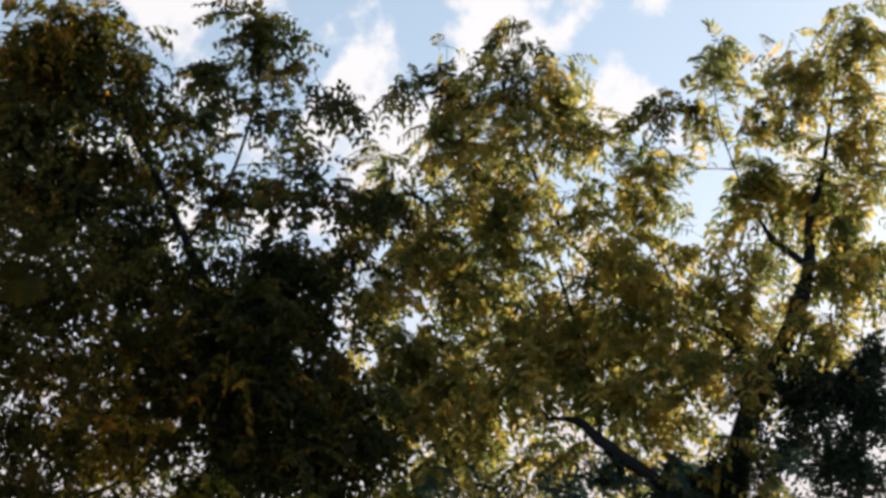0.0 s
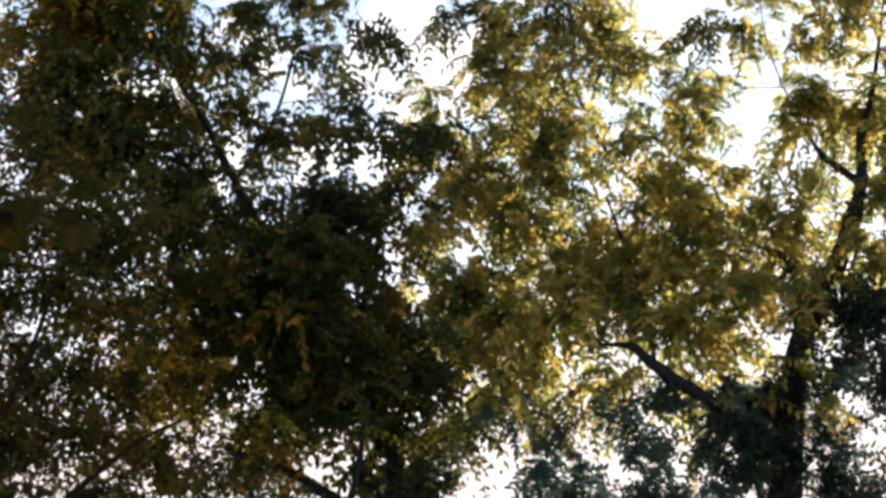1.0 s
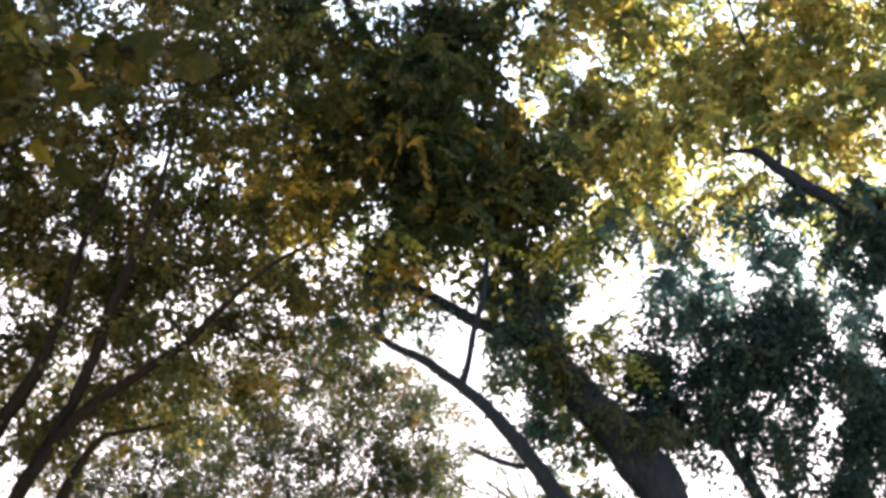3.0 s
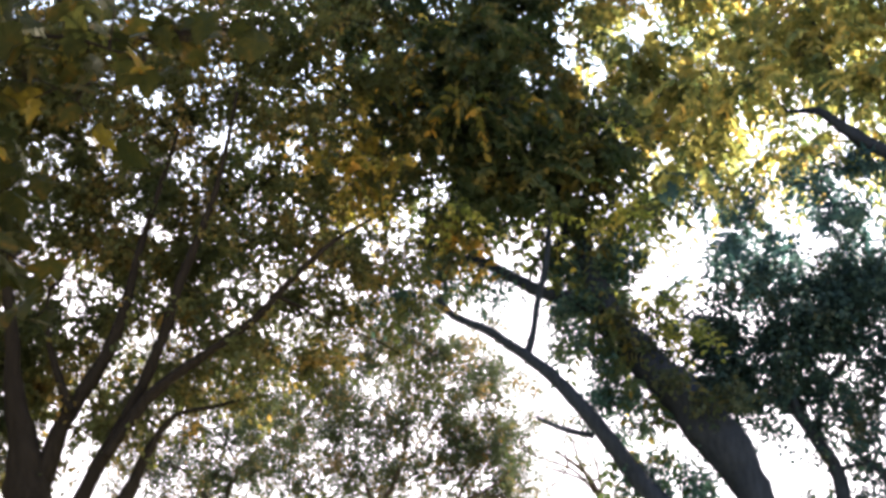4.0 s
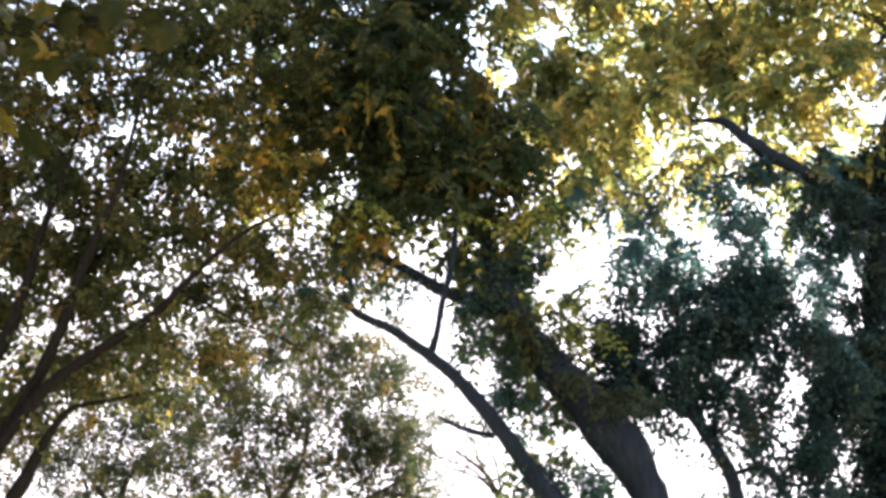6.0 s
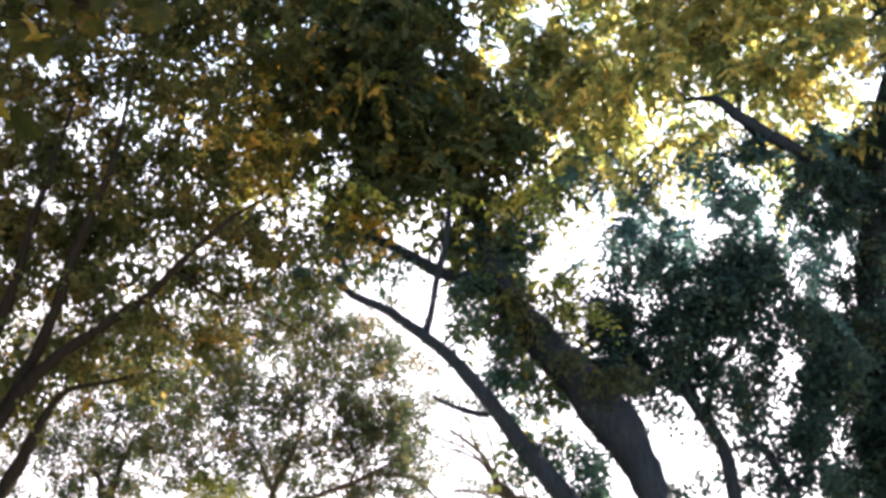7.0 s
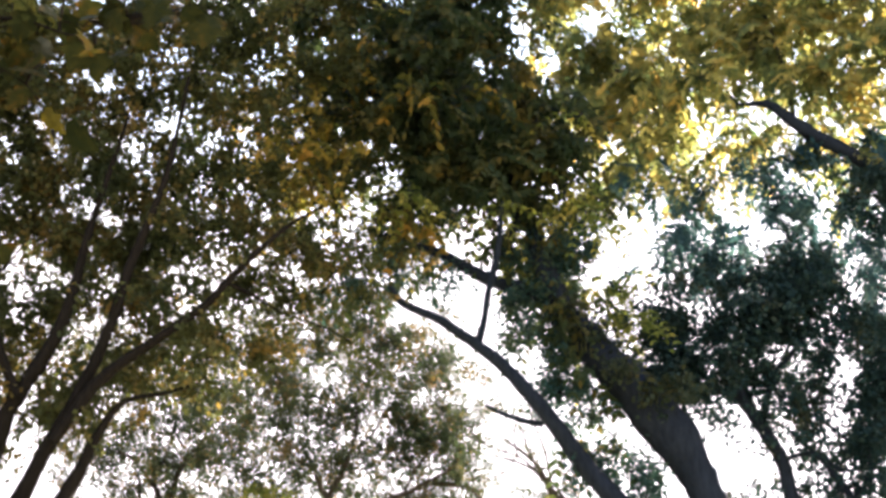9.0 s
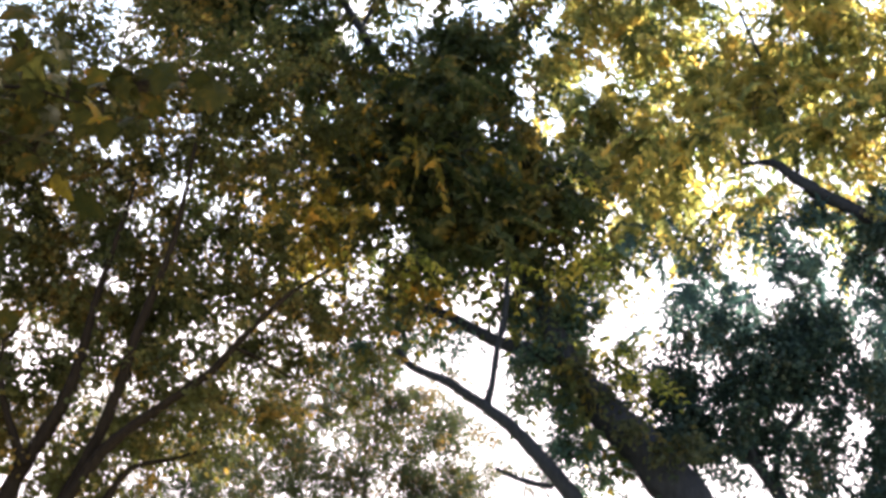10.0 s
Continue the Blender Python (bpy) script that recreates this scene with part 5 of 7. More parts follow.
lobe(far_tree_c, -2.44, 18.34, 5.83, 0.48, 0.48, 0.19, "fine")
lobe(far_tree_c, -1.37, 18.45, 4.68, 0.95, 0.32, 0.19, "fine")
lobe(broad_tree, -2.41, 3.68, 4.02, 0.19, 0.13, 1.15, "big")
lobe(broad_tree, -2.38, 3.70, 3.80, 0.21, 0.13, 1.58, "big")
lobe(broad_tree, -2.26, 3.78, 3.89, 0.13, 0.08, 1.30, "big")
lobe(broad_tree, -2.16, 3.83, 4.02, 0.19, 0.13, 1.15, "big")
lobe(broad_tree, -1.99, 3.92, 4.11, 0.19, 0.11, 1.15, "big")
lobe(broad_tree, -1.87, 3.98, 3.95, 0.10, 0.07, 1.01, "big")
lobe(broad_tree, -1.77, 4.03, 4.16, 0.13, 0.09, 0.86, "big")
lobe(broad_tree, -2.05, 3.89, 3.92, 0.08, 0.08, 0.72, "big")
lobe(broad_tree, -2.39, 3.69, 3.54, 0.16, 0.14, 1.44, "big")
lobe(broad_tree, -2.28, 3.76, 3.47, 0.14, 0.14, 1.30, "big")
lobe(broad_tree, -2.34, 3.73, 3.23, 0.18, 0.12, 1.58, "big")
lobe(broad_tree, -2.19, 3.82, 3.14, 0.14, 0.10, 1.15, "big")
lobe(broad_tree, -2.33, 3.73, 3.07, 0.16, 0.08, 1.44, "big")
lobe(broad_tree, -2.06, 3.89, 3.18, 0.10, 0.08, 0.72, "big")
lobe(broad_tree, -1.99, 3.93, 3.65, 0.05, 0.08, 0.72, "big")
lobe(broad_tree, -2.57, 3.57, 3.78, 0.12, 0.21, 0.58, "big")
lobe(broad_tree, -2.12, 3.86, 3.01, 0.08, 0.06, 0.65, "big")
lobe(many_stemmed_tree, -5.99, 9.70, 7.10, 0.97, 1.07, 1.53, "small")
lobe(many_stemmed_tree, -5.33, 10.08, 7.78, 1.26, 0.60, 1.62, "small")
lobe(many_stemmed_tree, -6.56, 9.32, 6.18, 0.83, 1.56, 1.62, "small")
lobe(many_stemmed_tree, -6.07, 9.65, 5.88, 0.77, 0.72, 1.62, "small")
lobe(many_stemmed_tree, -4.53, 10.46, 8.10, 0.89, 0.50, 0.81, "small")
lobe(many_stemmed_tree, -6.48, 9.38, 4.43, 0.75, 1.00, 1.08, "small")
lobe(pinnate_tree, 3.48, 13.46, 6.36, 0.50, 1.74, 0.48, "ivy")
lobe(pinnate_tree, 3.89, 13.34, 5.70, 0.49, 1.54, 0.78, "ivy")
lobe(pinnate_tree, 3.42, 13.47, 7.33, 0.45, 0.89, 0.36, "ivy")
lobe(pinnate_tree, 4.22, 13.24, 7.55, 0.45, 0.96, 0.60, "ivy")
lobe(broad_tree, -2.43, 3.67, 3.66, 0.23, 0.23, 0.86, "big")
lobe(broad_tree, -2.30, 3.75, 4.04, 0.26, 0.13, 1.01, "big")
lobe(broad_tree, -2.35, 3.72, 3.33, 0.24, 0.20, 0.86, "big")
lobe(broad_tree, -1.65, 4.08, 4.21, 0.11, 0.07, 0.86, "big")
lobe(forked_tree, -3.42, 12.13, 11.79, 0.41, 0.41, 1.00, "simple")
lobe(forked_tree, -3.16, 12.20, 11.09, 0.47, 0.40, 0.74, "simple")
lobe(forked_tree, -3.14, 12.20, 12.11, 0.28, 0.28, 0.64, "simple")
lobe(forked_tree, -3.41, 12.13, 10.55, 0.39, 0.39, 1.09, "simple")
lobe(pinnate_tree, -0.87, 13.57, 11.18, 0.42, 0.35, 1.26, "pinnate")
lobe(pinnate_tree, -0.58, 13.59, 10.51, 0.48, 0.41, 1.26, "yellow")
lobe(pinnate_tree, -0.98, 13.56, 10.09, 0.41, 0.34, 1.16, "pinnate")
lobe(pinnate_tree, -0.82, 13.58, 9.47, 0.33, 0.33, 0.80, "pinnate")
lobe(pinnate_tree, -0.23, 13.80, 7.46, 0.32, 0.19, 0.22, "yellow")
lobe(ivy_tree, -0.40, 12.59, 5.68, 0.34, 0.22, 0.40, "green")
lobe(ivy_tree, -0.31, 12.60, 5.33, 0.33, 0.28, 0.14, "ivy")
lobe(ivy_tree, 1.78, 12.47, 3.86, 0.54, 0.49, 0.72, "ivy")
lobe(ivy_tree, 2.19, 12.41, 4.78, 0.39, 0.50, 0.80, "ivy")
lobe(ivy_tree, 1.38, 12.52, 3.89, 0.33, 0.38, 0.48, "ivy")
lobe(ivy_tree, 0.96, 12.56, 4.90, 0.39, 0.33, 0.64, "ivy")
lobe(ivy_tree, 0.36, 12.39, 4.72, 0.38, 0.24, 2.40, "ivy")
lobe(ivy_tree, 0.73, 12.38, 4.75, 0.22, 0.24, 1.68, "ivy")
lobe(ivy_tree, 0.04, 12.40, 4.80, 0.27, 0.22, 1.84, "ivy")
lobe(many_stemmed_tree, -4.88, 10.08, 4.23, 0.73, 0.44, 0.99, "small")
lobe(many_stemmed_tree, -5.48, 9.77, 3.96, 0.73, 0.34, 1.08, "small")
lobe(many_stemmed_tree, -6.01, 9.45, 6.43, 0.72, 0.78, 1.44, "small")
lobe(many_stemmed_tree, -5.47, 9.77, 7.17, 0.80, 0.48, 1.26, "small")
lobe(many_stemmed_tree, -4.67, 10.18, 7.55, 0.65, 0.48, 0.54, "small")
lobe(many_stemmed_tree, -6.01, 9.45, 5.39, 0.55, 0.30, 1.80, "small")
lobe(many_stemmed_tree, -6.22, 9.32, 7.62, 0.65, 0.49, 1.44, "small")
lobe(far_tree_b, -3.74, 20.16, 7.41, 0.81, 0.54, 0.49, "fine")
lobe(far_tree_b, -3.21, 20.25, 6.94, 0.63, 0.36, 0.41, "fine")
lobe(far_tree_b, -3.57, 20.19, 6.31, 0.71, 0.53, 0.67, "fine")
lobe(far_tree_b, -4.35, 20.03, 7.98, 0.82, 0.45, 0.67, "fine")
lobe(far_tree_b, -5.14, 19.85, 8.07, 0.64, 0.55, 0.41, "fine")
lobe(far_tree_b, -5.53, 20.26, 8.32, 1.40, 0.75, 0.41, "fine")
lobe(far_tree_b, -7.12, 19.76, 7.14, 1.38, 0.64, 0.41, "fine")
lobe(far_tree_b, -4.01, 20.61, 7.94, 0.84, 0.46, 0.41, "fine")
lobe(forked_tree, -1.13, 11.85, 5.16, 0.26, 0.32, 1.04, "lace")
lobe(forked_tree, -0.84, 11.87, 4.61, 0.36, 0.26, 1.04, "lace")
lobe(forked_tree, -0.56, 11.89, 4.07, 0.36, 0.31, 0.88, "lace")
lobe(forked_tree, -0.23, 11.90, 3.70, 0.31, 0.26, 1.04, "lace")
lobe(forked_tree, -1.85, 11.76, 5.68, 0.37, 0.27, 0.40, "lace")
lobe(forked_tree, -1.27, 11.83, 5.50, 0.27, 0.21, 1.04, "lace")
lobe(forked_tree, -0.92, 11.86, 5.04, 0.26, 0.26, 1.04, "lace")
lobe(pinnate_tree, 0.75, 12.88, 8.16, 0.37, 0.25, 0.46, "yellow")
lobe(pinnate_tree, 0.21, 12.90, 8.22, 0.37, 0.25, 0.46, "yellow")
lobe(forked_tree, -0.93, 12.57, 6.31, 0.34, 0.34, 1.36, "simple")
lobe(forked_tree, -1.21, 12.54, 6.51, 0.29, 0.23, 0.80, "simple")
lobe(forked_tree, -0.72, 12.58, 5.94, 0.23, 0.28, 0.95, "simple")
lobe(forked_tree, -0.84, 12.47, 5.73, 0.31, 0.28, 1.36, "lace")
lobe(forked_tree, -1.10, 12.45, 5.98, 0.28, 0.22, 0.80, "lace")
lobe(many_stemmed_tree, -5.39, 10.27, 8.71, 1.04, 0.52, 1.17, "small")
lobe(many_stemmed_tree, -4.42, 10.72, 9.03, 0.82, 0.41, 0.81, "small")
lobe(many_stemmed_tree, -5.73, 10.08, 7.78, 0.67, 0.67, 0.81, "small")
lobe(many_stemmed_tree, -5.05, 10.44, 9.55, 1.31, 0.48, 0.99, "small")
lobe(many_stemmed_tree, -6.17, 9.82, 8.43, 0.57, 0.86, 0.81, "small")
lobe(many_stemmed_tree, -5.80, 9.58, 5.77, 0.71, 0.51, 1.26, "small")
lobe(many_stemmed_tree, -4.96, 10.04, 5.79, 0.51, 0.41, 0.72, "small")
lobe(many_stemmed_tree, -5.89, 9.52, 4.90, 0.54, 0.30, 0.81, "small")
lobe(far_tree_b, -3.17, 19.34, 6.01, 0.55, 0.55, 0.75, "fine")
lobe(far_tree_b, -3.10, 19.35, 5.24, 0.51, 0.38, 0.67, "fine")
lobe(far_tree_b, -3.58, 19.27, 6.71, 0.60, 0.43, 0.57, "fine")
lobe(far_tree_b, -5.55, 18.80, 6.80, 0.86, 0.52, 0.41, "fine")
lobe(broad_tree, -2.20, 3.93, 4.34, 0.25, 0.13, 0.72, "big")
lobe(broad_tree, -1.90, 4.08, 4.36, 0.20, 0.11, 0.58, "big")
lobe(broad_tree, -1.69, 4.17, 4.28, 0.13, 0.09, 0.43, "big")
lobe(pinnate_tree, 2.64, 13.44, 4.97, 0.54, 0.42, 1.40, "ivy")
lobe(pinnate_tree, 3.23, 13.31, 4.93, 0.48, 0.36, 1.20, "ivy")
lobe(pinnate_tree, 3.58, 13.23, 6.15, 0.37, 0.37, 0.48, "ivy")
lobe(pinnate_tree, 2.41, 13.49, 5.52, 0.36, 0.24, 0.60, "ivy")
lobe(ivy_tree, 0.34, 12.60, 4.94, 0.33, 0.28, 1.44, "ivy")
lobe(ivy_tree, 1.65, 12.49, 5.24, 0.44, 0.28, 0.64, "ivy")
lobe(ivy_tree, 0.96, 12.56, 5.49, 0.45, 0.28, 0.96, "ivy")
lobe(ivy_tree, 0.72, 12.58, 4.99, 0.33, 0.28, 0.64, "ivy")
lobe(pinnate_tree, -0.23, 14.00, 10.51, 0.49, 0.35, 1.03, "yellow")
lobe(pinnate_tree, -0.58, 13.99, 10.11, 0.35, 0.28, 0.70, "pinnate")
lobe(pinnate_tree, -0.03, 14.00, 9.63, 0.41, 0.34, 0.80, "yellow")
lobe(pinnate_tree, -0.38, 13.99, 9.02, 0.40, 0.34, 0.80, "yellow")
lobe(pinnate_tree, -0.78, 13.98, 10.76, 0.28, 0.28, 0.57, "pinnate")
lobe(pinnate_tree, 3.36, 13.49, 6.39, 0.28, 0.75, 0.72, "ivy")
lobe(pinnate_tree, 3.28, 13.51, 4.35, 0.30, 0.60, 1.80, "ivy")
lobe(pinnate_tree, 3.09, 13.55, 4.95, 0.30, 0.73, 1.60, "ivy")
lobe(pinnate_tree, 3.54, 13.44, 5.50, 0.31, 0.92, 1.20, "ivy")
lobe(pinnate_tree, 2.85, 13.61, 4.28, 0.30, 0.36, 1.40, "ivy")
lobe(far_tree_b, -6.72, 20.42, 8.06, 1.43, 0.76, 0.41, "fine")
lobe(far_tree_b, -5.38, 20.82, 7.70, 1.14, 0.57, 0.41, "fine")
lobe(far_tree_b, -3.36, 21.24, 7.49, 0.76, 0.38, 0.41, "fine")
lobe(far_tree_b, -2.64, 21.34, 6.79, 0.47, 0.21, 0.33, "fine")
lobe(far_tree, -8.46, 21.17, 7.99, 1.61, 0.70, 0.49, "fine")
lobe(far_tree, -9.50, 20.73, 8.33, 1.21, 0.81, 0.41, "fine")
lobe(forked_tree, -3.20, 11.15, 7.55, 0.28, 0.19, 0.65, "gold")
lobe(forked_tree, -3.24, 11.14, 6.96, 0.24, 0.22, 0.73, "gold")
lobe(forked_tree, -2.99, 11.21, 7.14, 0.19, 0.16, 0.59, "gold")
lobe(pinnate_tree, 2.30, 13.50, 5.23, 0.30, 0.54, 2.20, "ivy")
lobe(pinnate_tree, 2.18, 13.52, 4.49, 0.30, 0.47, 1.80, "ivy")
lobe(pinnate_tree, 2.16, 13.53, 3.92, 0.24, 0.29, 1.40, "ivy")
lobe(pinnate_tree, 2.59, 13.45, 7.24, 0.28, 0.22, 1.80, "ivy")
lobe(pinnate_tree, 1.20, 13.45, 7.69, 0.31, 0.22, 0.42, "yellow")
lobe(pinnate_tree, 1.05, 13.46, 7.95, 0.25, 0.19, 0.28, "yellow")
lobe(forked_tree, -3.05, 12.33, 11.30, 0.41, 0.54, 0.74, "simple")
lobe(forked_tree, -2.80, 12.39, 10.36, 0.33, 0.33, 0.67, "simple")
lobe(forked_tree, -3.20, 12.29, 9.86, 0.39, 0.32, 0.94, "simple")
lobe(forked_tree, -1.47, 12.61, 10.78, 0.33, 0.40, 0.44, "simple")
lobe(forked_tree, -1.21, 12.64, 10.08, 0.39, 0.39, 0.51, "simple")
lobe(forked_tree, -5.11, 11.62, 11.34, 0.61, 0.41, 1.35, "mix")
lobe(pinnate_tree, 3.66, 13.51, 13.74, 0.24, 0.35, 1.01, "pinnate")
lobe(pinnate_tree, 2.84, 13.71, 10.84, 0.28, 0.28, 0.16, "pinnate")
lobe(pinnate_tree, 1.88, 13.87, 10.79, 0.43, 0.35, 0.57, "pinnate")
lobe(ivy_tree, -0.35, 12.49, 5.42, 0.28, 0.25, 0.32, "ivy")
lobe(ivy_tree, -0.09, 12.50, 5.29, 0.28, 0.28, 0.47, "ivy")
lobe(ivy_tree, -0.00, 12.50, 4.94, 0.27, 0.27, 1.68, "ivy")
lobe(ivy_tree, 0.25, 12.50, 5.04, 0.33, 0.33, 1.68, "ivy")
lobe(ivy_tree, -0.54, 12.49, 5.08, 0.16, 0.16, 0.64, "ivy")
lobe(ivy_tree, 0.41, 12.49, 5.36, 0.33, 0.22, 0.88, "ivy")
lobe(far_tree_b, -4.38, 19.72, 8.26, 0.72, 0.45, 0.41, "fine")
lobe(far_tree_b, -3.68, 19.86, 7.69, 0.63, 0.45, 0.49, "fine")
lobe(far_tree_b, -3.00, 19.98, 6.40, 0.53, 0.53, 0.49, "fine")
lobe(far_tree_b, -2.80, 20.00, 5.60, 0.44, 0.52, 0.49, "fine")
lobe(many_stemmed_tree, -5.63, 10.14, 8.17, 0.73, 0.51, 0.72, "small")
lobe(many_stemmed_tree, -4.35, 10.75, 8.39, 0.63, 0.51, 0.54, "small")
lobe(ivy_tree, 1.24, 12.64, 5.01, 0.45, 0.33, 0.64, "ivy")
lobe(ivy_tree, 1.54, 12.61, 4.76, 0.44, 0.33, 0.72, "ivy")
lobe(ivy_tree, 1.40, 12.62, 4.44, 0.44, 0.28, 0.64, "ivy")
lobe(ivy_tree, 0.72, 12.68, 4.50, 0.22, 0.17, 0.48, "ivy")
lobe(ivy_tree, 1.82, 12.57, 4.95, 0.28, 0.45, 0.56, "ivy")
lobe(ivy_tree, 0.96, 12.66, 4.81, 0.28, 0.28, 0.56, "ivy")
lobe(ivy_tree, 1.97, 12.55, 4.50, 0.28, 0.33, 0.72, "ivy")
lobe(forked_tree, -2.83, 11.25, 7.36, 0.22, 0.16, 0.51, "gold")
lobe(forked_tree, -0.55, 12.09, 4.49, 0.21, 0.21, 0.64, "lace")
lobe(forked_tree, -0.36, 12.09, 4.11, 0.21, 0.21, 0.56, "lace")
lobe(forked_tree, -1.00, 12.06, 4.78, 0.21, 0.21, 0.56, "lace")
lobe(forked_tree, -1.13, 12.05, 5.73, 0.22, 0.22, 0.56, "lace")
lobe(pinnate_tree, 4.78, 13.16, 10.23, 0.42, 0.42, 1.30, "yellow")
lobe(pinnate_tree, 4.64, 13.21, 9.72, 0.48, 0.21, 1.10, "yellow")
lobe(pinnate_tree, 3.93, 13.44, 11.00, 0.43, 0.36, 0.90, "yellow")
lobe(pinnate_tree, 4.59, 13.23, 11.10, 0.36, 0.29, 0.80, "yellow")
lobe(pinnate_tree, 3.72, 13.50, 10.29, 0.35, 0.28, 0.70, "yellow")
lobe(pinnate_tree, 3.44, 13.57, 9.62, 0.41, 0.34, 1.10, "yellow")
lobe(pinnate_tree, 4.25, 13.34, 9.11, 0.34, 0.17, 1.21, "yellow")
lobe(pinnate_tree, 4.90, 13.11, 9.50, 0.27, 0.27, 0.80, "yellow")
lobe(far_tree, -9.05, 20.27, 5.00, 1.05, 0.38, 0.83, "fine")
lobe(far_tree, -7.67, 20.83, 4.92, 1.05, 0.38, 0.83, "fine")
lobe(far_tree, -6.57, 21.21, 5.02, 0.86, 0.38, 0.75, "fine")
lobe(far_tree, -6.89, 21.11, 6.70, 0.68, 0.58, 0.41, "fine")
lobe(far_tree, -6.30, 21.29, 8.29, 0.79, 0.59, 0.33, "fine")
lobe(far_tree_b, -5.15, 19.74, 4.69, 0.79, 0.35, 0.83, "fine")
lobe(far_tree_b, -4.08, 19.99, 4.68, 0.79, 0.35, 0.75, "fine")
lobe(far_tree_b, -2.98, 20.18, 4.70, 0.61, 0.26, 0.57, "fine")
lobe(far_tree_b, -3.04, 20.17, 5.91, 0.53, 0.53, 0.41, "fine")
lobe(far_tree_b, -3.29, 20.13, 6.55, 0.53, 0.44, 0.41, "fine")
lobe(far_tree_b, -6.09, 19.47, 6.47, 0.71, 0.62, 0.41, "fine")
lobe(far_tree_b, -6.56, 19.32, 5.93, 0.53, 0.53, 0.41, "fine")
lobe(forked_tree, -3.12, 11.07, 7.66, 0.22, 0.17, 0.35, "gold")
lobe(forked_tree, -3.19, 11.05, 7.12, 0.19, 0.19, 0.59, "gold")
lobe(forked_tree, -3.26, 11.03, 6.77, 0.19, 0.16, 0.51, "gold")
lobe(forked_tree, -0.46, 12.29, 6.50, 0.16, 0.25, 1.26, "green")
lobe(forked_tree, -0.83, 12.27, 6.71, 0.20, 0.18, 0.92, "green")
lobe(forked_tree, -1.34, 12.23, 6.64, 0.08, 0.23, 0.80, "green")
lobe(forked_tree, -0.66, 12.28, 5.66, 0.12, 0.12, 0.92, "green")
lobe(forked_tree, -0.43, 12.29, 6.96, 0.23, 0.23, 0.34, "green")
lobe(forked_tree, -1.28, 12.23, 5.89, 0.22, 0.08, 0.69, "green")
lobe(pinnate_tree, 0.16, 13.60, 7.61, 0.19, 0.19, 0.44, "yellow")
lobe(pinnate_tree, -0.36, 13.80, 9.25, 0.33, 0.33, 1.16, "yellow")
lobe(pinnate_tree, -0.48, 13.79, 8.75, 0.30, 0.33, 1.16, "yellow")
lobe(pinnate_tree, -0.20, 13.80, 8.08, 0.29, 0.32, 0.35, "yellow")
lobe(pinnate_tree, -0.42, 13.79, 7.54, 0.25, 0.22, 0.32, "yellow")
lobe(ivy_tree, -0.24, 12.50, 5.53, 0.22, 0.17, 0.70, "green")
lobe(ivy_tree, -0.11, 12.50, 5.81, 0.14, 0.14, 0.60, "green")
lobe(ivy_tree, 0.49, 12.49, 4.36, 0.14, 0.11, 0.72, "ivy")
lobe(ivy_tree, 0.71, 12.48, 3.60, 0.27, 0.16, 0.88, "ivy")
lobe(ivy_tree, 0.94, 12.46, 4.11, 0.14, 0.16, 0.56, "ivy")
lobe(forked_tree, -0.71, 11.98, 4.10, 0.18, 0.13, 0.96, "lace")
lobe(forked_tree, -0.47, 11.99, 3.88, 0.23, 0.16, 1.04, "lace")
lobe(forked_tree, -0.63, 11.98, 4.73, 0.21, 0.16, 0.72, "lace")
lobe(forked_tree, -0.09, 12.00, 3.56, 0.21, 0.15, 0.72, "lace")
lobe(pinnate_tree, -0.40, 13.69, 9.05, 0.33, 0.33, 0.80, "yellow")
lobe(pinnate_tree, 2.29, 13.51, 8.69, 0.46, 0.26, 0.70, "yellow")
lobe(pinnate_tree, 2.83, 13.41, 8.23, 0.39, 0.32, 0.50, "yellow")
lobe(pinnate_tree, 0.67, 13.98, 10.27, 0.42, 0.28, 1.03, "yellow")
lobe(pinnate_tree, 0.53, 13.99, 10.03, 0.42, 0.28, 0.70, "yellow")
lobe(pinnate_tree, 2.85, 13.71, 11.71, 0.37, 0.29, 0.57, "pinnate")
lobe(pinnate_tree, 0.11, 14.00, 10.37, 0.42, 0.28, 0.57, "pinnate")
lobe(pinnate_tree, 0.49, 13.89, 10.18, 0.42, 0.35, 0.92, "yellow")
lobe(pinnate_tree, 0.60, 13.89, 10.57, 0.42, 0.28, 0.57, "yellow")
lobe(pinnate_tree, 0.19, 13.90, 10.51, 0.35, 0.35, 0.57, "yellow")
lobe(forked_tree, -1.32, 12.13, 6.01, 0.22, 0.22, 0.80, "simple")
lobe(forked_tree, -0.61, 12.18, 6.67, 0.22, 0.34, 0.64, "simple")
lobe(forked_tree, -1.06, 12.15, 7.39, 0.34, 0.34, 0.64, "simple")
lobe(pinnate_tree, 5.11, 13.04, 13.31, 0.31, 0.39, 1.01, "pinnate")
lobe(pinnate_tree, 5.30, 12.96, 13.73, 0.39, 0.31, 0.80, "pinnate")
lobe(ivy_tree, 2.08, 12.73, 5.21, 0.28, 0.34, 0.80, "ivy")
lobe(ivy_tree, 2.09, 12.73, 4.65, 0.28, 0.34, 0.80, "ivy")
lobe(ivy_tree, 1.90, 12.76, 4.12, 0.33, 0.33, 0.72, "ivy")
lobe(ivy_tree, 2.11, 12.73, 3.73, 0.28, 0.28, 0.64, "ivy")
lobe(forked_tree, -0.86, 12.17, 5.87, 0.27, 0.22, 0.80, "simple")
lobe(forked_tree, -0.62, 12.18, 5.68, 0.19, 0.19, 0.72, "simple")
lobe(forked_tree, -0.99, 12.16, 5.47, 0.22, 0.19, 0.64, "simple")
lobe(forked_tree, -0.58, 12.19, 7.05, 0.20, 0.28, 0.80, "simple")
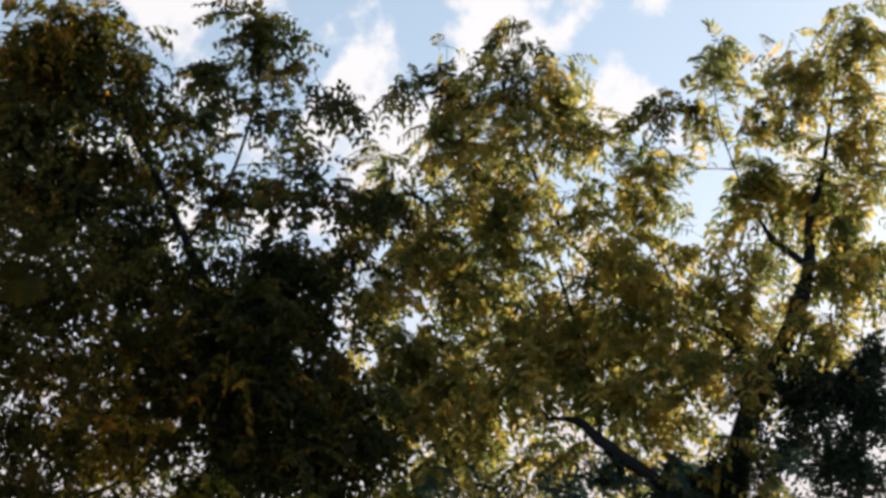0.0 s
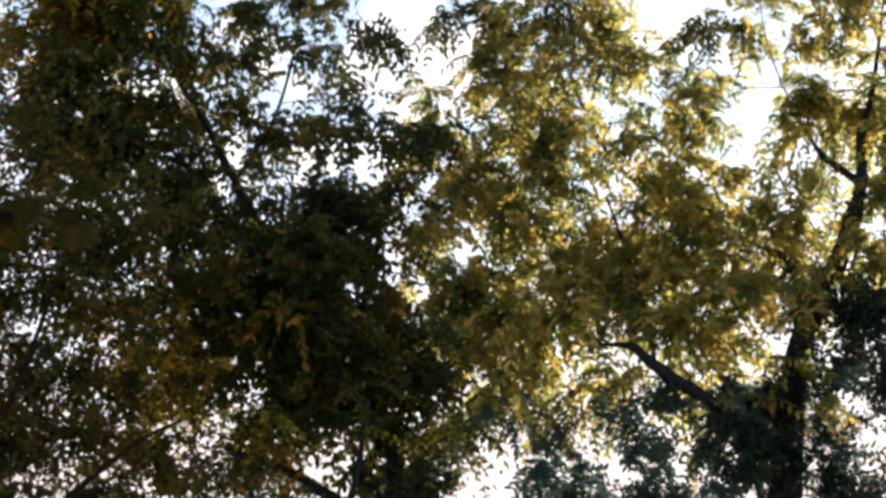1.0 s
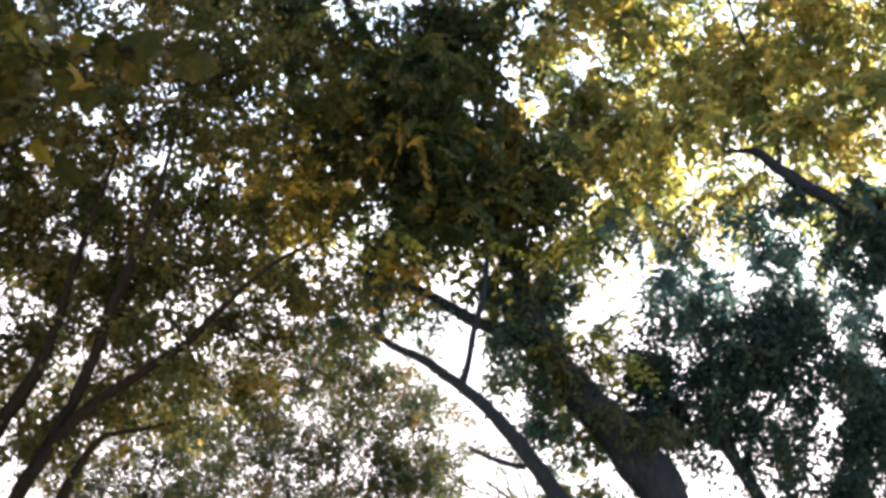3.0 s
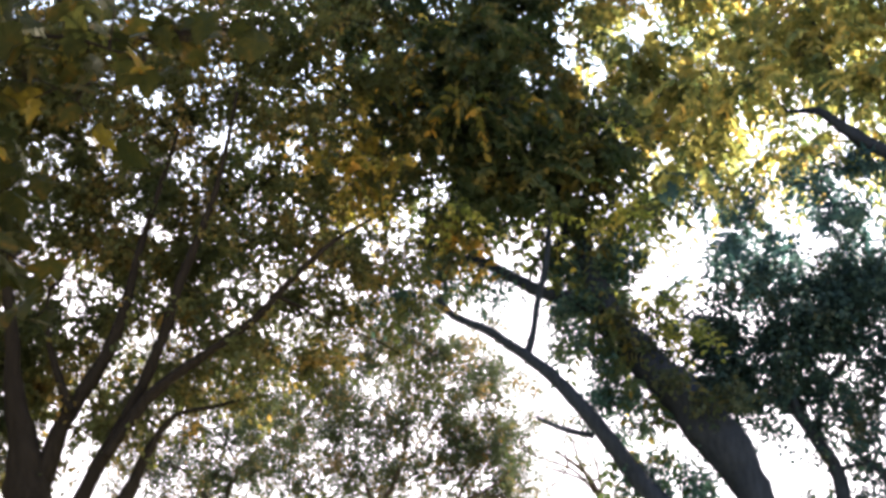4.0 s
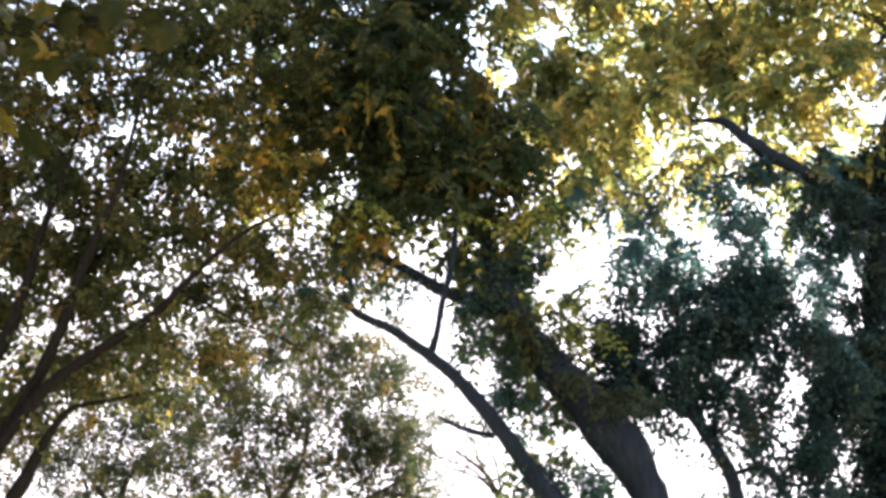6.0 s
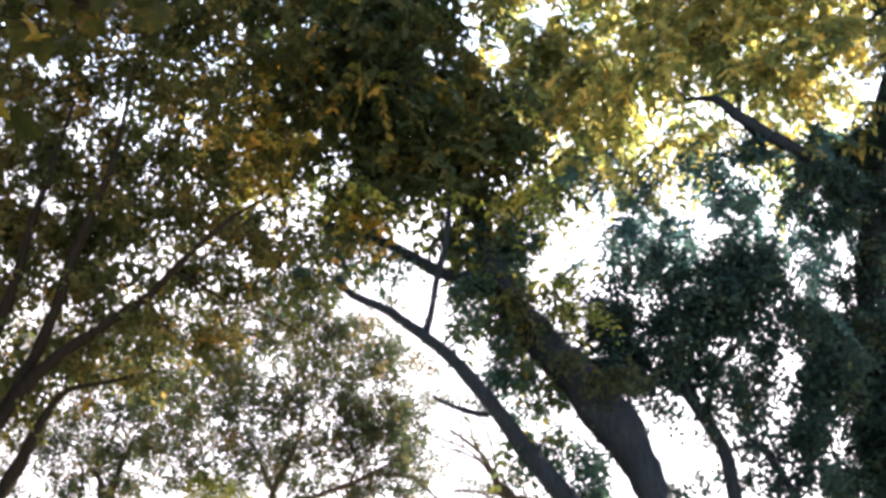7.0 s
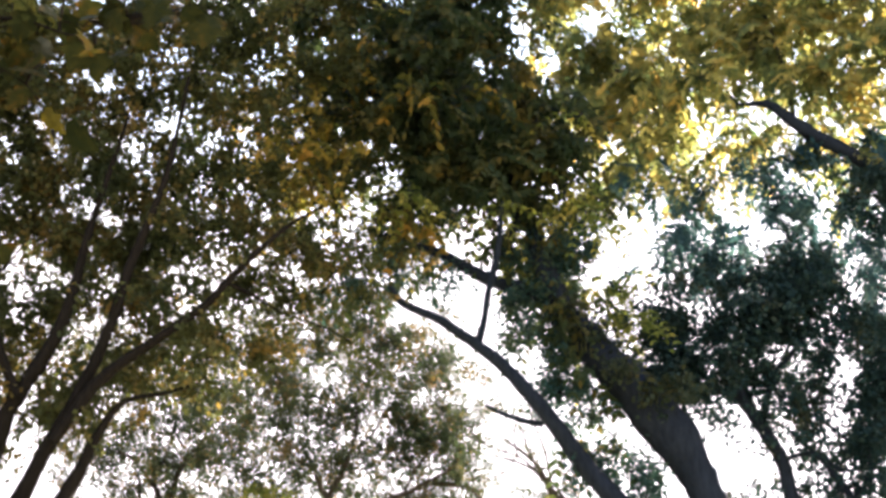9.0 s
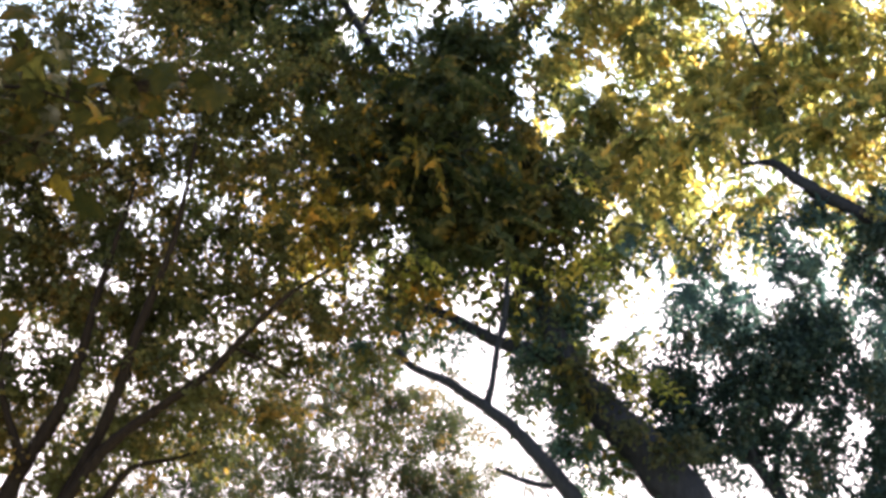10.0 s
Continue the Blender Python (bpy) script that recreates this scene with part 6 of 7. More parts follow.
lobe(forked_tree, -0.60, 12.19, 7.80, 0.23, 0.35, 0.82, "simple")
lobe(forked_tree, -2.87, 11.86, 7.72, 0.29, 0.23, 0.77, "simple")
lobe(forked_tree, -2.43, 11.96, 8.57, 0.36, 0.24, 1.06, "simple")
lobe(far_tree_b, -3.40, 20.32, 7.06, 0.63, 0.45, 0.41, "fine")
lobe(far_tree_b, -2.98, 20.38, 6.31, 0.54, 0.54, 0.41, "fine")
lobe(far_tree_b, -3.08, 20.37, 5.60, 0.53, 0.44, 0.41, "fine")
lobe(far_tree_b, -3.77, 20.25, 5.79, 0.71, 0.53, 0.33, "fine")
lobe(far_tree_b, -4.37, 20.13, 6.89, 0.72, 0.54, 0.25, "fine")
lobe(far_tree_b, -2.74, 20.42, 5.07, 0.44, 0.35, 0.49, "fine")
lobe(far_tree_b, -5.49, 19.85, 7.07, 0.72, 0.54, 0.33, "fine")
lobe(far_tree_b, -5.62, 19.82, 5.37, 0.71, 0.44, 0.33, "fine")
lobe(forked_tree, -3.18, 12.19, 9.54, 0.57, 0.44, 0.82, "simple")
lobe(forked_tree, -2.20, 12.41, 9.52, 0.57, 0.44, 0.78, "simple")
lobe(forked_tree, -1.61, 12.50, 9.12, 0.44, 0.44, 0.65, "simple")
lobe(forked_tree, -1.16, 12.55, 8.46, 0.30, 0.36, 0.45, "simple")
lobe(forked_tree, -2.48, 11.54, 8.49, 0.20, 0.14, 0.43, "gold")
lobe(forked_tree, -2.65, 11.50, 8.01, 0.17, 0.11, 0.35, "gold")
lobe(forked_tree, -3.20, 11.36, 6.87, 0.22, 0.22, 0.36, "gold")
lobe(pinnate_tree, -0.76, 13.78, 9.82, 0.41, 0.34, 0.70, "yellow")
lobe(pinnate_tree, -0.48, 13.79, 9.18, 0.33, 0.27, 0.57, "yellow")
lobe(many_stemmed_tree, -3.78, 10.97, 8.36, 0.34, 0.40, 0.45, "small")
lobe(many_stemmed_tree, -3.58, 11.03, 8.89, 0.41, 0.29, 0.45, "small")

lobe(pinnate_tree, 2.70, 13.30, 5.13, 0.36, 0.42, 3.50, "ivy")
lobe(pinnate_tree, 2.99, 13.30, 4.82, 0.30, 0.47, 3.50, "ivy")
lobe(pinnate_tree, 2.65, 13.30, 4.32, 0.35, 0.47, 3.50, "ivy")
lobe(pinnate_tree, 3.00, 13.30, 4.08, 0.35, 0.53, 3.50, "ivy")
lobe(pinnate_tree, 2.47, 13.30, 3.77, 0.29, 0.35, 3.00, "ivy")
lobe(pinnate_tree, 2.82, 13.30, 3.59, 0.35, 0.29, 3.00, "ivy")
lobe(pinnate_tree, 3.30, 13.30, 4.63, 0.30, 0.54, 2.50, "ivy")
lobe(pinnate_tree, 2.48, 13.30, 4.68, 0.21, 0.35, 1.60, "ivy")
lobe(forked_tree, -0.57, 11.75, 5.10, 0.18, 0.21, 1.05, "cling")
lobe(forked_tree, -0.28, 11.75, 4.78, 0.21, 0.21, 1.12, "cling")
lobe(forked_tree, 0.02, 11.75, 4.55, 0.21, 0.21, 1.26, "cling")
lobe(forked_tree, 0.27, 11.75, 4.49, 0.18, 0.21, 1.40, "cling")
lobe(forked_tree, -0.71, 11.75, 5.35, 0.18, 0.21, 0.98, "cling")
lobe(forked_tree, -0.37, 11.75, 4.98, 0.21, 0.18, 0.84, "cling")
lobe(broad_tree, -1.81, 3.82, 3.87, 0.01, 0.00, 0.10, "ripe")
lobe(broad_tree, -2.43, 3.82, 3.95, 0.02, 0.01, 0.10, "ripe")
lobe(broad_tree, -2.26, 3.82, 3.89, 0.03, 0.02, 0.10, "ripe")
lobe(broad_tree, -2.21, 3.82, 3.82, 0.01, 0.01, 0.10, "ripe")
lobe(broad_tree, -2.34, 3.82, 3.63, 0.01, 0.01, 0.10, "ripe")
lobe(broad_tree, -2.13, 3.82, 4.02, 0.01, 0.01, 0.10, "ripe")
lobe(broad_tree, -1.93, 3.82, 3.57, 0.01, 0.01, 0.10, "ripe")
lobe(broad_tree, -1.97, 3.82, 3.68, 0.01, 0.01, 0.10, "ripe")
lobe(broad_tree, -2.49, 3.82, 3.81, 0.01, 0.01, 0.10, "ripe")
lobe(broad_tree, -2.30, 3.82, 3.86, 0.01, 0.01, 0.10, "ripe")
lobe(broad_tree, -1.84, 3.82, 3.95, 0.01, 0.01, 0.10, "ripe")
lobe(many_stemmed_tree, -4.70, 10.60, 7.86, 0.61, 0.39, 0.80, "small")
lobe(many_stemmed_tree, -4.92, 10.60, 7.29, 0.50, 0.33, 0.80, "small")
lobe(many_stemmed_tree, -4.13, 10.60, 7.45, 0.43, 0.27, 0.50, "small")
lobe(many_stemmed_tree, -4.83, 10.60, 6.71, 0.38, 0.32, 0.60, "small")
lobe(many_stemmed_tree, -4.43, 10.60, 6.24, 0.37, 0.26, 0.50, "small")
lobe(forked_tree, -3.03, 11.30, 6.88, 0.14, 0.12, 0.92, "green")
lobe(forked_tree, -2.11, 11.30, 6.52, 0.16, 0.13, 0.80, "green")
lobe(forked_tree, -1.24, 11.30, 6.23, 0.09, 0.18, 0.80, "green")
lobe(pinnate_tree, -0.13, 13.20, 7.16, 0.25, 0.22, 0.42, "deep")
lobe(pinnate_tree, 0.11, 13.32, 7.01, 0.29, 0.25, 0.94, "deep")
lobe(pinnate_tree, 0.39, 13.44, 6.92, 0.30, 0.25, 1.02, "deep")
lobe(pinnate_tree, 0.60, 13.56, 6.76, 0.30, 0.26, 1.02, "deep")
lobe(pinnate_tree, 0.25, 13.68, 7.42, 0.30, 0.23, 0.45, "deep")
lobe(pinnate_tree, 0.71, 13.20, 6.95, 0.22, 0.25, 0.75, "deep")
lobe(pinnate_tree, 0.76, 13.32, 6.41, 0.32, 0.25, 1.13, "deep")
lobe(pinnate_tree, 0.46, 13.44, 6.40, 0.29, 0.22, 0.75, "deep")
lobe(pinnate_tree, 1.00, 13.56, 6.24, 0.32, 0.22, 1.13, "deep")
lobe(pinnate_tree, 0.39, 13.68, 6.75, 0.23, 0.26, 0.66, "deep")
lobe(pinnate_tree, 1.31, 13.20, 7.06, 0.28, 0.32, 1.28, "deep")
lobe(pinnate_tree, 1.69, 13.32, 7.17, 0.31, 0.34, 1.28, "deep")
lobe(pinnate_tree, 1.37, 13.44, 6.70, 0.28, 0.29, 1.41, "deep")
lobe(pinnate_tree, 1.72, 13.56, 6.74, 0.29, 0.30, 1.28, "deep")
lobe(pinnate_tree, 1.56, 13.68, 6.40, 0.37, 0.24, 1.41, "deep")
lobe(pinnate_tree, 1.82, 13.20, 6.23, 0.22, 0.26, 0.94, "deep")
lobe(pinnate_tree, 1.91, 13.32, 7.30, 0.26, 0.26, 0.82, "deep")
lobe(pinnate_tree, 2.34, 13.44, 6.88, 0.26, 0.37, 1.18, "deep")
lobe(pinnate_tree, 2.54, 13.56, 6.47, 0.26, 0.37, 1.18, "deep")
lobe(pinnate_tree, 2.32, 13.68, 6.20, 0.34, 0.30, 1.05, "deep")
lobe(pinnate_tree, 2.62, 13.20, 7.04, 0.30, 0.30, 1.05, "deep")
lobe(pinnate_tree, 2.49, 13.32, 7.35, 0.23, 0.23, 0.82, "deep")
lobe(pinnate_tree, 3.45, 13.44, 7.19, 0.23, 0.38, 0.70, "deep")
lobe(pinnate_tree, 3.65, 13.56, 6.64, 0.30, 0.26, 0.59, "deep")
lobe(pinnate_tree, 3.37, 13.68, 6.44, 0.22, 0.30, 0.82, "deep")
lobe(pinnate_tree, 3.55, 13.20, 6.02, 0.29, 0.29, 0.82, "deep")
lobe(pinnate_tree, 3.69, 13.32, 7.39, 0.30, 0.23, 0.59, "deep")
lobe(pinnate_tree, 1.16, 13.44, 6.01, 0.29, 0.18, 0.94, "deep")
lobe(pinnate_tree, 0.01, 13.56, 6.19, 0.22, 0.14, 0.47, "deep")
lobe(pinnate_tree, 0.33, 13.10, 7.37, 0.24, 0.18, 0.31, "yellow")
lobe(pinnate_tree, 0.67, 13.20, 7.34, 0.21, 0.21, 0.23, "yellow")
lobe(pinnate_tree, 0.98, 13.30, 7.51, 0.25, 0.19, 0.26, "yellow")
lobe(pinnate_tree, 1.36, 13.40, 7.55, 0.25, 0.16, 0.80, "yellow")
lobe(pinnate_tree, 1.69, 13.10, 7.47, 0.25, 0.15, 0.80, "yellow")
lobe(pinnate_tree, 0.03, 13.20, 7.35, 0.18, 0.18, 0.20, "yellow")
lobe(pinnate_tree, 0.48, 13.30, 7.19, 0.15, 0.18, 0.19, "yellow")
lobe(pinnate_tree, 2.10, 13.40, 7.67, 0.25, 0.19, 0.80, "yellow")
lobe(pinnate_tree, 2.22, 13.10, 7.39, 0.18, 0.16, 0.70, "yellow")
lobe(ivy_tree, 1.39, 12.40, 5.55, 0.33, 0.28, 1.60, "ivy")
lobe(ivy_tree, 1.21, 12.40, 5.33, 0.33, 0.25, 1.60, "ivy")
lobe(ivy_tree, 1.59, 12.40, 5.72, 0.22, 0.20, 1.20, "ivy")
lobe(forked_tree, -1.77, 11.60, 7.64, 0.19, 0.15, 0.83, "mix")
lobe(forked_tree, -2.44, 11.60, 7.70, 0.19, 0.15, 0.83, "mix")
lobe(forked_tree, -2.85, 11.60, 8.18, 0.23, 0.17, 0.97, "mix")
lobe(many_stemmed_tree, -2.86, 11.20, 5.73, 0.31, 0.26, 0.80, "small")
lobe(many_stemmed_tree, -2.54, 11.20, 5.44, 0.31, 0.23, 0.60, "small")
lobe(many_stemmed_tree, -3.12, 11.20, 5.37, 0.31, 0.26, 0.90, "small")
lobe(many_stemmed_tree, -2.70, 11.20, 5.02, 0.25, 0.20, 0.60, "small")
lobe(many_stemmed_tree, -2.36, 11.20, 5.72, 0.23, 0.19, 0.60, "small")
lobe(many_stemmed_tree, -2.12, 11.20, 5.87, 0.23, 0.14, 0.60, "small")
lobe(many_stemmed_tree, -3.34, 11.20, 5.72, 0.26, 0.26, 0.60, "small")
lobe(many_stemmed_tree, -2.65, 11.20, 5.94, 0.31, 0.16, 0.70, "small")
lobe(pinnate_tree, 0.79, 13.30, 7.47, 0.31, 0.28, 0.37, "yellow")
lobe(pinnate_tree, 0.59, 13.30, 7.15, 0.21, 0.21, 0.20, "yellow")
lobe(pinnate_tree, 1.01, 13.30, 7.22, 0.21, 0.22, 0.25, "pinnate")
lobe(pinnate_tree, 1.28, 13.30, 7.56, 0.28, 0.22, 0.86, "yellow")
lobe(pinnate_tree, 1.94, 13.30, 7.51, 0.25, 0.19, 0.62, "yellow")
lobe(pinnate_tree, 0.32, 13.30, 7.61, 0.22, 0.19, 0.45, "pinnate")
lobe(pinnate_tree, 2.33, 12.75, 6.88, 0.27, 0.18, 1.80, "ivy")
lobe(pinnate_tree, 2.55, 12.75, 6.61, 0.24, 0.21, 1.80, "ivy")
lobe(pinnate_tree, 2.19, 12.75, 6.61, 0.21, 0.21, 0.90, "ivy")
lobe(forked_tree, -2.51, 11.30, 8.15, 0.17, 0.14, 0.97, "mix")
lobe(forked_tree, -1.53, 11.30, 7.53, 0.16, 0.12, 0.83, "mix")
lobe(forked_tree, -3.43, 11.30, 7.65, 0.22, 0.17, 0.83, "mix")
lobe(forked_tree, -3.15, 11.30, 6.77, 0.22, 0.16, 0.69, "mix")
lobe(forked_tree, -1.98, 11.30, 7.78, 0.17, 0.12, 0.83, "mix")
lobe(forked_tree, -1.89, 11.30, 7.35, 0.16, 0.13, 0.83, "mix")
lobe(ivy_tree, 1.72, 12.70, 5.96, 0.29, 0.23, 1.00, "ivy")
lobe(ivy_tree, 1.90, 12.70, 5.59, 0.28, 0.26, 1.10, "ivy")
lobe(ivy_tree, 1.70, 12.70, 5.26, 0.23, 0.17, 0.80, "ivy")
lobe(ivy_tree, 1.97, 12.70, 5.24, 0.23, 0.23, 0.80, "ivy")
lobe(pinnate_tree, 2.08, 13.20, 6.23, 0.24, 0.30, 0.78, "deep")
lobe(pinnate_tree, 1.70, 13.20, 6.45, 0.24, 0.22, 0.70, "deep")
lobe(pinnate_tree, 3.05, 13.25, 7.80, 0.34, 0.34, 0.53, "pinnate")
lobe(pinnate_tree, 3.40, 13.25, 8.30, 0.34, 0.34, 0.61, "pinnate")
lobe(pinnate_tree, 3.55, 13.20, 8.75, 0.36, 0.36, 0.61, "pinnate")
lobe(pinnate_tree, 3.30, 13.15, 7.30, 0.30, 0.30, 0.46, "pinnate")
lobe(pinnate_tree, 2.35, 12.85, 6.91, 0.20, 0.20, 1.30, "ivy")
lobe(pinnate_tree, 2.60, 12.85, 6.67, 0.23, 0.23, 1.30, "ivy")
lobe(pinnate_tree, 2.20, 12.85, 6.49, 0.20, 0.20, 1.30, "ivy")
lobe(pinnate_tree, 2.44, 12.85, 6.34, 0.22, 0.22, 1.30, "ivy")
lobe(pinnate_tree, 3.10, 13.30, 7.40, 0.16, 0.20, 0.90, "ivy")
lobe(pinnate_tree, 3.10, 13.30, 6.94, 0.19, 0.22, 0.90, "ivy")
lobe(pinnate_tree, 2.97, 13.30, 6.56, 0.20, 0.24, 0.90, "ivy")
lobe(pinnate_tree, 3.05, 13.30, 6.18, 0.20, 0.23, 0.90, "ivy")
lobe(pinnate_tree, 2.84, 13.30, 5.82, 0.21, 0.25, 0.90, "ivy")
lobe(pinnate_tree, 2.94, 13.30, 5.46, 0.20, 0.24, 0.90, "ivy")
lobe(pinnate_tree, 2.80, 13.30, 5.11, 0.23, 0.27, 0.90, "ivy")
lobe(pinnate_tree, 2.93, 13.30, 4.76, 0.24, 0.28, 0.90, "ivy")
lobe(forked_tree, -1.12, 11.75, 6.21, 0.18, 0.18, 0.75, "simple")
lobe(forked_tree, -0.93, 11.75, 5.91, 0.19, 0.19, 0.75, "simple")
lobe(forked_tree, -0.82, 11.75, 5.56, 0.18, 0.18, 0.75, "simple")
lobe(forked_tree, -0.97, 11.75, 5.31, 0.14, 0.14, 0.75, "simple")
lobe(forked_tree, -0.54, 11.75, 5.21, 0.17, 0.17, 0.75, "simple")
lobe(forked_tree, -0.74, 11.75, 5.02, 0.14, 0.14, 0.75, "simple")
lobe(forked_tree, -0.30, 11.75, 4.82, 0.13, 0.13, 0.75, "simple")
lobe(forked_tree, -0.57, 11.75, 4.63, 0.11, 0.11, 0.75, "simple")
lobe(forked_tree, -0.69, 11.60, 6.45, 0.16, 0.16, 0.80, "green")
lobe(forked_tree, -0.50, 11.60, 6.20, 0.14, 0.14, 0.80, "green")
lobe(forked_tree, -1.25, 11.60, 6.34, 0.11, 0.11, 0.80, "green")
lobe(forked_tree, -2.13, 11.60, 6.68, 0.15, 0.15, 0.80, "green")
lobe(forked_tree, -2.24, 11.60, 6.46, 0.14, 0.14, 0.80, "green")
lobe(forked_tree, -0.49, 11.60, 7.24, 0.16, 0.16, 0.40, "green")
lobe(many_stemmed_tree, -6.31, 10.10, 5.74, 0.43, 0.43, 0.50, "small")
lobe(many_stemmed_tree, -5.79, 10.10, 5.58, 0.42, 0.42, 0.50, "small")
lobe(many_stemmed_tree, -5.25, 10.10, 6.45, 0.37, 0.37, 0.35, "small")
lobe(many_stemmed_tree, -4.79, 10.10, 5.17, 0.35, 0.35, 0.40, "small")
lobe(many_stemmed_tree, -4.30, 10.10, 4.72, 0.34, 0.34, 0.40, "small")
lobe(many_stemmed_tree, -3.91, 10.10, 5.08, 0.39, 0.39, 0.40, "small")
lobe(many_stemmed_tree, -3.61, 10.10, 5.36, 0.39, 0.39, 0.40, "small")
lobe(many_stemmed_tree, -4.03, 10.10, 5.81, 0.40, 0.40, 0.40, "small")
lobe(many_stemmed_tree, -5.73, 10.10, 4.85, 0.31, 0.31, 0.60, "small")
lobe(many_stemmed_tree, -5.63, 10.10, 4.34, 0.30, 0.30, 0.60, "small")
lobe(many_stemmed_tree, -3.60, 10.10, 4.66, 0.33, 0.33, 0.35, "small")
lobe(many_stemmed_tree, -3.05, 10.60, 5.73, 0.35, 0.35, 0.40, "small")
lobe(many_stemmed_tree, -2.39, 10.60, 5.71, 0.30, 0.30, 0.50, "small")
lobe(many_stemmed_tree, -2.65, 10.60, 5.42, 0.29, 0.29, 0.30, "small")
lobe(many_stemmed_tree, -2.27, 10.60, 4.68, 0.29, 0.29, 0.40, "small")
lobe(many_stemmed_tree, -3.37, 10.60, 5.34, 0.30, 0.30, 0.40, "small")
lobe(far_tree_b, -6.94, 19.00, 6.47, 0.53, 0.53, 0.35, "fine")
lobe(far_tree_b, -6.20, 19.00, 5.89, 0.52, 0.52, 0.35, "fine")
lobe(far_tree_b, -7.84, 19.00, 5.83, 0.44, 0.44, 0.35, "fine")
lobe(pinnate_tree, 4.08, 13.00, 8.89, 0.28, 0.19, 1.10, "yellow")
lobe(pinnate_tree, 3.76, 13.00, 8.67, 0.23, 0.16, 1.10, "yellow")
lobe(pinnate_tree, 3.28, 13.00, 8.56, 0.26, 0.18, 1.10, "yellow")
lobe(pinnate_tree, 3.45, 13.00, 8.22, 0.25, 0.25, 1.00, "ivy")
lobe(pinnate_tree, 3.30, 13.00, 7.75, 0.23, 0.23, 1.00, "ivy")
lobe(many_stemmed_tree, -4.28, 10.40, 8.29, 0.50, 0.50, 0.27, "small")
lobe(many_stemmed_tree, -3.48, 10.40, 8.39, 0.49, 0.49, 0.27, "small")
lobe(many_stemmed_tree, -4.36, 10.40, 7.28, 0.43, 0.43, 0.23, "small")
lobe(many_stemmed_tree, -2.76, 10.40, 8.00, 0.42, 0.42, 0.23, "small")
lobe(many_stemmed_tree, -2.96, 10.40, 7.19, 0.36, 0.36, 0.23, "small")
lobe(many_stemmed_tree, -5.10, 10.00, 5.26, 0.40, 0.40, 0.50, "small")
lobe(many_stemmed_tree, -4.32, 10.00, 4.89, 0.39, 0.39, 0.50, "small")
lobe(many_stemmed_tree, -5.24, 10.00, 4.58, 0.40, 0.40, 0.50, "small")
lobe(many_stemmed_tree, -3.94, 10.00, 5.24, 0.38, 0.38, 0.50, "small")
lobe(many_stemmed_tree, -4.63, 10.00, 4.43, 0.39, 0.39, 0.50, "small")
lobe(many_stemmed_tree, -3.62, 10.00, 4.63, 0.33, 0.33, 0.40, "small")
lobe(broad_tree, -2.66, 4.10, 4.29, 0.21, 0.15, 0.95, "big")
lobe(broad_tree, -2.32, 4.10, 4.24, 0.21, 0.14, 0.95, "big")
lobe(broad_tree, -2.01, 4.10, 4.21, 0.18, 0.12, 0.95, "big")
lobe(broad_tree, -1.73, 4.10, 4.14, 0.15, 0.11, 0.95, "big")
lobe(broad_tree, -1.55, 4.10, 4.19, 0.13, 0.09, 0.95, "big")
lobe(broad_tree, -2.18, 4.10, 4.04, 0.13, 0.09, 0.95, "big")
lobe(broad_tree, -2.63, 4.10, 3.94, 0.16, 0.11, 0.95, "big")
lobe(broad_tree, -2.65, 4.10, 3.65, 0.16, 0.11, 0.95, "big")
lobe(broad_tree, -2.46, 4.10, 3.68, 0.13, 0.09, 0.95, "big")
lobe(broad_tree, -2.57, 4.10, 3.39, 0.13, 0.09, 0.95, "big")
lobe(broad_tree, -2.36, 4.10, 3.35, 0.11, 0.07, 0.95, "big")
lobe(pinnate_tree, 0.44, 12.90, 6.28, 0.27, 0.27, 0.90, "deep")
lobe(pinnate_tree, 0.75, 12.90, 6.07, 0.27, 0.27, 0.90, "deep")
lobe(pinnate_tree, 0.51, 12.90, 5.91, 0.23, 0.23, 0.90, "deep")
lobe(forked_tree, -0.37, 12.20, 5.54, 0.22, 0.22, 0.60, "green")
lobe(forked_tree, -0.19, 12.20, 5.30, 0.22, 0.22, 0.60, "green")
lobe(forked_tree, -0.52, 12.20, 5.22, 0.18, 0.18, 0.60, "green")
lobe(ivy_tree, -0.08, 12.40, 4.96, 0.20, 0.20, 1.30, "ivy")
lobe(ivy_tree, 0.11, 12.40, 4.78, 0.22, 0.22, 1.30, "ivy")
lobe(forked_tree, -2.74, 12.40, 10.47, 0.53, 0.53, 0.45, "simple")
lobe(forked_tree, -0.95, 12.60, 10.59, 0.46, 0.46, 0.45, "simple")
lobe(forked_tree, -2.00, 12.60, 10.73, 0.47, 0.47, 0.45, "simple")
lobe(pinnate_tree, -0.48, 13.90, 11.14, 0.43, 0.43, 0.45, "yellow")
lobe(pinnate_tree, -0.05, 13.90, 11.37, 0.43, 0.43, 0.45, "pinnate")
lobe(pinnate_tree, 1.97, 13.80, 11.19, 0.50, 0.50, 0.45, "pinnate")
lobe(far_tree_b, -3.92, 19.40, 7.76, 0.53, 0.48, 0.28, "fine")
lobe(far_tree_b, -3.22, 19.40, 7.35, 0.52, 0.48, 0.28, "fine")
lobe(far_tree_b, -4.28, 19.40, 8.15, 0.53, 0.49, 0.28, "fine")
lobe(far_tree_b, -2.70, 19.40, 6.87, 0.52, 0.47, 0.28, "fine")
lobe(far_tree_b, -3.03, 19.40, 7.88, 0.52, 0.48, 0.28, "fine")
lobe(far_tree_b, -3.56, 19.40, 8.38, 0.53, 0.49, 0.28, "fine")
lobe(far_tree_b, -4.81, 19.40, 7.82, 0.53, 0.49, 0.28, "fine")
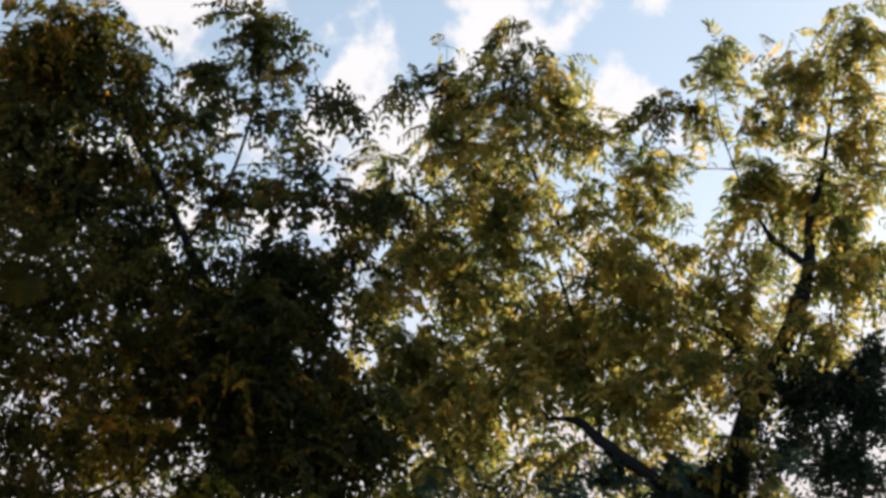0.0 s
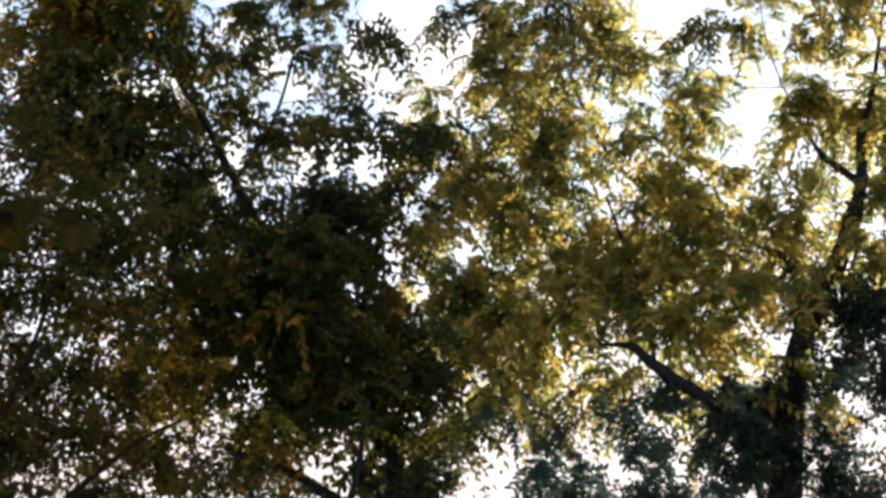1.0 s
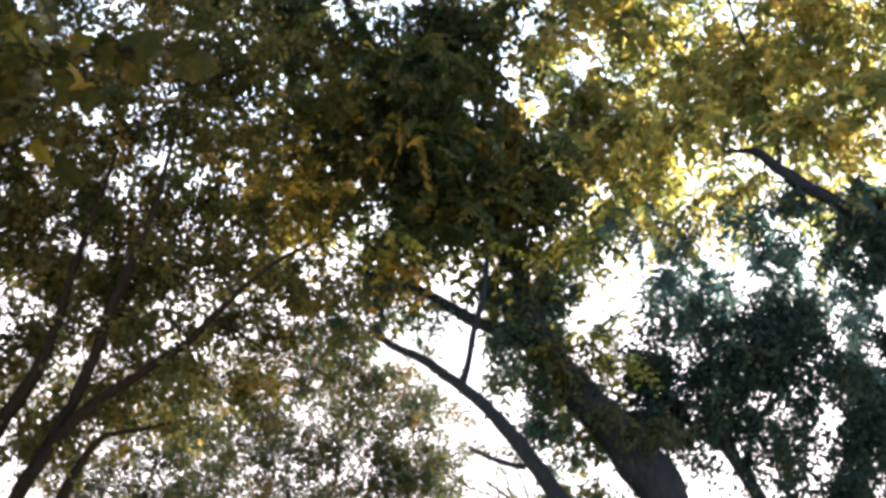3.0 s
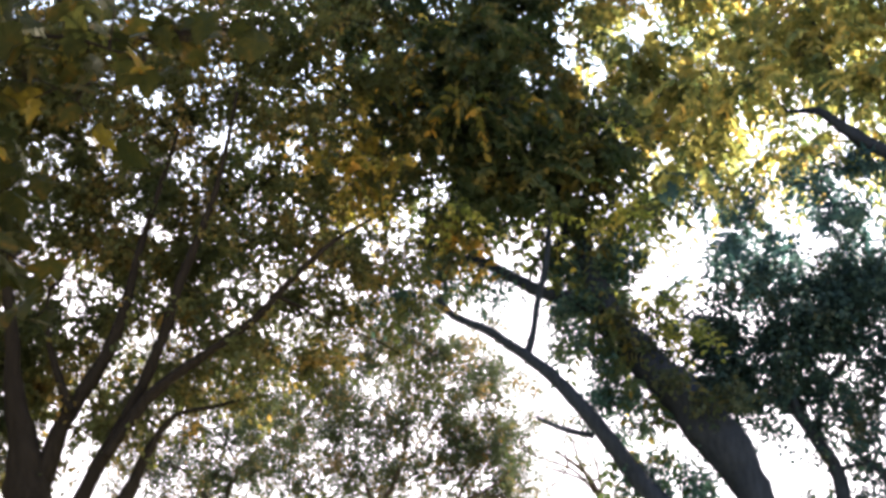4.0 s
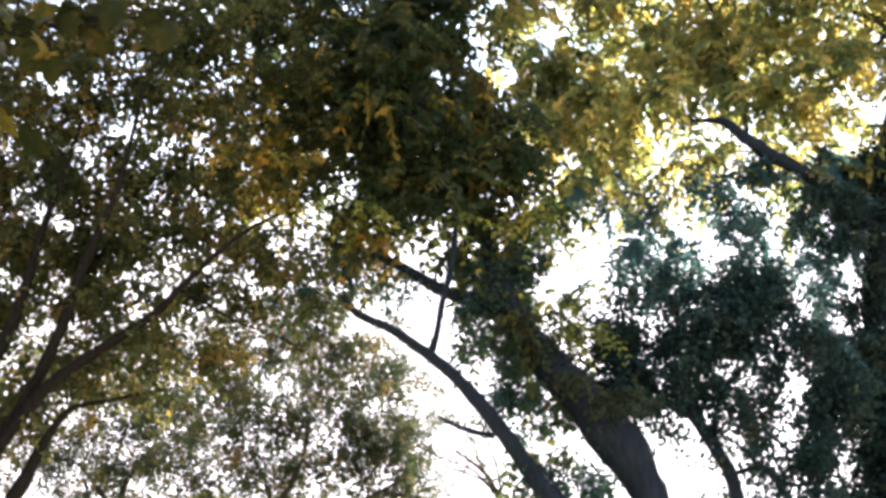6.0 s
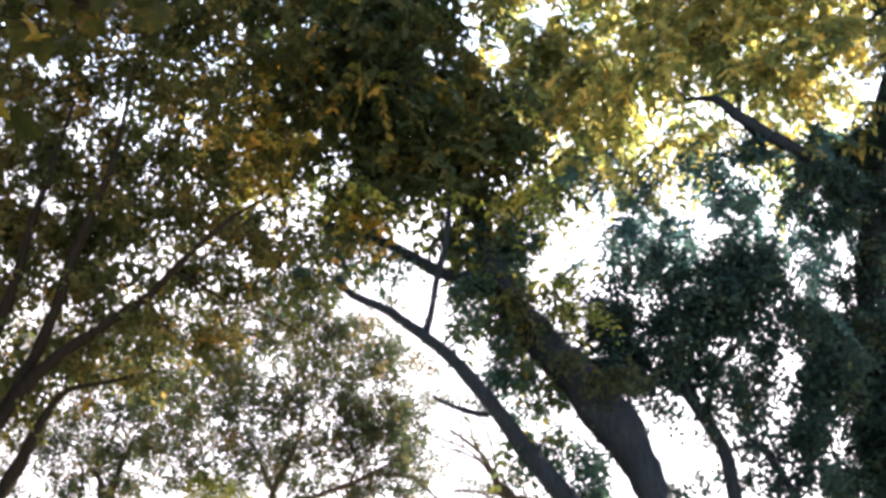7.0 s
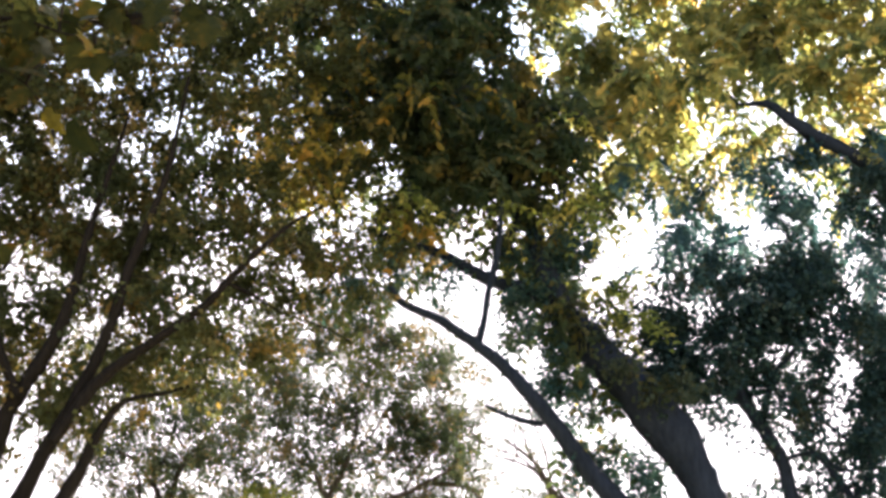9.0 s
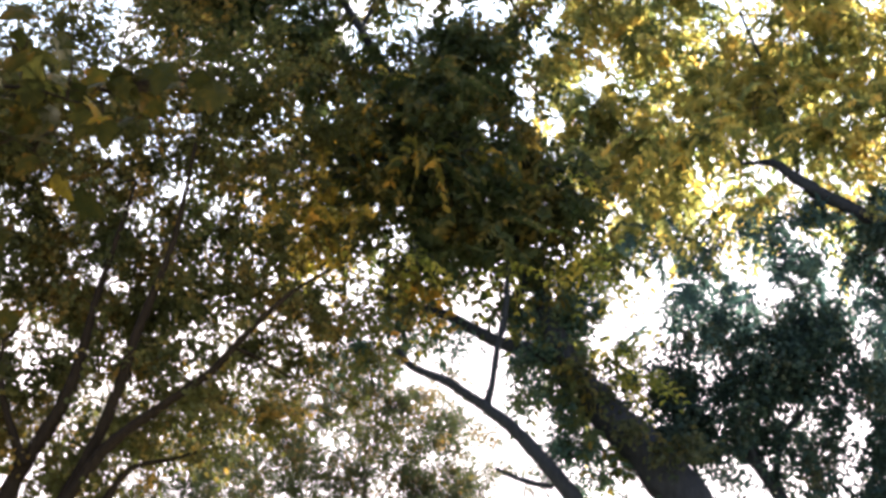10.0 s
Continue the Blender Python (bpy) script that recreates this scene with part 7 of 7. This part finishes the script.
lobe(pinnate_tree, 2.13, 13.00, 6.11, 0.27, 0.27, 0.80, "deep")
lobe(pinnate_tree, 2.34, 13.00, 5.61, 0.27, 0.27, 0.80, "deep")
lobe(pinnate_tree, 2.09, 13.00, 5.34, 0.27, 0.27, 0.80, "deep")
lobe(ivy_tree, 0.68, 12.60, 4.91, 0.28, 0.28, 0.60, "ivy")
lobe(ivy_tree, 1.17, 12.60, 4.66, 0.28, 0.28, 0.60, "ivy")
lobe(ivy_tree, 1.62, 12.60, 4.94, 0.28, 0.28, 0.60, "ivy")
lobe(ivy_tree, 0.37, 12.60, 4.56, 0.27, 0.27, 0.60, "ivy")
lobe(forked_tree, -3.07, 11.30, 7.29, 0.22, 0.22, 0.50, "gold")
lobe(forked_tree, -2.82, 11.30, 6.91, 0.20, 0.20, 0.50, "gold")
lobe(forked_tree, -3.20, 11.30, 6.83, 0.17, 0.17, 0.50, "gold")
lobe(forked_tree, -0.98, 12.60, 8.64, 0.28, 0.28, 0.55, "simple")
lobe(forked_tree, -0.91, 12.60, 8.03, 0.28, 0.28, 0.55, "simple")
lobe(forked_tree, -0.70, 12.60, 7.56, 0.27, 0.27, 0.55, "simple")
lobe(forked_tree, -1.08, 12.60, 9.57, 0.29, 0.29, 0.55, "simple")
lobe(pinnate_tree, -0.78, 13.90, 9.13, 0.34, 0.34, 0.50, "pinnate")
lobe(pinnate_tree, -0.58, 13.90, 8.46, 0.33, 0.33, 0.50, "pinnate")
lobe(pinnate_tree, -0.38, 13.90, 7.81, 0.32, 0.32, 0.50, "pinnate")
for grown in (forked_tree, pinnate_tree, ivy_tree, many_stemmed_tree, far_tree, far_tree_b, far_tree_c):
    grow(grown)


leaf_dice = np.random.default_rng(21)


def lobed_leaf(name, kind):
    """A broad five-lobed leaf on a short stalk, cupped a little, 1 long."""
    bm = bmesh.new()
    mid = bm.verts.new((0, 0.38, 0.05))
    rim = []
    for a, r in ((-90, 0.36), (-62, 0.42), (-30, 0.5), (-12, 0.3), (14, 0.58), (34, 0.36), (62, 0.46), (90, 0.66), (118, 0.46), (146, 0.36), (166, 0.58), (192, 0.3), (210, 0.5), (242, 0.42)):
        x, y = r * math.cos(radians(a)), 0.38 + r * math.sin(radians(a))
        rim.append(bm.verts.new((x, y, -0.16 * x * x - 0.12 * (y - 0.4) ** 2 + leaf_dice.normal(0, 0.025))))
    for p, q in zip(rim, rim[1:] + rim[:1]):
        bm.faces.new((mid, p, q))
    foot = [bm.verts.new((x, -0.45, -0.05)) for x in (-0.012, 0.012)]
    bm.faces.new((foot[0], foot[1], rim[0]))
    mesh = bpy.data.meshes.new(name)
    bm.to_mesh(mesh)
    bm.free()
    mesh.materials.append(LEAF[kind])
    return mesh


def grow_broad(tree, most=300):
    """The nearby tree: limbs, thin boughs, and every big leaf a part of its own."""
    lobes, tree.lobes = tree.lobes, []
    root = grow(tree)
    shapes = {kind: [lobed_leaf("leaf", kind) for _ in range(4)] for kind in ("big", "ripe")}
    foot = Vector(root.location)
    nodes = np.vstack([spline(points)[::2] for _, points in tree.limbs])
    wood_v, wood_f, count, made = [], [], 0, 0
    for c, wide, high, tau, kind in lobes:
        start = nodes[np.argmin(np.linalg.norm(nodes[:, :3] - c, axis=1))]
        ends = [c + unit(leaf_dice.normal(size=3)) * np.array((wide, wide, high)) * 0.7 for _ in range(3)]
        for end in ends:
            v, f = tube(spline([(*start[:3], 0.006), (*(0.6 * c + 0.4 * start[:3]), 0.004), (*end, 0.0018)], 3), 5)
            wood_v.append(v), wood_f.append(f + count)
            count += len(v)
        for _ in range(max(1, int(tau * math.pi * wide * high / 0.0105))):
            if made == most:
                break
            p = c + unit(leaf_dice.normal(size=3)) * leaf_dice.random() ** 0.45 * np.array((wide, wide * 1.3, high)) * 1.1
            leaf = new("leaf", shapes[kind][made % 4])
            leaf.parent = root
            size = leaf_dice.uniform(0.1, 0.155) * (0.8 if kind == "ripe" else 1)
            turn = Euler((radians(leaf_dice.normal(-50, 28)), radians(leaf_dice.normal(0, 25)), leaf_dice.uniform(0, 2 * math.pi)))
            leaf.matrix_local = Matrix.LocRotScale(Vector(p) - foot, turn, (size, size, size))
            made += 1
    mesh = mesh_from("twig_tangle", np.vstack(wood_v) - np.array(foot), np.vstack(wood_f), tree.bark, True)
    part("twig_tangle", mesh, root, "thin dark twigs", "stuff")


grow_broad(broad_tree)
